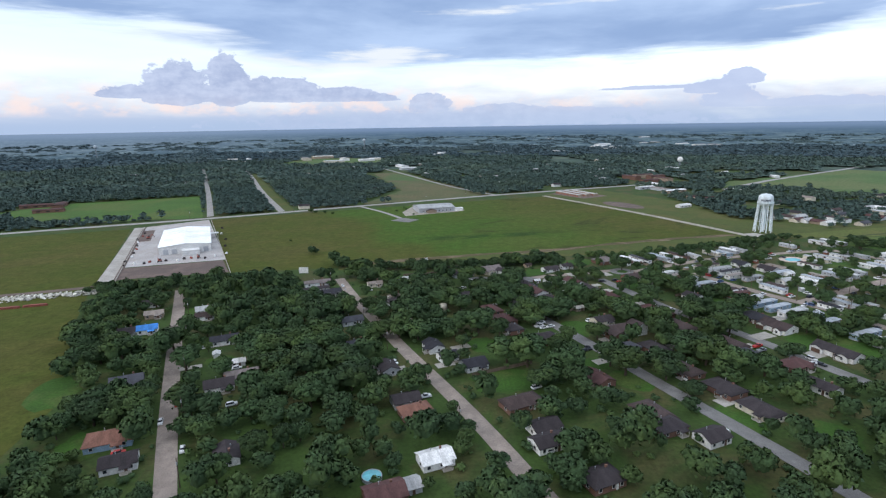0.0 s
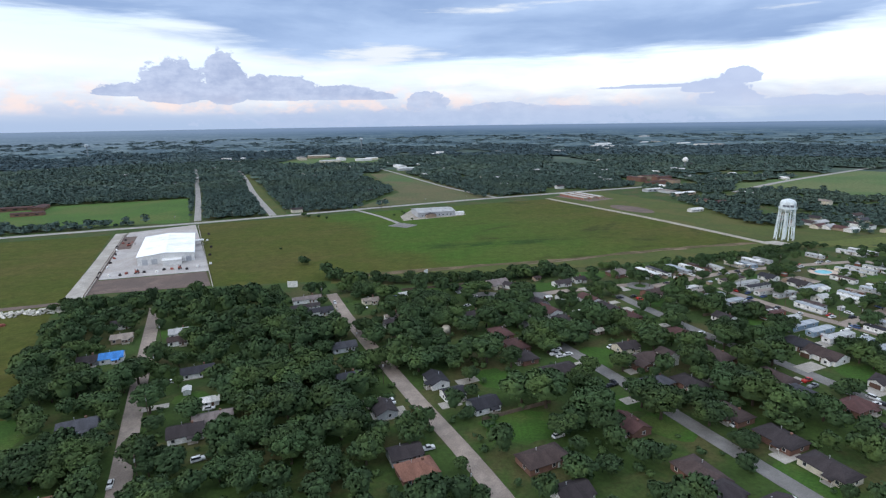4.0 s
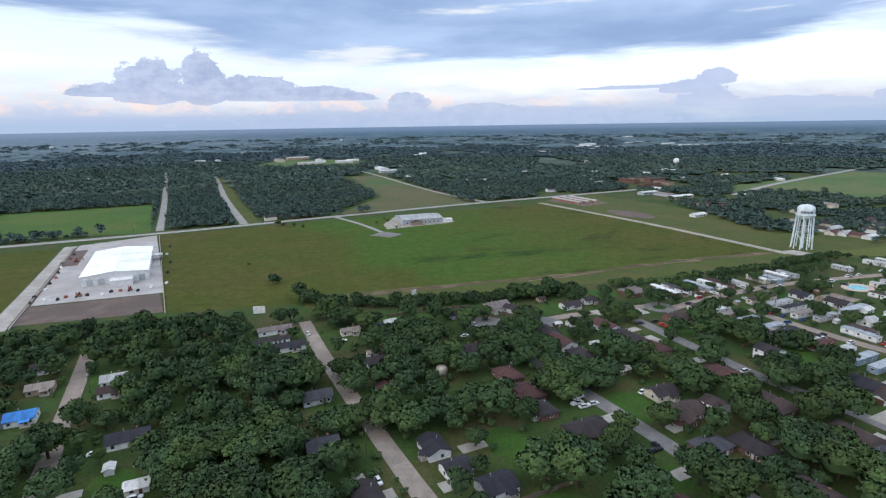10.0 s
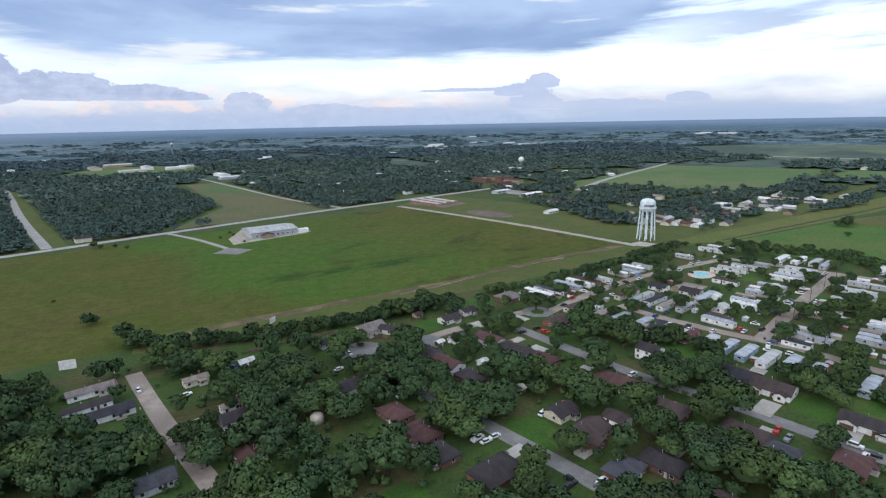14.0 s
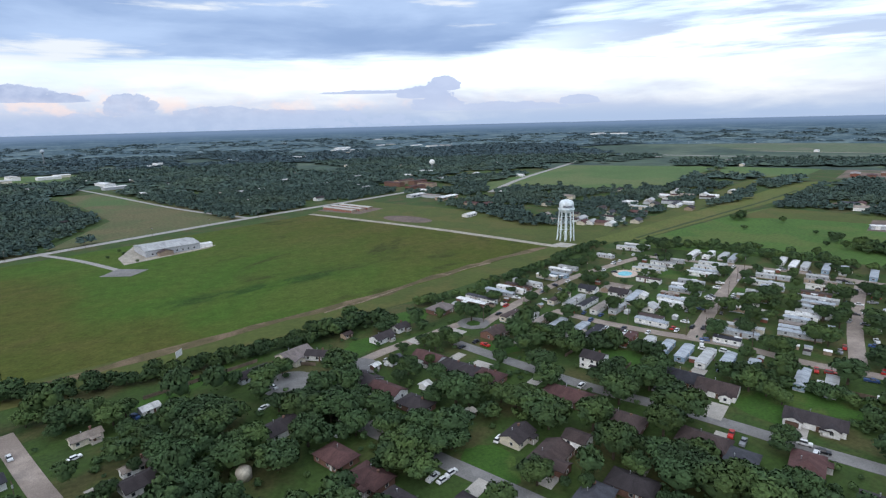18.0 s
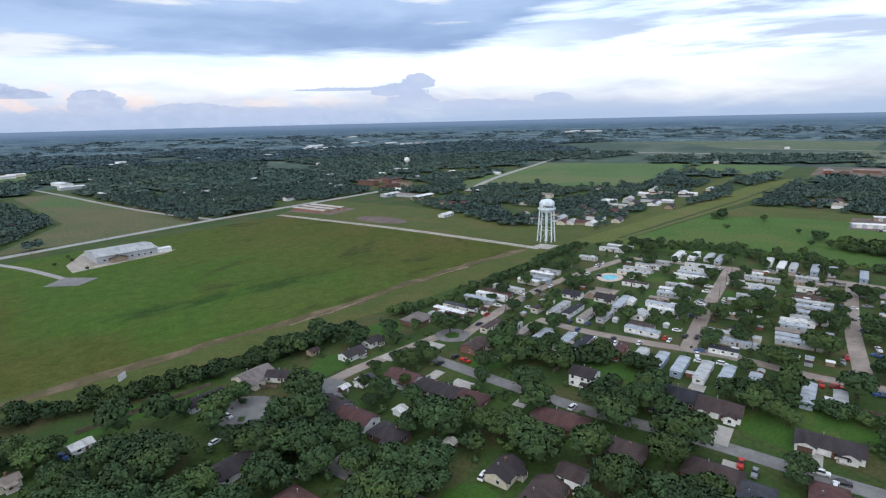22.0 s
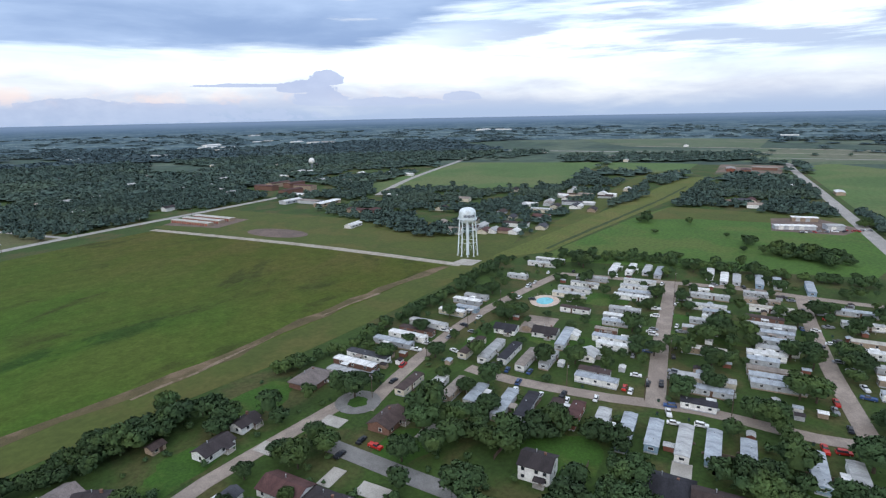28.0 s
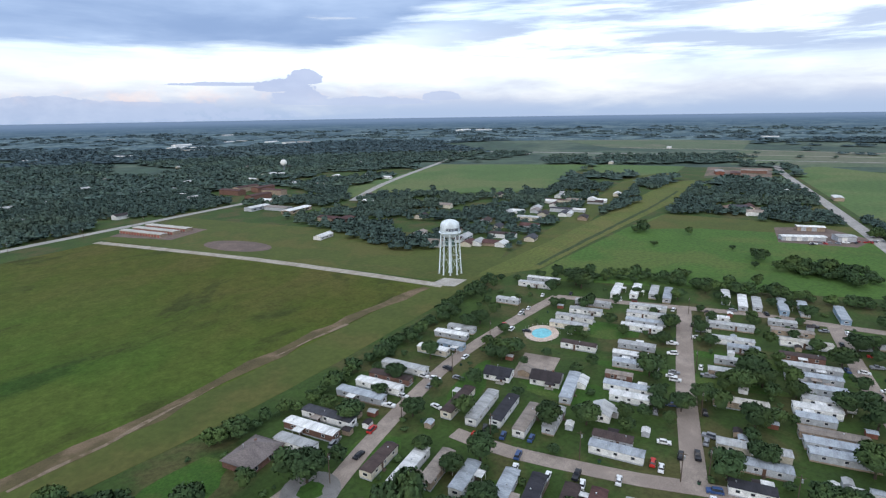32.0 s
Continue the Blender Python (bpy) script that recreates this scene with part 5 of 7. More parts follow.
car(196.6, 370.4, 29, 'blue', 'car')
car(202.4, 362.7, 23, 'blue', 'car')
car(185.4, 355.6, 27, 'white', 'pickup')
car(190.3, 346.6, 21, 'white', 'car')
car(272.0, 438.1, 17, 'red', 'pickup')
car(271.1, 431.4, 17, 'white', 'suv')
car(325.5, 453.8, 29, 'white', 'car')
car(295.7, 444.5, 27, 'grey', 'car')
car(301.5, 445.2, 27, 'white', 'car')
car(220.0, 327.9, 23, 'red', 'car')
car(219.3, 324.8, 23, 'white', 'car')
car(278.3, 348.4, -67, 'white', 'suv')
car(297.2, 346.1, 21, 'white', 'car')
car(229.9, 323.5, 21, 'dark', 'suv')
car(233.9, 319.8, 27, 'dark', 'pickup')
car(261.7, 329.2, 29, 'dark', 'car')
car(249.2, 342.0, 25, 'grey', 'car')
car(233.1, 330.7, -61, 'white', 'car')
car(243.4, 321.1, 17, 'grey', 'car')
car(197.3, 340.8, 21, 'dark', 'pickup')
car(194.8, 337.1, 27, 'white', 'car')
car(204.4, 330.6, 25, 'white', 'car')
car(334.2, 378.0, 17, 'dark', 'car')
car(342.5, 369.9, 23, 'dark', 'car')
car(368.1, 310.9, 25, 'dark', 'car')
car(386.0, 312.5, 21, 'white', 'car')
car(379.7, 308.9, -69, 'grey', 'car')
car(341.1, 297.0, -69, 'white', 'car')
car(321.5, 289.6, -63, 'dark', 'car')
car(364.4, 319.0, 27, 'dark', 'car')
car(210.3, 302.2, -61, 'white', 'car')
car(216.1, 295.0, -67, 'white', 'suv')
car(280.4, 351.0, -67, 'white', 'car')
car(284.5, 351.8, -71, 'grey', 'car')
car(328.1, 287.0, -67, 'white', 'car')
car(308.9, 278.9, -61, 'grey', 'car')
car(231.8, 262.1, 29, 'red', 'pickup')
car(251.2, 260.1, 23, 'dark', 'car')
car(194.9, 320.1, -73, 'grey', 'car')
car(186.2, 333.6, 21, 'red', 'car')
car(121.0, 367.2, 23, 'dark', 'car')

# ---- yards, drives, lawns and stores ----
def drive(x, y, rot, L, w, material="concrete"):
    s = Shape().box(0, 0, -0.05, L, w, 0.20 + 0.004 * (int(x * 7 + y * 3) % 9))
    ob = new("driveway", s.mesh("driveway", material))
    ob.matrix_basis = pose(x, y, 0, 0, 0, rot)
    tagged(ob, "pale concrete driveway slab", "driveway", "", "structure")
    CLEAR.append((x, y, max(L, w) * 0.45))


for x, y, L, w, turn in ((165, 263, 13, 7, 0), (110, 343, 10, 6, 90), (104, 357, 9, 5, 0), (178, 240, 10, 7, 0), (47, 334, 9, 5, 0), (50, 322, 8, 5, 0), (-24, 228, 14, 8, 0), (-31, 237, 8, 8, 0), (113, 197, 10, 6, 0), (111, 251, 9, 5, 0), (186, 287, 12, 6, 0), (142, 357, 10, 5, 0), (-120, 236, 10, 4, 0)):
    drive(x, y, GRID + turn, L, w)
for x, y, L, w, turn in ((-150, 262, 16, 4, 0), (-118, 262, 14, 4, 0), (-140, 306, 10, 4, 0), (74, 236, 9, 5, 0), (62, 270, 9, 5, 0), (84, 262, 8, 5, 0), (122, 318, 9, 5, 0), (150, 250, 9, 5, 0), (0, 235, 9, 5, 0), (8, 255, 10, 5, 0), (-42, 330, 8, 4, 0), (95, 385, 6, 8, 0), (120, 385, 6, 9, 0)):
    drive(x, y, GRID + turn, L, w, "street_tan" if L > 12 else "concrete")


def lawn(x, y, a, b, turn=0.0):
    rng = random.Random(int(x * 5 + y))
    r = [1 + rng.uniform(-0.14, 0.14) for k in range(20)]
    c, s = cos(radians(GRID + turn)), sin(radians(GRID + turn))
    pts = [(a * r[k] * cos(k * pi / 10), b * r[k] * sin(k * pi / 10)) for k in range(20)]
    sheet("lawn", [(x + p * c - q * s, y + p * s + q * c) for p, q in pts], "lawn", 0.05 if a > 4 else 0.19, "bright green mown lawn", category="lawn")


for x, y, a, b in ((187, 250, 13, 20), (73, 281, 8, 9), (20, 257, 9, 10), (26, 218, 15, 12), (81, 216, 8, 10), (110, 183, 9, 10), (137, 172, 9, 10), (71, 394, 12, 8), (106, 419, 16, 10), (45, 366, 9, 8), (134, 391, 4, 4), (-5, 396, 34, 6), (167, 318, 12, 14), (130, 356, 12, 9)):
    lawn(x, y, a, b)
for x, y, a, b in ((62, 388, 8, 6), (-152, 318, 7, 8), (-109, 243, 7, 7), (-28, 289, 6, 6), (-168, 212, 10, 16), (-129, 173, 10, 10), (70, 272, 7, 8), (70, 233, 7, 7), (173, 351, 9, 8), (210, 243, 12, 18), (240, 372, 9, 20), (285, 345, 5, 40), (322, 330, 5, 40), (305, 400, 12, 18), (160, 395, 10, 8), (215, 405, 22, 6)):
    lawn(x, y, a, b)


def rubble():
    rng = random.Random(5)
    s = Shape()
    for k in range(340):
        t = rng.random()
        cx, cy = -320 + 84 * t + rng.gauss(0, 2), 336 + 25 * t + rng.gauss(0, 3.2)
        a, sx, sy, sz = rng.uniform(0, pi), rng.uniform(0.8, 3.4), rng.uniform(0.6, 2.0), rng.uniform(0.2, 0.9)
        z0, tilt = rng.uniform(0, 0.9), rng.uniform(-0.5, 0.5)
        v = []
        for dx, dy, dz in ((-1, -1, 0), (1, -1, 0), (1, 1, 0), (-1, 1, 0), (-1, -1, 1), (1, -1, 1), (1, 1, 1), (-1, 1, 1)):
            px_, py_ = dx * sx / 2 * rng.uniform(0.8, 1), dy * sy / 2 * rng.uniform(0.8, 1)
            v.append((cx + px_ * cos(a) - py_ * sin(a), cy + px_ * sin(a) + py_ * cos(a), max(0, z0 + dz * sz + px_ * tilt)))
        s.add(v, [(3, 2, 1, 0), (4, 5, 6, 7), (0, 1, 5, 4), (1, 2, 6, 5), (2, 3, 7, 6), (3, 0, 4, 7)])
    tagged(new("rubble_heap", s.mesh("rubble_heap", "rubble")), "long heap of broken pale concrete slabs", "rubble", "", "stuff")


MAT["rubble"] = surface("rubble", (0.58, 0.57, 0.54), (0.36, 0.34, 0.31), 0.4, fine=2.0, island=0.35, rough=0.95, coord="World")
rubble()
strip("soil_ditch", [(-340, 344), (-280, 362), (-244, 375)], 7, "mud", 0.09, "dark bare soil beside the heap", edge=0.6)


def steel_stack(x, y, n, L):
    r = root("steel_stack", x, y, GRID - 8, "long stack of red-primed steel beams on the grass", "steel stack", "stacks of steel beams")
    for k in range(n):
        y0, z0 = (k % 4) * 0.55 - 0.8, (k // 4) * 0.42
        b = Shape().box(0, y0, z0, L - (k % 3), 0.4, 0.07).box(0, y0, z0 + 0.07, L - (k % 3), 0.07, 0.26).box(0, y0, z0 + 0.33, L - (k % 3), 0.4, 0.07)
        part("beam", b, "stripe_red", r)


for k in range(3):
    steel_stack(-292 + k * 14.5, 322 + k * 4.6, 12, 14)


def pallet_load(x, y, rot, tone):
    r = root("pallet_load", x, y, rot, f"stacked {tone} building material on a pallet", "building material", "building material in the yard")
    part("pallet", Shape().box(0, 0, 0, 2.4, 1.3, 0.15), "wood_pole", r)
    part("load", Shape().box(0, 0, 0.15, 2.2, 1.2, 1.1, 0.04).box(0.2, 0, 1.25, 1.6, 1.1, 0.5, 0.04), {"red": "stripe_red", "pale": "wall_white", "dark": "roof_dark"}[tone], r)


def excavator(x, y, rot):
    r = root("excavator", x, y, rot, "red tracked excavator parked on the yard", "excavator", "machines in the yard")
    for sgn in (-1, 1):
        part("track", Shape().box(0, sgn * 1.1, 0, 3.4, 0.6, 0.8, 0.1), "tyre", r)
    body = part("body", Shape().box(-0.3, 0, 0.9, 2.8, 2.4, 1.1, 0.08), "stripe_red", r)
    part("cab", Shape().box(0.5, 0.6, 2.0, 1.3, 1.0, 1.1, 0.1), "glass_dark", body)
    part("boom", Shape().rod((1.0, -0.3, 1.6), (3.6, -0.3, 4.2), 0.25, 6).rod((3.6, -0.3, 4.2), (5.2, -0.3, 1.8), 0.2, 6), "stripe_red", body)
    part("bucket", Shape().box(5.3, -0.3, 0.9, 0.9, 1.0, 0.9, 0.15), "tyre", body)


rng = random.Random(21)
for k in range(12):
    p = Vector((-262, 431)) + EV * (k * 6.2 + rng.uniform(-2, 2)) + EU * rng.uniform(-5, 2)
    if k in (4, 9):
        excavator(p.x, p.y, rng.uniform(0, 360))
    else:
        pallet_load(p.x, p.y, rng.uniform(0, 180), ("dark", "pale", "dark", "red", "dark")[k % 5])
for k in range(9):
    p = Vector((-270, 440)) - EU * (k * 17 + 4) + EV * rng.uniform(1, 6)
    pallet_load(p.x, p.y, rng.uniform(0, 180), ("dark", "pale", "dark", "red")[k % 4])
for k in range(5):
    p = Vector((-194, 470)) - EU * (k * 34) + EV * rng.uniform(-1, 2)
    pallet_load(p.x, p.y, rng.uniform(0, 180), ("pale", "dark", "dark")[k % 3])
excavator(-303, 545, 40)


def yard_wall(name, a, b, label):
    a, b = Vector(a), Vector(b)
    d = b - a
    ob = new(name, Shape().box(0, 0, 0, d.length, 0.5, 0.9).mesh(name, "concrete"))
    ob.matrix_basis = pose((a.x + b.x) / 2, (a.y + b.y) / 2, 0, 0, 0, math.degrees(atan2(d.y, d.x)))
    tagged(ob, label, "low wall", "", "structure")


yard_wall("yard_wall_west", (-243, 384), (-339, 604), "low concrete wall beside the lane")
yard_wall("yard_wall_east", (-165, 404), (-283, 652), "low concrete wall at the yard's edge")
strip("yard_edge_soil", [(-245, 388), (-338, 602)], 3.2, "mud", 0.16, "dark drain along the yard wall")


def board_sign(x, y, rot, w, h):
    r = root("sign_board", x, y, rot, "plain white board standing at the pasture edge", "board", "white boards in the pasture")
    part("board", Shape().box(0, 0, 0.6, w, 0.12, h), "trim_white", r)
    for sx in (-w * 0.4, w * 0.4):
        part("post", Shape().box(sx, 0.12, 0, 0.15, 0.15, h + 0.6), "wood_pole", r)


board_sign(-107, 399, GRID - 20, 7, 4.6)
board_sign(-14.5, 428, GRID + 30, 5, 3.2)


def dome_tank(x, y):
    r = root("dome_tank", x, y, 0, "round cream tank with a domed top", "tank")
    part("shell", Shape().ring([(2.6, 0), (2.6, 2.6), (2.3, 3.4), (1.5, 4.0), (0.3, 4.2)], 20), "wall_cream", r, smooth=True)


dome_tank(-0.7, 312)


def board_fence(ax, ay, bx, by):
    a, b = Vector((ax, ay)), Vector((bx, by))
    d = b - a
    r = root("board_fence", ax, ay, math.degrees(atan2(d.y, d.x)), "weathered grey-brown wooden board fence", "fence", "wooden fences")
    n = int(d.length / 2.4)
    for k in range(n):
        part("panel", Shape().box(k * 2.4 + 1.2, 0, 0.05, 2.34, 0.06, 1.7), "fence_wood", r)
        part("post", Shape().box(k * 2.4, 0.08, 0, 0.12, 0.12, 1.85), "wood_pole", r)


paint("fence_wood", (0.17, 0.13, 0.10))
board_fence(12, 222, 42, 235)
board_fence(-30, 388, 20, 402)
board_fence(24, 395, 42, 383)
board_fence(148, 330, 190, 345)
board_fence(140, 296, 170, 309)
board_fence(62, 300, 84, 309)
board_fence(203, 283, 240, 205)


# ---- clutter of the yards ----
def yard_bin(x, y, rot):
    r = root("rubbish_bin", x, y, rot, "green wheeled rubbish bin beside a lane", "bin", "rubbish bins")
    part("body", Shape().box(0, 0, 0.05, 0.7, 0.75, 1.0, -0.04), "bin_green", r)
    part("lid", Shape().box(0, 0, 1.05, 0.85, 0.9, 0.08, 0.05), "tyre", r)


def tool_shed(x, y, rot, wall, roof):
    r = root("tool_shed", x, y, rot, f"small {WALLWORD[wall]} yard shed with a {ROOFWORD[roof]} roof", "shed", "yard sheds in the park")
    part("wall", gable_wall(Shape(), 0, 0, 3.2, 2.6, 1.9, 0.35), "wall_" + wall, r)
    part("roof", gable_roof(Shape(), 0, 0, 3.2, 2.6, 1.9, 0.2, 0.35, 0.08), "roof_" + roof, r)
    CLEAR.append((x, y, 2.0))


paint("bin_green", (0.03, 0.08, 0.05))
rng = random.Random(77)
lanes = [((145, 391), (331, 447)), ((217, 313), (366, 385)), ((246, 252), (392, 319)), ((192, 363), (238, 266))]
for k in range(24):
    (ax, ay), (bx, by) = lanes[k % 4]
    t, side = rng.random(), rng.choice((-1, 1))
    d = Vector((bx - ax, by - ay)).normalized()
    yard_bin(ax + (bx - ax) * t - d.y * side * 5, ay + (by - ay) * t + d.x * side * 5, rng.uniform(0, 360))
made = 0
while made < 46:
    (ax, ay), (bx, by) = lanes[made % 4]
    t, side = rng.random(), rng.choice((-1, 1))
    d = Vector((bx - ax, by - ay)).normalized()
    q = rng.uniform(8, 27) * side
    x, y = ax + (bx - ax) * t - d.y * q, ay + (by - ay) * t + d.x * q
    if all(hypot(x - a, y - b) > r + 1.4 for a, b, r in CLEAR) or rng.random() < 0.02:
        tool_shed(x, y, GRID + rng.choice((0, 90)), rng.choice(("white", "grey", "tan", "rust")), rng.choice(("white", "grey", "dark", "bluegrey")))
        made += 1


# vehicles along the lanes of the trailer park and in the workshops' yard
rng = random.Random(77)
LANES = (((186, 384), (226, 301), 7), ((238, 266), (262, 215), 5), ((217, 313), (366, 385), 13), ((246, 252), (392, 319), 15), ((331, 447), (395, 318), 10), ((150, 394), (331, 447), 12))
for (ax, ay), (bx, by), n in LANES:
    d = Vector((bx - ax, by - ay)).normalized()
    for k in range(n):
        q = (k + rng.uniform(0.1, 0.9)) / n
        side = rng.choice((-1, 1)) * rng.uniform(5.0, 7.5)
        x, y = ax + (bx - ax) * q - d.y * side, ay + (by - ay) * q + d.x * side
        if all((x - a) ** 2 + (y - b) ** 2 > (min(r, 6.0) * 0.75 + 1.2) ** 2 for a, b, r in CLEAR):
            car(x, y, math.degrees(atan2(d.y, d.x)) + (90 if rng.random() < 0.7 else 0) + rng.uniform(-12, 12), rng.choice(("white", "dark", "dark", "grey", "white", "red", "blue")), rng.choice(("car", "suv", "pickup")))
for k in range(16):
    x, y = 586 + 3.4 * k + rng.uniform(-1, 1), 380 - 2.6 * k + rng.uniform(-2, 2)
    car(x, y, rng.uniform(0, 180), rng.choice(("white", "dark", "red", "grey")), rng.choice(("car", "pickup", "suv")))

# ---- trees ----
def ico(sub):
    bm = bmesh.new()
    bmesh.ops.create_icosphere(bm, subdivisions=sub, radius=1)
    v = np.array([p.co[:] for p in bm.verts])
    f = np.array([[q.index for q in p.verts] for p in bm.faces])
    bm.free()
    return v, f


ICO1 = ico(1)
NR = np.random.default_rng(11)


def rough_ball(base, centre, radius, jitter):
    """A lumpy ball of leaves: radius uneven from point to point, flatter below."""
    v, f = base
    r = 1 + jitter * NR.uniform(-1, 1, (len(v), 1))
    w = v * r * np.array(radius)
    w[:, 2] = np.where(w[:, 2] < 0, w[:, 2] * 0.75, w[:, 2])
    return w + np.array(centre), f


def unit(a):
    return a / (np.linalg.norm(a, axis=1, keepdims=True) + 1e-9)


def leaf_cards(centres, normals, size):
    """Small bent sprays of leaves standing off the crown, each facing outwards."""
    n = len(centres)
    a = unit(np.cross(normals, NR.standard_normal((n, 3))))
    b = np.cross(normals, a) + 0.5 * normals
    s = size * NR.uniform(0.55, 1.35, (n, 1))
    v = np.stack([centres - a * s, centres + 0.35 * normals * s - b * s * 0.7, centres + a * s, centres + 0.35 * normals * s + b * s * 0.9], 1)
    turned = np.einsum("ij,ij->i", np.cross(v[:, 1] - v[:, 0], v[:, 2] - v[:, 0]), normals) < 0
    v[turned] = v[turned][:, ::-1]
    f = np.arange(4 * n).reshape(n, 4)
    return v.reshape(-1, 3), np.concatenate([f[:, [0, 1, 2]], f[:, [0, 2, 3]]])


def crown(height_, spread, lobes, cards, base, size=0.40):
    """A crown of overlapping lobes with sprays of leaves over it: points, faces and soft outward normals."""
    vs, fs, nv, k = [], [], [], 0
    cs, ns, soft_ = [], [], []
    mid, scale = np.array([0, 0, height_ * 0.36]), np.array([spread, spread, height_ * 0.6])
    for i in range(lobes):
        if i == 0:
            c, r = np.array([0, 0, height_ * 0.46]), np.array([spread * 0.74, spread * 0.74, height_ * 0.41])
        else:
            a, q = 2.4 * i + NR.uniform(-0.4, 0.4), spread * sqrt(NR.uniform(0.06, 0.58))
            c = np.array([q * cos(a), q * sin(a), height_ * (0.28 + 0.50 * sqrt(max(0.0, 1 - (q / spread) ** 2)) * NR.uniform(0.75, 1.1))])
            r = spread * (NR.uniform(0.17, 0.32) if lobes > 12 else NR.uniform(0.22, 0.38)) * np.array([1, 1, NR.uniform(0.75, 1.05)])
        v, f = rough_ball(base, c, r * 0.82, 0.14)
        vs.append(v), fs.append(f + k)
        nv.append(unit(0.5 * unit((v - c) / r) + 0.65 * unit((v - mid) / scale)))
        k += len(v)
        m = max(cards // lobes, 1) * (2 if i == 0 and lobes > 3 else 1)
        d = unit(NR.standard_normal((m, 3)))
        d[:, 2] = np.abs(d[:, 2]) * np.where(NR.random(m) < 0.85, 1, -0.6)
        p = c + d * r * NR.uniform(0.80, 1.14, (m, 1))
        cs.append(p)
        soft_.append(unit(0.5 * d + 0.65 * unit((p - mid) / scale) + 0.2 * NR.standard_normal((m, 3))))
        ns.append(unit(d + 0.55 * NR.standard_normal((m, 3))))
    if cards:
        v, f = leaf_cards(np.concatenate(cs), np.concatenate(ns), size)
        vs.append(v), fs.append(f + k), nv.append(np.repeat(np.concatenate(soft_), 4, axis=0))
    return np.concatenate(vs), np.concatenate(fs), np.concatenate(nv)


def fast_mesh(name, v, f, n, material):
    me = bpy.data.meshes.new(name)
    me.vertices.add(len(v))
    me.vertices.foreach_set("co", np.ascontiguousarray(v, dtype=np.float32).ravel())
    me.loops.add(f.size)
    me.loops.foreach_set("vertex_index", np.ascontiguousarray(f, dtype=np.int32).ravel())
    me.polygons.add(len(f))
    me.polygons.foreach_set("loop_start", np.arange(0, f.size, 3, dtype=np.int32))
    me.materials.append(MAT[material])
    me.update(calc_edges=True)
    me.normals_split_custom_set_from_vertices(np.ascontiguousarray(n, dtype=np.float32))
    return me


def trunk_mesh(h, r):
    s = Shape().rod((0, 0, 0), (0.1, 0.05, h * 0.45), r, 7, r * 0.6)
    for i in range(4):
        a = 1.6 * i
        s.rod((0.1, 0.05, h * 0.36), (h * 0.26 * cos(a), h * 0.26 * sin(a), h * (0.6 + 0.04 * i)), r * 0.5, 5, r * 0.15)
    return s.mesh("trunk", "bark")


KINDS = []
for k, (h, s, lobes) in enumerate(((9, 4.6, 22), (8, 4.9, 24), (11, 4.9, 24), (7, 3.6, 18), (10, 5.6, 28))):
    v, f, n = crown(h, s, lobes, 2500, ICO1, 0.062 * s)
    KINDS.append((fast_mesh("crown", v, f, n, "leaf"), trunk_mesh(h, 0.09 + 0.025 * h), h, s))
BUSH = [crown(h, s, 9, 300, ICO1, 0.38) for h, s in ((4.5, 3.2), (6, 3.6), (5, 2.8))]


def with_fill(v, f, n, r, z):
    """Adds the leafy mass that closes the canopy between crowns."""
    a = np.arange(7) * 2 * pi / 7
    w = np.stack([r * np.cos(a), r * np.sin(a), z + NR.uniform(-0.6, 0.6, 7)], 1)
    w = np.concatenate([w, [[0, 0, z + 1.2]]])
    g = np.array([[i, (i + 1) % 7, 7] for i in range(7)]) + len(v)
    return np.concatenate([v, w]), np.concatenate([f, g]), np.concatenate([n, unit(w - [0, 0, z - r])])


MID = [with_fill(*crown(h, s, 3, 26, ICO1, 1.3), s * 1.2, h * 0.45) for h, s in ((8, 6.6), (9, 7.2), (7, 6.4), (10, 6.6))]
FAR = [with_fill(*crown(h, s, 4, 44, ICO1, 0.85), s * 0.95, h * 0.40) for h, s in ((8, 4.6), (9, 5.2), (7, 4.4), (10, 4.8), (5, 4.0), (6, 4.4))]



def room(x, y, size):
    """Trees beside a house are kept small enough to leave its walls and roof open."""
    for a, b, r in HOMESTEADS:
        size = min(size, max(0.55, (hypot(x - a, y - b) - r + 2.8) / 4.8))
    return size


def tree(x, y, size=1.0):
    size = room(x, y, size * (1.08 if x > 150 and y > 280 else 1.25))
    k = NR.integers(len(KINDS))
    cr, tr, h, s = KINDS[k]
    word = ("rounded", "broad", "tall", "small", "wide-spreading")[k]
    r = root("tree", x, y, NR.uniform(0, 360), f"{word} leafy green tree in full summer leaf", "tree", "trees of the neighbourhood")
    r.scale = (size, size, (0.42 + 0.52 * size) * NR.uniform(0.9, 1.12))
    CLEAR.append((x, y, 2.2 * size))
    part("trunk", tr, "", r)
    part("crown", cr, "", r)


def gathered(name, spots, shapes, label, material="leaf", category="trees", flat=1.0):
    """One mesh of many trees: spots of x, y, scale."""
    vs, fs, ns, k = [], [], [], 0
    for x, y, q in spots:
        v, f, n = shapes[NR.integers(len(shapes))]
        a = NR.uniform(0, 2 * pi)
        ca, sa = cos(a), sin(a)
        w, m = np.empty_like(v), n.copy()
        w[:, 0], w[:, 1], w[:, 2] = (v[:, 0] * ca - v[:, 1] * sa) * q + x, (v[:, 0] * sa + v[:, 1] * ca) * q + y, v[:, 2] * q * flat * NR.uniform(0.75, 1.25) + height(x, y)
        m[:, 0], m[:, 1] = n[:, 0] * ca - n[:, 1] * sa, n[:, 0] * sa + n[:, 1] * ca
        vs.append(w), fs.append(f + k), ns.append(m)
        k += len(v)
    if vs:
        tagged(new(name, fast_mesh(name, np.concatenate(vs), np.concatenate(fs), np.concatenate(ns), material)), label, category, "", "stuff")


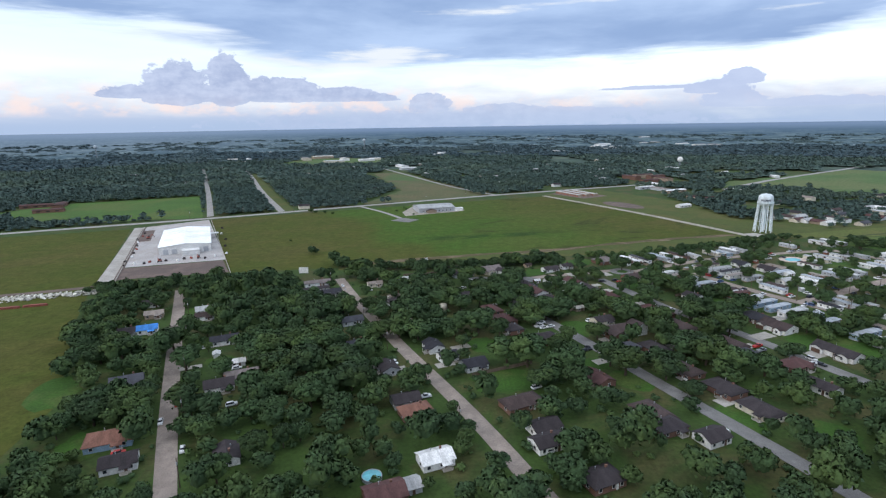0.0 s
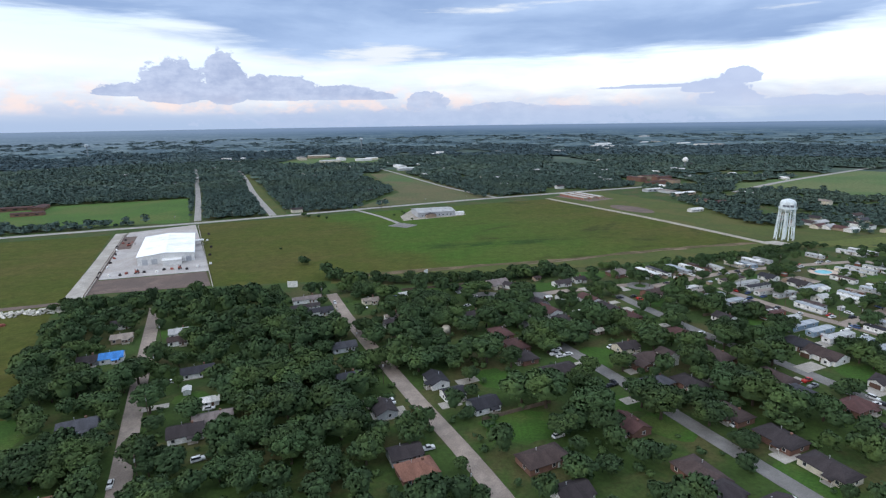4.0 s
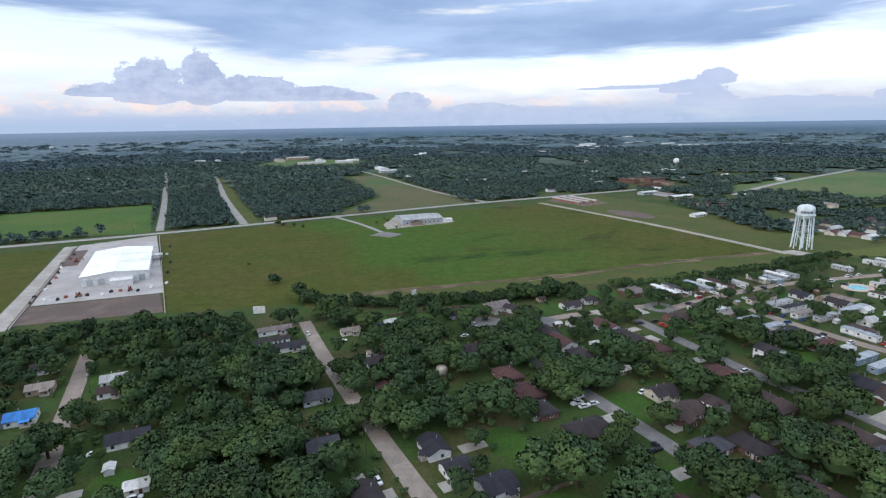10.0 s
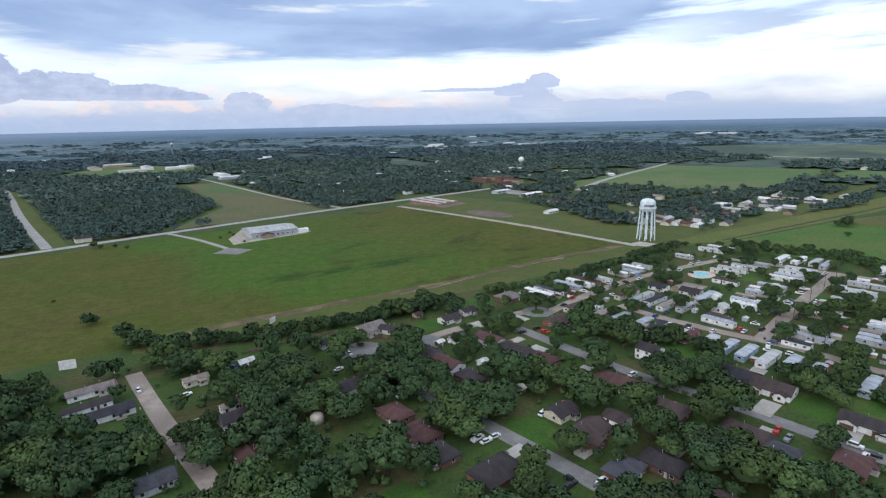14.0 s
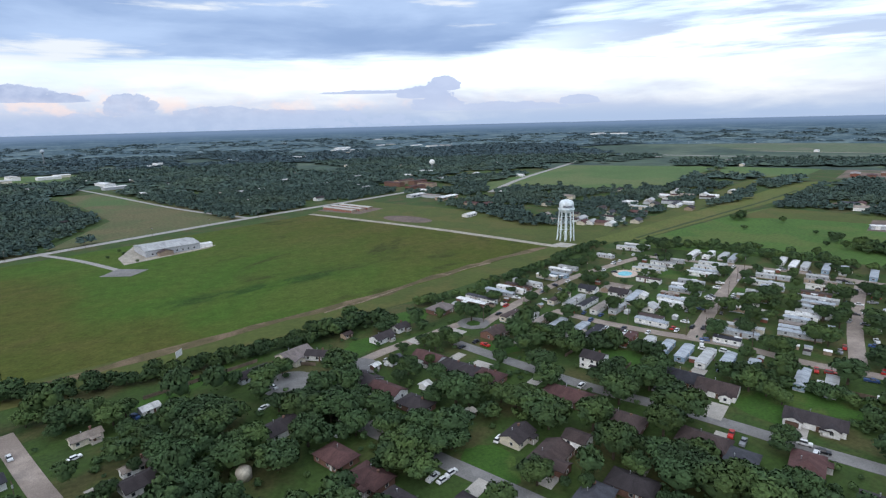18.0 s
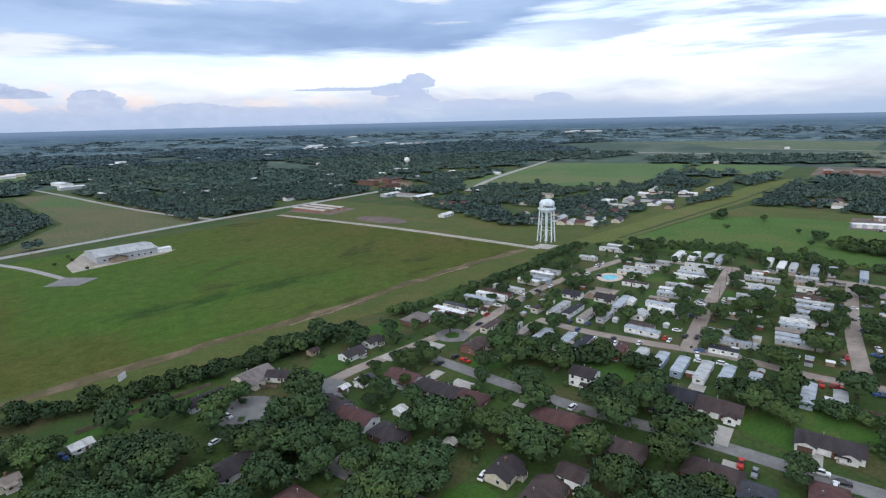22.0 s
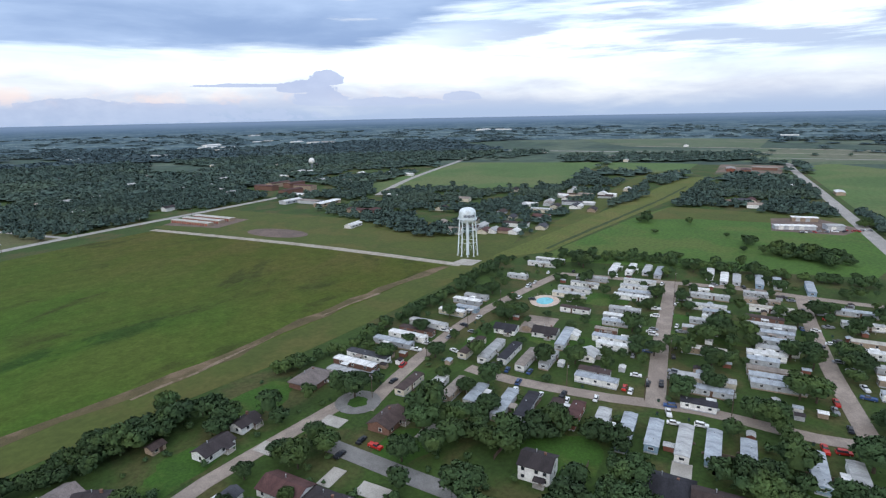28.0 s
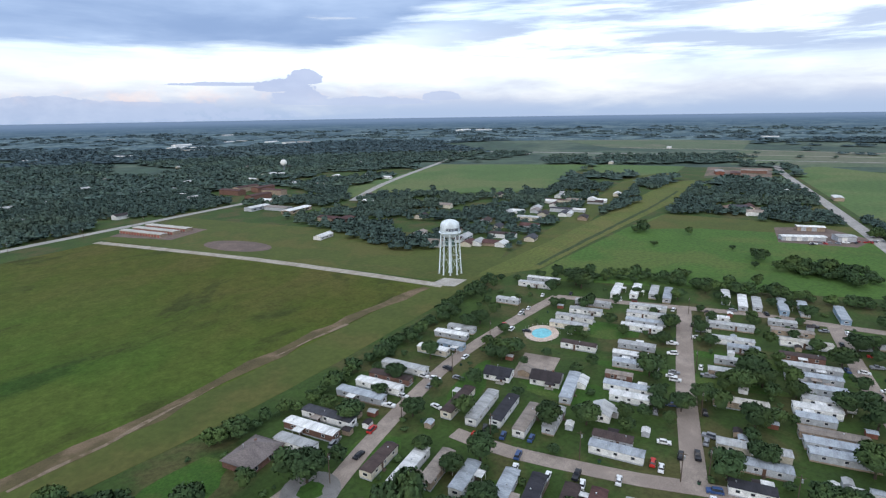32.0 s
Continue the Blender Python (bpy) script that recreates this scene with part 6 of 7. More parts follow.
def off_roads(x, y, gap):
    for pts, w in ROADS:
        lim = w / 2 + gap
        for (ax, ay), (bx, by) in zip(pts[::2], pts[2::2] or pts[1:]):
            dx, dy = bx - ax, by - ay
            t = min(max(((x - ax) * dx + (y - ay) * dy) / (dx * dx + dy * dy + 1e-9), 0), 1)
            if hypot(ax + t * dx - x, ay + t * dy - y) < lim:
                return False
    return True


def free(x, y, gap):
    return all((x - a) ** 2 + (y - b) ** 2 > (r + gap) ** 2 for a, b, r in CLEAR)


def inside(x, y, poly):
    hit = False
    for (ax, ay), (bx, by) in zip(poly, poly[1:] + poly[:1]):
        if (ay > y) != (by > y) and x < (bx - ax) * (y - ay) / (by - ay) + ax:
            hit = not hit
    return hit


# open lawns
for x, y, r in ((-160, 272, 7), (-118, 255, 7), (-108, 236, 6), (-96, 206, 7), (-170, 296, 6), (-143, 291, 6)):
    CLEAR.append((x, y, r))
    HOMESTEADS.append((x, y, r * 0.8))
for x, y, r in ((183, 253, 15), (190, 243, 12), (73, 281, 7), (20, 257, 8), (26, 219, 12), (22, 213, 9), (81, 216, 7), (110, 183, 8), (137, 176, 9), (71, 394, 9), (101, 420, 9), (113, 419, 9), (75, 379, 8), (45, 365, 7), (-2, 398, 7), (-11, 390, 7), (-25, 394, 6), (167, 320, 10)):
    CLEAR.append((x, y, r))
for x, y, r in ((62, 390, 7), (130, 356, 9), (166, 318, 8), (104, 418, 10), (-152, 318, 6), (-109, 243, 6), (-28, 289, 5), (-168, 212, 7), (-129, 173, 8), (19, 258, 6), (69, 272, 6), (70, 233, 6), (173, 351, 8), (167, 306, 7), (209, 243, 10), (-60, 405, 8), (15, 395, 7), (40, 398, 6)):
    CLEAR.append((x, y, r))
PARK = [(133, 378), (140, 420), (200, 448), (335, 506), (420, 440), (455, 320), (420, 230), (300, 200), (235, 225), (205, 285), (180, 360)]
SUBURB = [(-232, 345), (-243, 358), (-176, 368), (-135, 380), (-104, 368), (-84, 392), (-60, 398), (0, 392), (30, 396), (70, 428), (125, 436), (140, 420), (133, 378), (180, 360), (205, 285), (235, 225), (300, 200), (330, 90), (60, 40), (-100, 60), (-148, 150), (-152, 180), (-160, 204), (-212, 295)]
tree(16, 368, 1.22)
tree(25, 339, 1.43)
tree(39, 328, 1.22)
tree(50, 374, 1.02)
tree(47, 350, 1.22)
tree(50, 417, 1.02)
tree(75, 430, 0.82)
tree(85, 422, 1.02)
tree(90, 409, 0.92)
tree(83, 374, 0.82)
tree(73, 362, 0.82)
tree(51, 322, 1.02)
tree(39, 317, 0.92)
tree(59, 304, 1.43)
tree(46, 290, 1.63)
tree(49, 283, 1.43)
tree(10, 311, 1.43)
tree(-3, 317, 1.22)
tree(-12, 342, 1.63)
tree(-18, 356, 1.22)
tree(-5, 343, 1.43)
tree(-40, 371, 1.22)
tree(-36, 376, 1.12)
tree(-55, 380, 1.02)
tree(-28, 346, 0.92)
tree(-32, 332, 1.12)
tree(-20, 324, 1.22)
tree(26, 380, 0.82)
tree(128, 323, 1.22)
tree(124, 305, 1.22)
tree(141, 358, 1.02)
tree(154, 353, 1.02)
tree(146, 300, 1.33)
tree(156, 287, 1.22)
tree(147, 271, 1.22)
tree(102, 285, 1.43)
tree(115, 276, 1.43)
tree(114, 262, 1.43)
tree(119, 256, 1.43)
tree(134, 261, 1.43)
tree(121, 243, 1.43)
tree(125, 349, 0.82)
tree(190, 266, 1.02)
tree(192, 260, 1.02)
tree(191, 253, 0.92)
tree(133, 232, 1.43)
tree(139, 229, 1.43)
tree(120, 230, 1.43)
tree(109, 260, 1.22)
tree(109, 250, 1.43)
tree(120, 248, 1.22)
tree(166, 351, 1.02)
tree(212, 363, 1.02)
tree(182, 402, 1.02)
tree(236, 347, 1.02)
tree(268, 333, 1.02)
tree(289, 327, 1.22)
tree(301, 327, 1.22)
tree(257, 336, 1.02)
tree(262, 279, 1.02)
tree(294, 284, 1.02)
tree(311, 276, 1.22)
tree(341, 305, 1.22)
tree(249, 412, 1.22)
tree(358, 452, 1.43)
tree(230, 249, 1.22)
tree(245, 304, 1.02)
tree(235, 285, 1.02)
tree(137, 285, 1.43)
tree(149, 265, 1.43)
tree(193, 269, 1.02)
tree(177, 329, 1.02)
tree(52, 384, 1.43)
tree(49, 366, 1.43)
tree(69, 346, 0.61)
tree(76, 352, 0.82)
tree(85, 404, 0.92)
tree(96, 376, 0.82)
tree(98, 368, 0.82)
tree(109, 370, 0.92)
tree(79, 326, 1.02)
tree(90, 316, 1.43)
tree(81, 317, 1.43)
tree(98, 310, 1.22)
tree(88, 354, 0.61)
tree(83, 338, 0.82)
tree(241, 411, 1.02)
tree(309, 369, 1.02)
tree(235, 279, 1.02)
tree(264, 274, 1.02)
tree(374, 300, 1.22)
tree(352, 282, 1.02)
tree(303, 271, 1.22)
tree(257, 247, 1.22)
tree(122, 310, 1.22)
tree(142, 296, 1.22)
tree(156, 291, 1.22)
tree(122, 277, 1.22)
tree(69, 297, 1.43)
tree(58, 292, 1.22)
tree(58, 252, 1.43)
tree(89, 251, 1.43)
tree(106, 304, 1.22)
tree(59, 353, 1.02)
tree(48, 338, 1.22)
tree(34, 331, 1.22)
tree(18, 349, 1.22)
tree(22, 319, 1.22)
tree(5, 325, 1.43)
tree(-23, 336, 1.22)
tree(-4, 351, 1.02)
tree(73, 322, 1.22)
tree(84, 312, 1.02)
tree(167, 293, 1.22)
tree(165, 237, 0.82)
tree(127, 222, 1.43)
tree(112, 227, 1.43)
tree(105, 236, 1.43)
tree(140, 218, 1.43)
tree(164, 416, 1.12)
tree(135, 395, 1.22)
tree(194, 428, 0.92)
tree(170, 382, 0.92)
tree(181, 366, 1.02)
tree(170, 368, 0.82)
tree(224, 355, 1.43)
tree(275, 358, 1.12)
tree(251, 342, 1.02)
tree(330, 376, 1.02)
tree(324, 353, 1.02)
tree(311, 331, 1.22)
tree(298, 322, 1.22)
tree(334, 362, 0.92)
tree(263, 313, 1.02)
tree(351, 317, 1.02)
tree(298, 310, 0.82)
tree(365, 304, 1.22)
tree(297, 294, 1.02)
tree(398, 333, 1.02)
tree(229, 309, 1.02)
tree(355, 446, 1.43)
tree(367, 415, 0.82)
tree(399, 387, 1.02)
tree(377, 394, 1.22)
tree(256, 448, 1.02)
tree(266, 449, 1.02)
tree(219, 435, 0.82)
tree(-100, 224, 1.43)
tree(-86, 221, 1.43)
tree(-138, 257, 1.22)
tree(-140, 249, 1.22)
tree(-128, 274, 1.22)
tree(-92, 243, 1.63)
tree(-114, 273, 1.22)
tree(-157, 253, 1.22)
tree(-167, 258, 1.22)
tree(-77, 229, 1.43)
tree(-62, 223, 1.63)
tree(-47, 228, 1.63)
tree(-32, 231, 1.43)
tree(-28, 213, 1.43)
tree(-40, 211, 1.43)
tree(-68, 250, 1.43)
tree(-81, 250, 1.43)
tree(-56, 249, 1.22)
tree(-41, 266, 1.22)
tree(-75, 299, 1.43)
tree(-63, 304, 1.02)
tree(-94, 312, 1.43)
tree(-103, 300, 1.22)
tree(-128, 335, 1.22)
tree(-93, 333, 1.22)
tree(-70, 387, 0.82)
tree(-33, 355, 1.02)
tree(-39, 323, 1.02)
tree(-11, 354, 1.63)
tree(-18, 309, 1.22)
tree(-14, 265, 1.43)
tree(-33, 270, 1.22)
tree(38, 250, 1.43)
tree(38, 231, 1.63)
tree(29, 235, 1.43)
tree(29, 268, 1.22)
tree(18, 273, 1.43)
tree(9, 255, 1.02)
tree(38, 293, 1.22)
tree(50, 293, 1.22)
tree(65, 292, 1.22)
tree(103, 291, 1.43)
tree(100, 303, 1.22)
tree(113, 290, 1.22)
tree(54, 245, 1.22)
tree(76, 230, 1.22)
tree(80, 221, 1.43)
tree(53, 219, 1.43)
tree(56, 210, 1.43)
tree(40, 211, 1.43)
tree(114, 239, 1.22)
tree(121, 235, 1.43)
tree(140, 289, 1.22)

for x, y, q in ((-38, 297, 1.2), (-31, 281, 1.15), (-34, 268, 1.1), (-24, 268, 1.2), (-46, 312, 1.0), (36, 350, 1.1), (44, 330, 1.1), (38, 338, 1.0), (50, 312, 1.1), (64, 300, 1.1), (79, 262, 1.2), (84, 236, 1.1), (96, 216, 1.2), (100, 200, 1.2)):
    tree(x, y, q)
for x, y, q in ((-166, 242, 1.15), (-138, 233, 1.15), (-123, 202, 1.15), (-100, 201, 1.15), (-130, 196, 1.15), (-104, 195, 1.15), (-147, 211, 1.15), (-114, 192, 1.15), (-120, 232, 1.15), (-142, 250, 1.15), (-183, 256, 1.15), (-166, 256, 1.15), (-120, 214, 1.15), (-119, 254, 1.15), (-58, 200, 1.15), (-42, 191, 1.15), (-29, 196, 1.15), (-54, 212, 1.15), (-70, 209, 1.15), (-40, 222, 1.15), (-98, 334, 1.15), (-82, 313, 1.15), (-92, 308, 1.15), (-71, 297, 1.15), (-81, 295, 1.15), (-62, 285, 1.15), (-61, 309, 1.15)):
    if off_roads(x, y, 1.5):
        tree(x, y, q)
near, rest, STEP = [], [], 8.0
for i in range(-54, 62):
    for j in range(-54, 54):
        p = EV * (i * STEP + NR.uniform(-3, 3)) + EU * (j * STEP + NR.uniform(-3, 3)) + Vector((60, 280))
        x, y = p
        q = NR.random()
        if inside(x, y, SUBURB):
            west = x * EV.x + (y - 280) * EV.y < 5
            dens = 0.72 if west else (0.52 if y < 240 else 0.27)
            if q < dens and free(x, y, 1.2) and off_roads(x, y, 2.0):
                size = NR.uniform(0.75, 1.15) if NR.random() < 0.6 else NR.uniform(1.1, 1.5)
                (near if y < 345 and NR.random() < 0.30 and len(near) < 80 else rest).append((x, y, room(x, y, size)))
        elif inside(x, y, PARK):
            if q < 0.30 and free(x, y, 0.6) and off_roads(x, y, 0.8):
                rest.append((x, y, NR.uniform(0.5, 0.95)))
for x, y, q in near:
    tree(x, y, q * 0.8)
gathered("trees_among_houses", rest, [crown(h, s, 12, 560, ICO1, 0.44) for h, s in ((9, 4.6), (8, 4.9), (11, 5.0), (7, 3.8))], "dense leafy green trees between the houses")

# shrubs and scrub round the yards
scrub = []
for k in range(1900):
    x, y = NR.uniform(-230, 440), NR.uniform(120, 480)
    if (inside(x, y, SUBURB) or (inside(x, y, PARK) and NR.random() < 0.35)) and off_roads(x, y, 0.8) and all((x - a) ** 2 + (y - b) ** 2 > (r * 0.8) ** 2 for a, b, r in CLEAR):
        scrub.append((x, y, NR.uniform(0.45, 1.0)))
gathered("scrub", scrub, [crown(h, s, 4, 90, ICO1, 0.3) for h, s in ((3.0, 2.4), (3.6, 2.2), (2.2, 2.8))], "low green shrubs and scrub between the yards", category="shrubs")


def row_of(points, step, across, lo, hi):
    spots = []
    for (ax, ay), (bx, by) in zip(points, points[1:]):
        d = hypot(bx - ax, by - ay)
        for k in range(int(d / step)):
            t = k * step / d
            spots.append((ax + (bx - ax) * t + NR.uniform(-across, across), ay + (by - ay) * t + NR.uniform(-across, across), NR.uniform(lo, hi)))
    return spots


gathered("hedgerow", row_of([(-86, 419), (-58, 411), (-12, 408), (28, 411), (58, 420), (80, 432)], 1.3, 4.5, 0.8, 1.35), BUSH, "dense bushy hedgerow along the pasture edge")
gathered("park_hedgerow", row_of([(118, 436), (134, 435), (152, 436), (183, 445), (233, 461), (297, 488), (335, 503)], 2.6, 3.0, 0.45, 1.25), BUSH, "row of bushes and small trees behind the trailers")
gathered("back_hedge", row_of([(201, 275), (207, 259), (212, 244), (216, 232), (217, 223)], 1.5, 2.6, 0.55, 1.15), BUSH, "ragged hedge of bushes behind the trailers")
gathered("back_trees", row_of([(145, 348), (156, 335), (176, 327), (185, 311), (185, 300)], 3.0, 4.0, 0.9, 1.7), BUSH, "belt of leafy trees behind the trailers")
gathered("yard_edge_trees", row_of([(-244, 360), (-214, 368), (-177, 373), (-150, 378), (-130, 384), (-104, 374)], 2.0, 4.0, 0.9, 1.5), BUSH, "belt of trees below the warehouse yard")
gathered("park_back_trees", row_of([(372, 470), (400, 425), (425, 350), (445, 290), (440, 230)], 3.0, 4.0, 0.8, 1.4), BUSH, "trees behind the trailer park")
lone = [(-116, 463, 1.5), (-113, 465, 1.2), (-150, 520, 0.5), (-152, 690, 0.8), (-172, 700, 1.2), (-165, 694, 1.1), (-140, 680, 0.7), (-88, 426, 2.0), (-80, 420, 2.0), (-84, 417, 1.6), (-60, 696, 0.7), (-48, 702, 0.7), (-52, 716, 0.6), (-36, 664, 0.5), (536, 500, 1.7), (541, 506, 1.6), (531, 506, 1.4), (554, 467, 1.2), (494, 469, 1.1), (523, 418, 1.0), (512, 393, 1.5), (508, 397, 1.2), (481, 387, 1.1), (556, 513, 1.4), (549, 509, 1.6), (561, 517, 1.3), (501, 391, 1.7), (488, 354, 1.5), (485, 366, 1.6)]
gathered("field_trees", lone + [(496 + NR.normal(0, 8), 348 + NR.normal(0, 13), NR.uniform(1.0, 1.8)) for k in range(46)] + [(655 + NR.normal(0, 5), 350 + NR.normal(0, 8), 1.3) for k in range(10)], BUSH, "single bushy trees in the pastures")

# ---- woods of the distance ----
OPEN = [
    [(-500, 1560), (-180, 1570), (-170, 1830), (-470, 1930)],
    [(-150, 1290), (-50, 1290), (-50, 1480), (-150, 1480)],
    [(330, 940), (452, 930), (456, 1095), (340, 1095)],
    [(305, 830), (385, 800), (395, 880), (340, 920)],
    [(-640, 700), (-570, 690), (-483, 640), (-302, 672), (-398, 892), (-560, 830)],
    [(-125, 760), (60, 845), (-92, 1310), (-190, 1275), (-80, 930)],
    [(150, 842), (235, 890), (275, 720), (335, 600), (400, 560), (350, 478), (-300, 380), (-400, 560)],
    [(325, 505), (477, 560), (754, 597), (953, 660), (990, 640), (860, 600), (640, 532), (664, 451), (690, 372), (560, 300), (470, 300)],
    [(582, 835), (698, 738), (877, 830), (1094, 917), (886, 1177), (520, 985), (465, 900)],
    [(961, 830), (963, 684), (1171, 753), (1094, 917)],
    [(999, 643), (1041, 553), (1235, 614), (1183, 713)],
    [(700, 520), (706, 452), (758, 466), (754, 510)],
    [(1230, 575), (1330, 560), (1120, 250), (700, 250), (560, 260), (684, 340), (920, 444)],
    [(1204, 1100), (1560, 760), (2300, 1000), (2050, 1720), (1400, 1800)],
    [(-1400, 150), (-240, 150), (-240, 420), (-352, 610), (-1000, 350)],
]
HOMES = [(100, 380), (330, 510), (385, 500), (470, 330), (480, 200), (100, 100)]
FOREST = [
    [(275, 720), (320, 610), (367, 560), (432, 554), (565, 598), (849, 635), (953, 662), (963, 684), (950, 800), (852, 806), (698, 732), (582, 828), (470, 905), (262, 915)],
    [(560, 528), (626, 530), (664, 453), (700, 376), (760, 392), (912, 470), (1045, 548), (1010, 610), (928, 607), (871, 604)],
    [(1034, 992), (1258, 713), (1670, 845), (1593, 1199), (1501, 1335)],
    [(969, 1151), (1227, 1204), (1682, 1559), (1457, 1473)],
    [(1180, 560), (1240, 545), (1300, 600), (1250, 690)],
]


def wooded(x, y):
    s = (x - 60) * EV.x + (y - 500) * EV.y
    d = -((x + 119) * EU.x + (y - 750) * EU.y)  # beyond the highway
    if d < 6 and not (x > 330 and y > 300):
        return False
    if inside(x, y, HOMES) or any(inside(x, y, p) for p in OPEN):
        return False
    if any(inside(x, y, p) for p in FOREST):
        return noise.noise(Vector((x * 0.016, y * 0.016, 7.0))) > (-0.16 if x < 960 and x * 0.16 + 520 < y else -0.25)
    if s > 620 and hypot(x, y) < 2250 and y < 985 + (x - 520) * 0.53:
        return noise.noise(Vector((x * 0.02, y * 0.006, 3.0))) > 0.42
    n = noise.noise(Vector((x * 0.004, y * 0.004, 2.0))) + 0.5 * noise.noise(Vector((x * 0.012, y * 0.012, 5.0)))
    thr = -0.05 if hypot(x, y) > 2400 else (-0.75 if s < 200 else -0.42)
    return n > thr


def woods(lo, hi, step, scale, name, material="leaf_far_hazed"):
    spots = []
    for i in range(int(2 * hi / step)):
        for j in range(int(2 * hi / step)):
            x = -hi + i * step + NR.uniform(-0.4, 0.4) * step
            y = -hi * 0.2 + j * step + NR.uniform(-0.4, 0.4) * step
            d = hypot(x, y - 150)
            if not lo <= d < hi:
                continue
            a = math.degrees(atan2(x, y - 100))
            if not -46 < a < 88:
                continue
            if wooded(x, y) and off_roads(x, y, 3) and (d > 1400 or free(x, y, 1)):
                spots.append((x, y, scale * NR.uniform(0.7, 1.25)))
    gathered(name, spots, FAR if scale < 1.2 else MID, "distant green woods, leaf colour blued for haze", material, "woods", 1 / max(scale, 1))


plain_building(-597, 791, 21, 40, 14, 4, 'rust', 'brick')
plain_building(-544, 741, 22, 36, 12, 4, 'rust', 'brick')
plain_building(-568, 798, 113, 36, 14, 4, 'rust', 'brick')
plain_building(-1039, 1496, 24, 22, 14, 4, 'white', 'white')
plain_building(-935, 1417, 25, 24, 12, 4, 'white', 'white')
plain_building(-859, 1333, 111, 14, 9, 4, 'grey', 'white')
plain_building(-878, 1524, 22, 14, 9, 4, 'grey', 'white')
plain_building(-939, 1588, 23, 12, 9, 4, 'white', 'white')
plain_building(-829, 1610, 114, 18, 10, 4, 'white', 'white')
plain_building(-861, 1767, 25, 14, 9, 4, 'grey', 'cream')
plain_building(-857, 1814, 21, 14, 9, 4, 'white', 'white')
plain_building(-796, 1780, 112, 18, 10, 5, 'grey', 'cream')
plain_building(-693, 1812, 23, 30, 16, 8, 'cream', 'white')
plain_building(-617, 1680, 24, 28, 14, 7, 'tan', 'cream')
plain_building(-645, 1829, 115, 22, 14, 8, 'white', 'white')
plain_building(-553, 1714, 21, 24, 12, 4, 'grey', 'white')
plain_building(-725, 2280, 22, 30, 14, 5, 'cream', 'white')
plain_building(-451, 1820, 113, 60, 25, 7, 'tan', 'cream')
plain_building(-412, 1895, 24, 70, 30, 8, 'cream', 'tan')
plain_building(-331, 1674, 25, 60, 26, 6, 'grey', 'cream')
plain_building(-314, 1768, 111, 50, 22, 8, 'cream', 'white')
plain_building(-238, 1728, 22, 48, 22, 6, 'white', 'white')
plain_building(-218, 1775, 23, 36, 18, 6, 'white', 'cream')
plain_building(-106, 1450, 114, 52, 20, 5, 'white', 'white')
plain_building(-86, 1363, 25, 40, 16, 5, 'white', 'grey')
plain_building(-33, 1936, 21, 30, 14, 7, 'white', 'white')
plain_building(-4, 1994, 112, 28, 14, 9, 'white', 'white')
plain_building(-61, 1881, 23, 18, 10, 5, 'grey', 'white')
plain_building(212, 2082, 24, 18, 10, 5, 'white', 'white')
plain_building(433, 2063, 115, 40, 14, 5, 'grey', 'white')
plain_building(472, 2053, 21, 40, 14, 5, 'white', 'grey')
plain_building(665, 2323, 22, 70, 26, 7, 'white', 'white')
plain_building(649, 2159, 113, 60, 26, 6, 'tan', 'cream')
plain_building(729, 2304, 24, 50, 20, 7, 'grey', 'white')
plain_building(945, 2572, 25, 40, 18, 6, 'white', 'white')
plain_building(1009, 2602, 111, 50, 18, 6, 'grey', 'cream')
plain_building(1063, 2427, 22, 60, 20, 6, 'white', 'white')
plain_building(1088, 2323, 23, 60, 20, 6, 'cream', 'white')
plain_building(1147, 2302, 114, 60, 20, 6, 'tan', 'grey')
plain_building(515, 1252, 25, 30, 12, 5, 'white', 'white')
plain_building(527, 1236, 21, 22, 12, 5, 'white', 'grey')
plain_building(366, 1049, 112, 38, 14, 7, 'rust', 'brick')
plain_building(397, 1075, 23, 40, 14, 7, 'rust', 'tan')
plain_building(414, 1052, 24, 36, 14, 7, 'rust', 'brick')
plain_building(410, 1005, 115, 34, 14, 7, 'rust', 'tan')
plain_building(373, 975, 21, 36, 14, 7, 'rust', 'brick')
plain_building(336, 895, 22, 30, 12, 4, 'white', 'grey')
plain_building(353, 872, 113, 34, 12, 4, 'tan', 'grey')
plain_building(363, 845, 24, 40, 12, 4, 'white', 'tan')
plain_building(313, 696, 25, 20, 8, 4, 'white', 'white')
plain_building(361, 766, 111, 24, 12, 4, 'rust', 'tan')
plain_building(368, 750, 22, 24, 12, 4, 'rust', 'brick')
plain_building(591, 1136, 23, 16, 9, 4, 'white', 'white')
plain_building(639, 1042, 114, 16, 9, 4, 'white', 'white')
plain_building(641, 1106, 25, 14, 9, 4, 'grey', 'white')
plain_building(491, 884, 21, 14, 9, 4, 'brown', 'cream')
plain_building(389, 600, 112, 14, 9, 4, 'brown', 'white')
plain_building(387, 581, 23, 14, 9, 4, 'rust', 'cream')
plain_building(395, 577, 24, 14, 9, 4, 'grey', 'white')
plain_building(401, 567, 115, 14, 9, 4, 'rust', 'tan')
plain_building(405, 559, 21, 12, 8, 4, 'white', 'white')
plain_building(522, 655, 22, 14, 9, 4, 'grey', 'white')
plain_building(533, 650, 113, 14, 9, 4, 'white', 'white')
plain_building(566, 650, 24, 16, 10, 4, 'grey', 'white')
plain_building(542, 621, 25, 16, 10, 4, 'dark', 'cream')
plain_building(615, 667, 111, 14, 9, 4, 'white', 'white')
plain_building(661, 688, 22, 14, 9, 4, 'grey', 'white')
plain_building(561, 601, 23, 16, 6, 4, 'white', 'white')
plain_building(586, 607, 114, 16, 6, 4, 'white', 'grey')
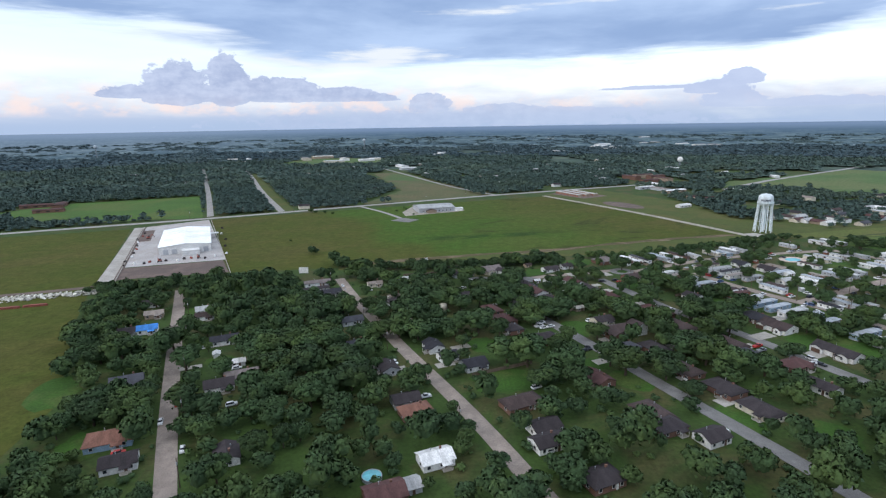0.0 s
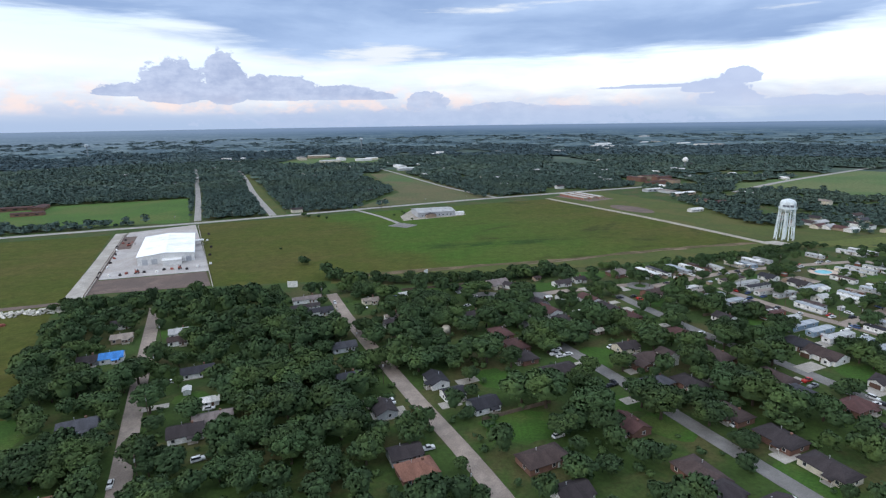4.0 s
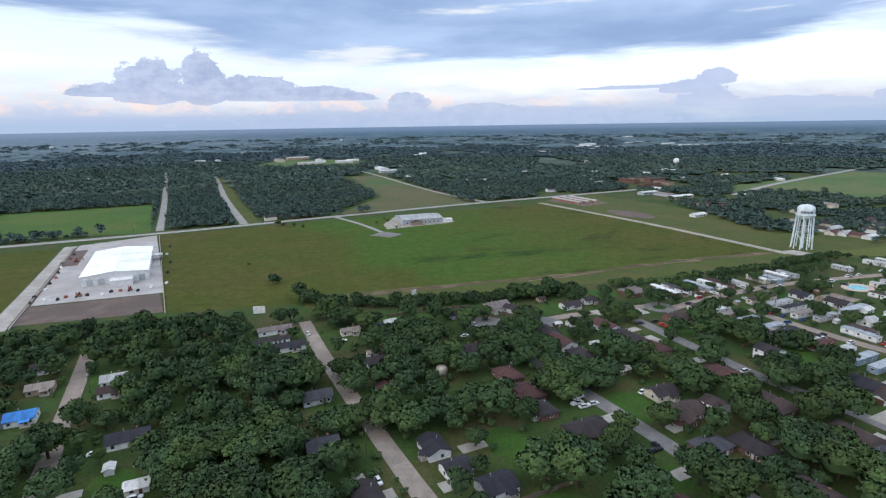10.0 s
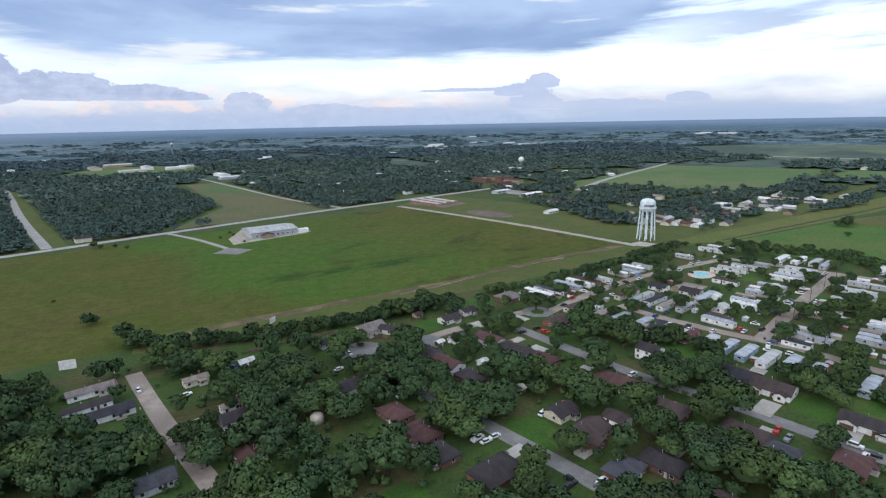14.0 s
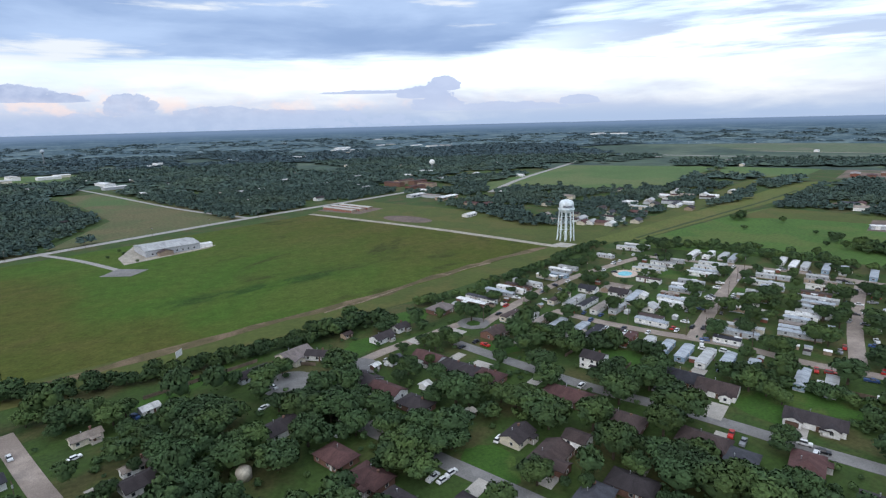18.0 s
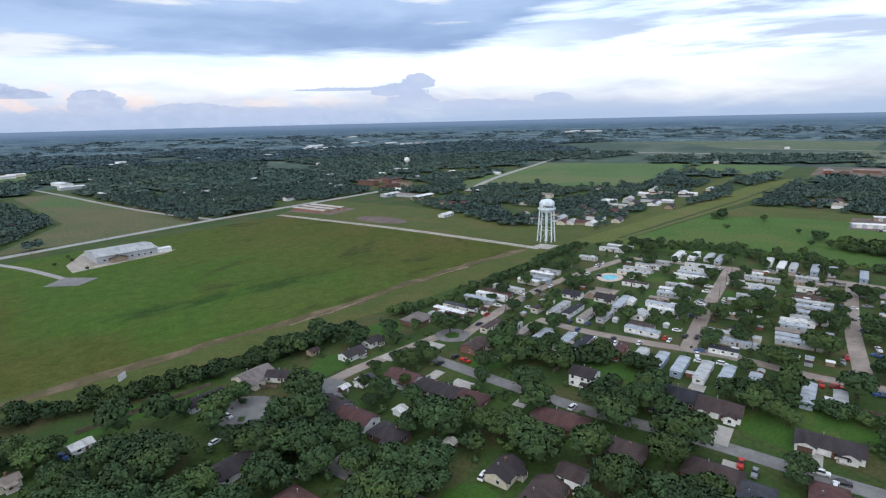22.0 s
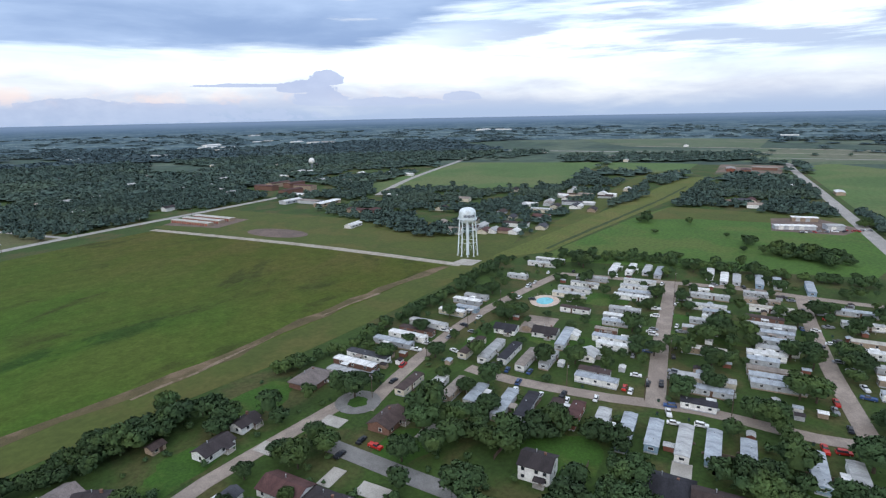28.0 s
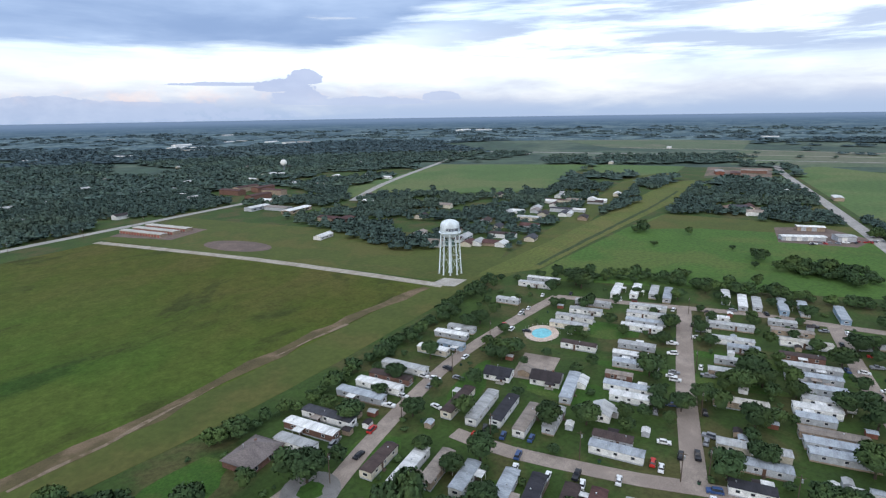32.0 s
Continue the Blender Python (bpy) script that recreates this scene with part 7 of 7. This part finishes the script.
plain_building(553, 578, 25, 16, 9, 4, 'dark', 'tan')
plain_building(649, 630, 21, 12, 9, 7, 'white', 'white')
plain_building(661, 625, 112, 14, 9, 4, 'white', 'white')
plain_building(727, 642, 23, 18, 8, 4, 'white', 'white')
plain_building(439, 555, 24, 14, 9, 4, 'slate', 'cream')
plain_building(414, 627, 115, 14, 9, 4, 'dark', 'cream')
plain_building(440, 708, 21, 16, 9, 4, 'dark', 'cream')
plain_building(2228, 2489, 22, 120, 40, 9, 'white', 'white')
plain_building(2320, 2421, 113, 90, 30, 8, 'grey', 'white')
plain_building(1142, 3106, 24, 60, 24, 7, 'white', 'grey')
plain_building(630, 3182, 111, 40, 18, 5, 'grey', 'white')
plain_building(728, 2482, 22, 70, 28, 7, 'white', 'white')
plain_building(662, 2149, 23, 56, 22, 6, 'white', 'cream')
plain_building(505, 2105, 114, 34, 14, 5, 'white', 'grey')
plain_building(234, 2107, 112, 20, 12, 5, 'white', 'white')
plain_building(-1, 2016, 23, 26, 14, 9, 'white', 'white')
plain_building(10, 1912, 24, 24, 12, 6, 'cream', 'white')
plain_building(1248, 1226, 115, 16, 9, 4, 'white', 'white')
plain_building(1514, 788, 21, 26, 12, 5, 'white', 'white')
plain_building(1679, 1034, 22, 26, 12, 5, 'white', 'white')
plain_building(2392, 989, 113, 60, 20, 6, 'white', 'white')
plain_building(1064, 618, 24, 30, 14, 5, 'rust', 'brick')
plain_building(1079, 650, 25, 40, 14, 5, 'tan', 'rust')
plain_building(1124, 609, 111, 40, 14, 5, 'tan', 'brick')
plain_building(870, 427, 22, 24, 10, 4, 'white', 'tan')
plain_building(895, 489, 23, 14, 9, 4, 'white', 'white')
for k, (x, y) in enumerate(((724, 640), (648, 624), (559, 606), (622, 665), (552, 640), (685, 693), (900, 690), (575, 622), (600, 650), (640, 650), (400, 600), (430, 580), (455, 610), (480, 590), (380, 640), (510, 615), (470, 640), (725, 488), (735, 480))):
    plain_building(x, y, 23 + 90 * (k % 2), 15 + k % 4 * 3, 9, 4, ('grey', 'brown', 'slate', 'rust', 'tan')[k % 5], ('cream', 'grey', 'white')[k % 3])


def far_house(x, y, k):
    r = root("far_house", x, y, GRID + 90 * (k % 2), ("white", "pale grey", "cream")[k % 3] + " house half hidden among distant trees", "house", "distant houses", height(x, y))
    L = 13 + k % 5
    part("wall", gable_wall(Shape(), 0, 0, L, 9, 4.2), ("wall_white", "wall_grey", "wall_cream")[k % 3], r)
    part("roof", gable_roof(Shape(), 0, 0, L, 9, 4.2), ("roof_grey", "roof_white", "roof_dark", "roof_tan")[k % 4], r)
    CLEAR.append((x, y, 7.5))


for k in range(130):
    a, d = NR.uniform(-40, 78), 560 + 1000 * NR.random() ** 0.8
    x, y = d * sin(radians(a)) * 0.95, 150 + d * cos(radians(a))
    if wooded(x, y) and off_roads(x, y, 8) and free(x, y, 6):
        far_house(x, y, k)

# belts beyond 1700 m take the bluest leaves, haze put into the colour
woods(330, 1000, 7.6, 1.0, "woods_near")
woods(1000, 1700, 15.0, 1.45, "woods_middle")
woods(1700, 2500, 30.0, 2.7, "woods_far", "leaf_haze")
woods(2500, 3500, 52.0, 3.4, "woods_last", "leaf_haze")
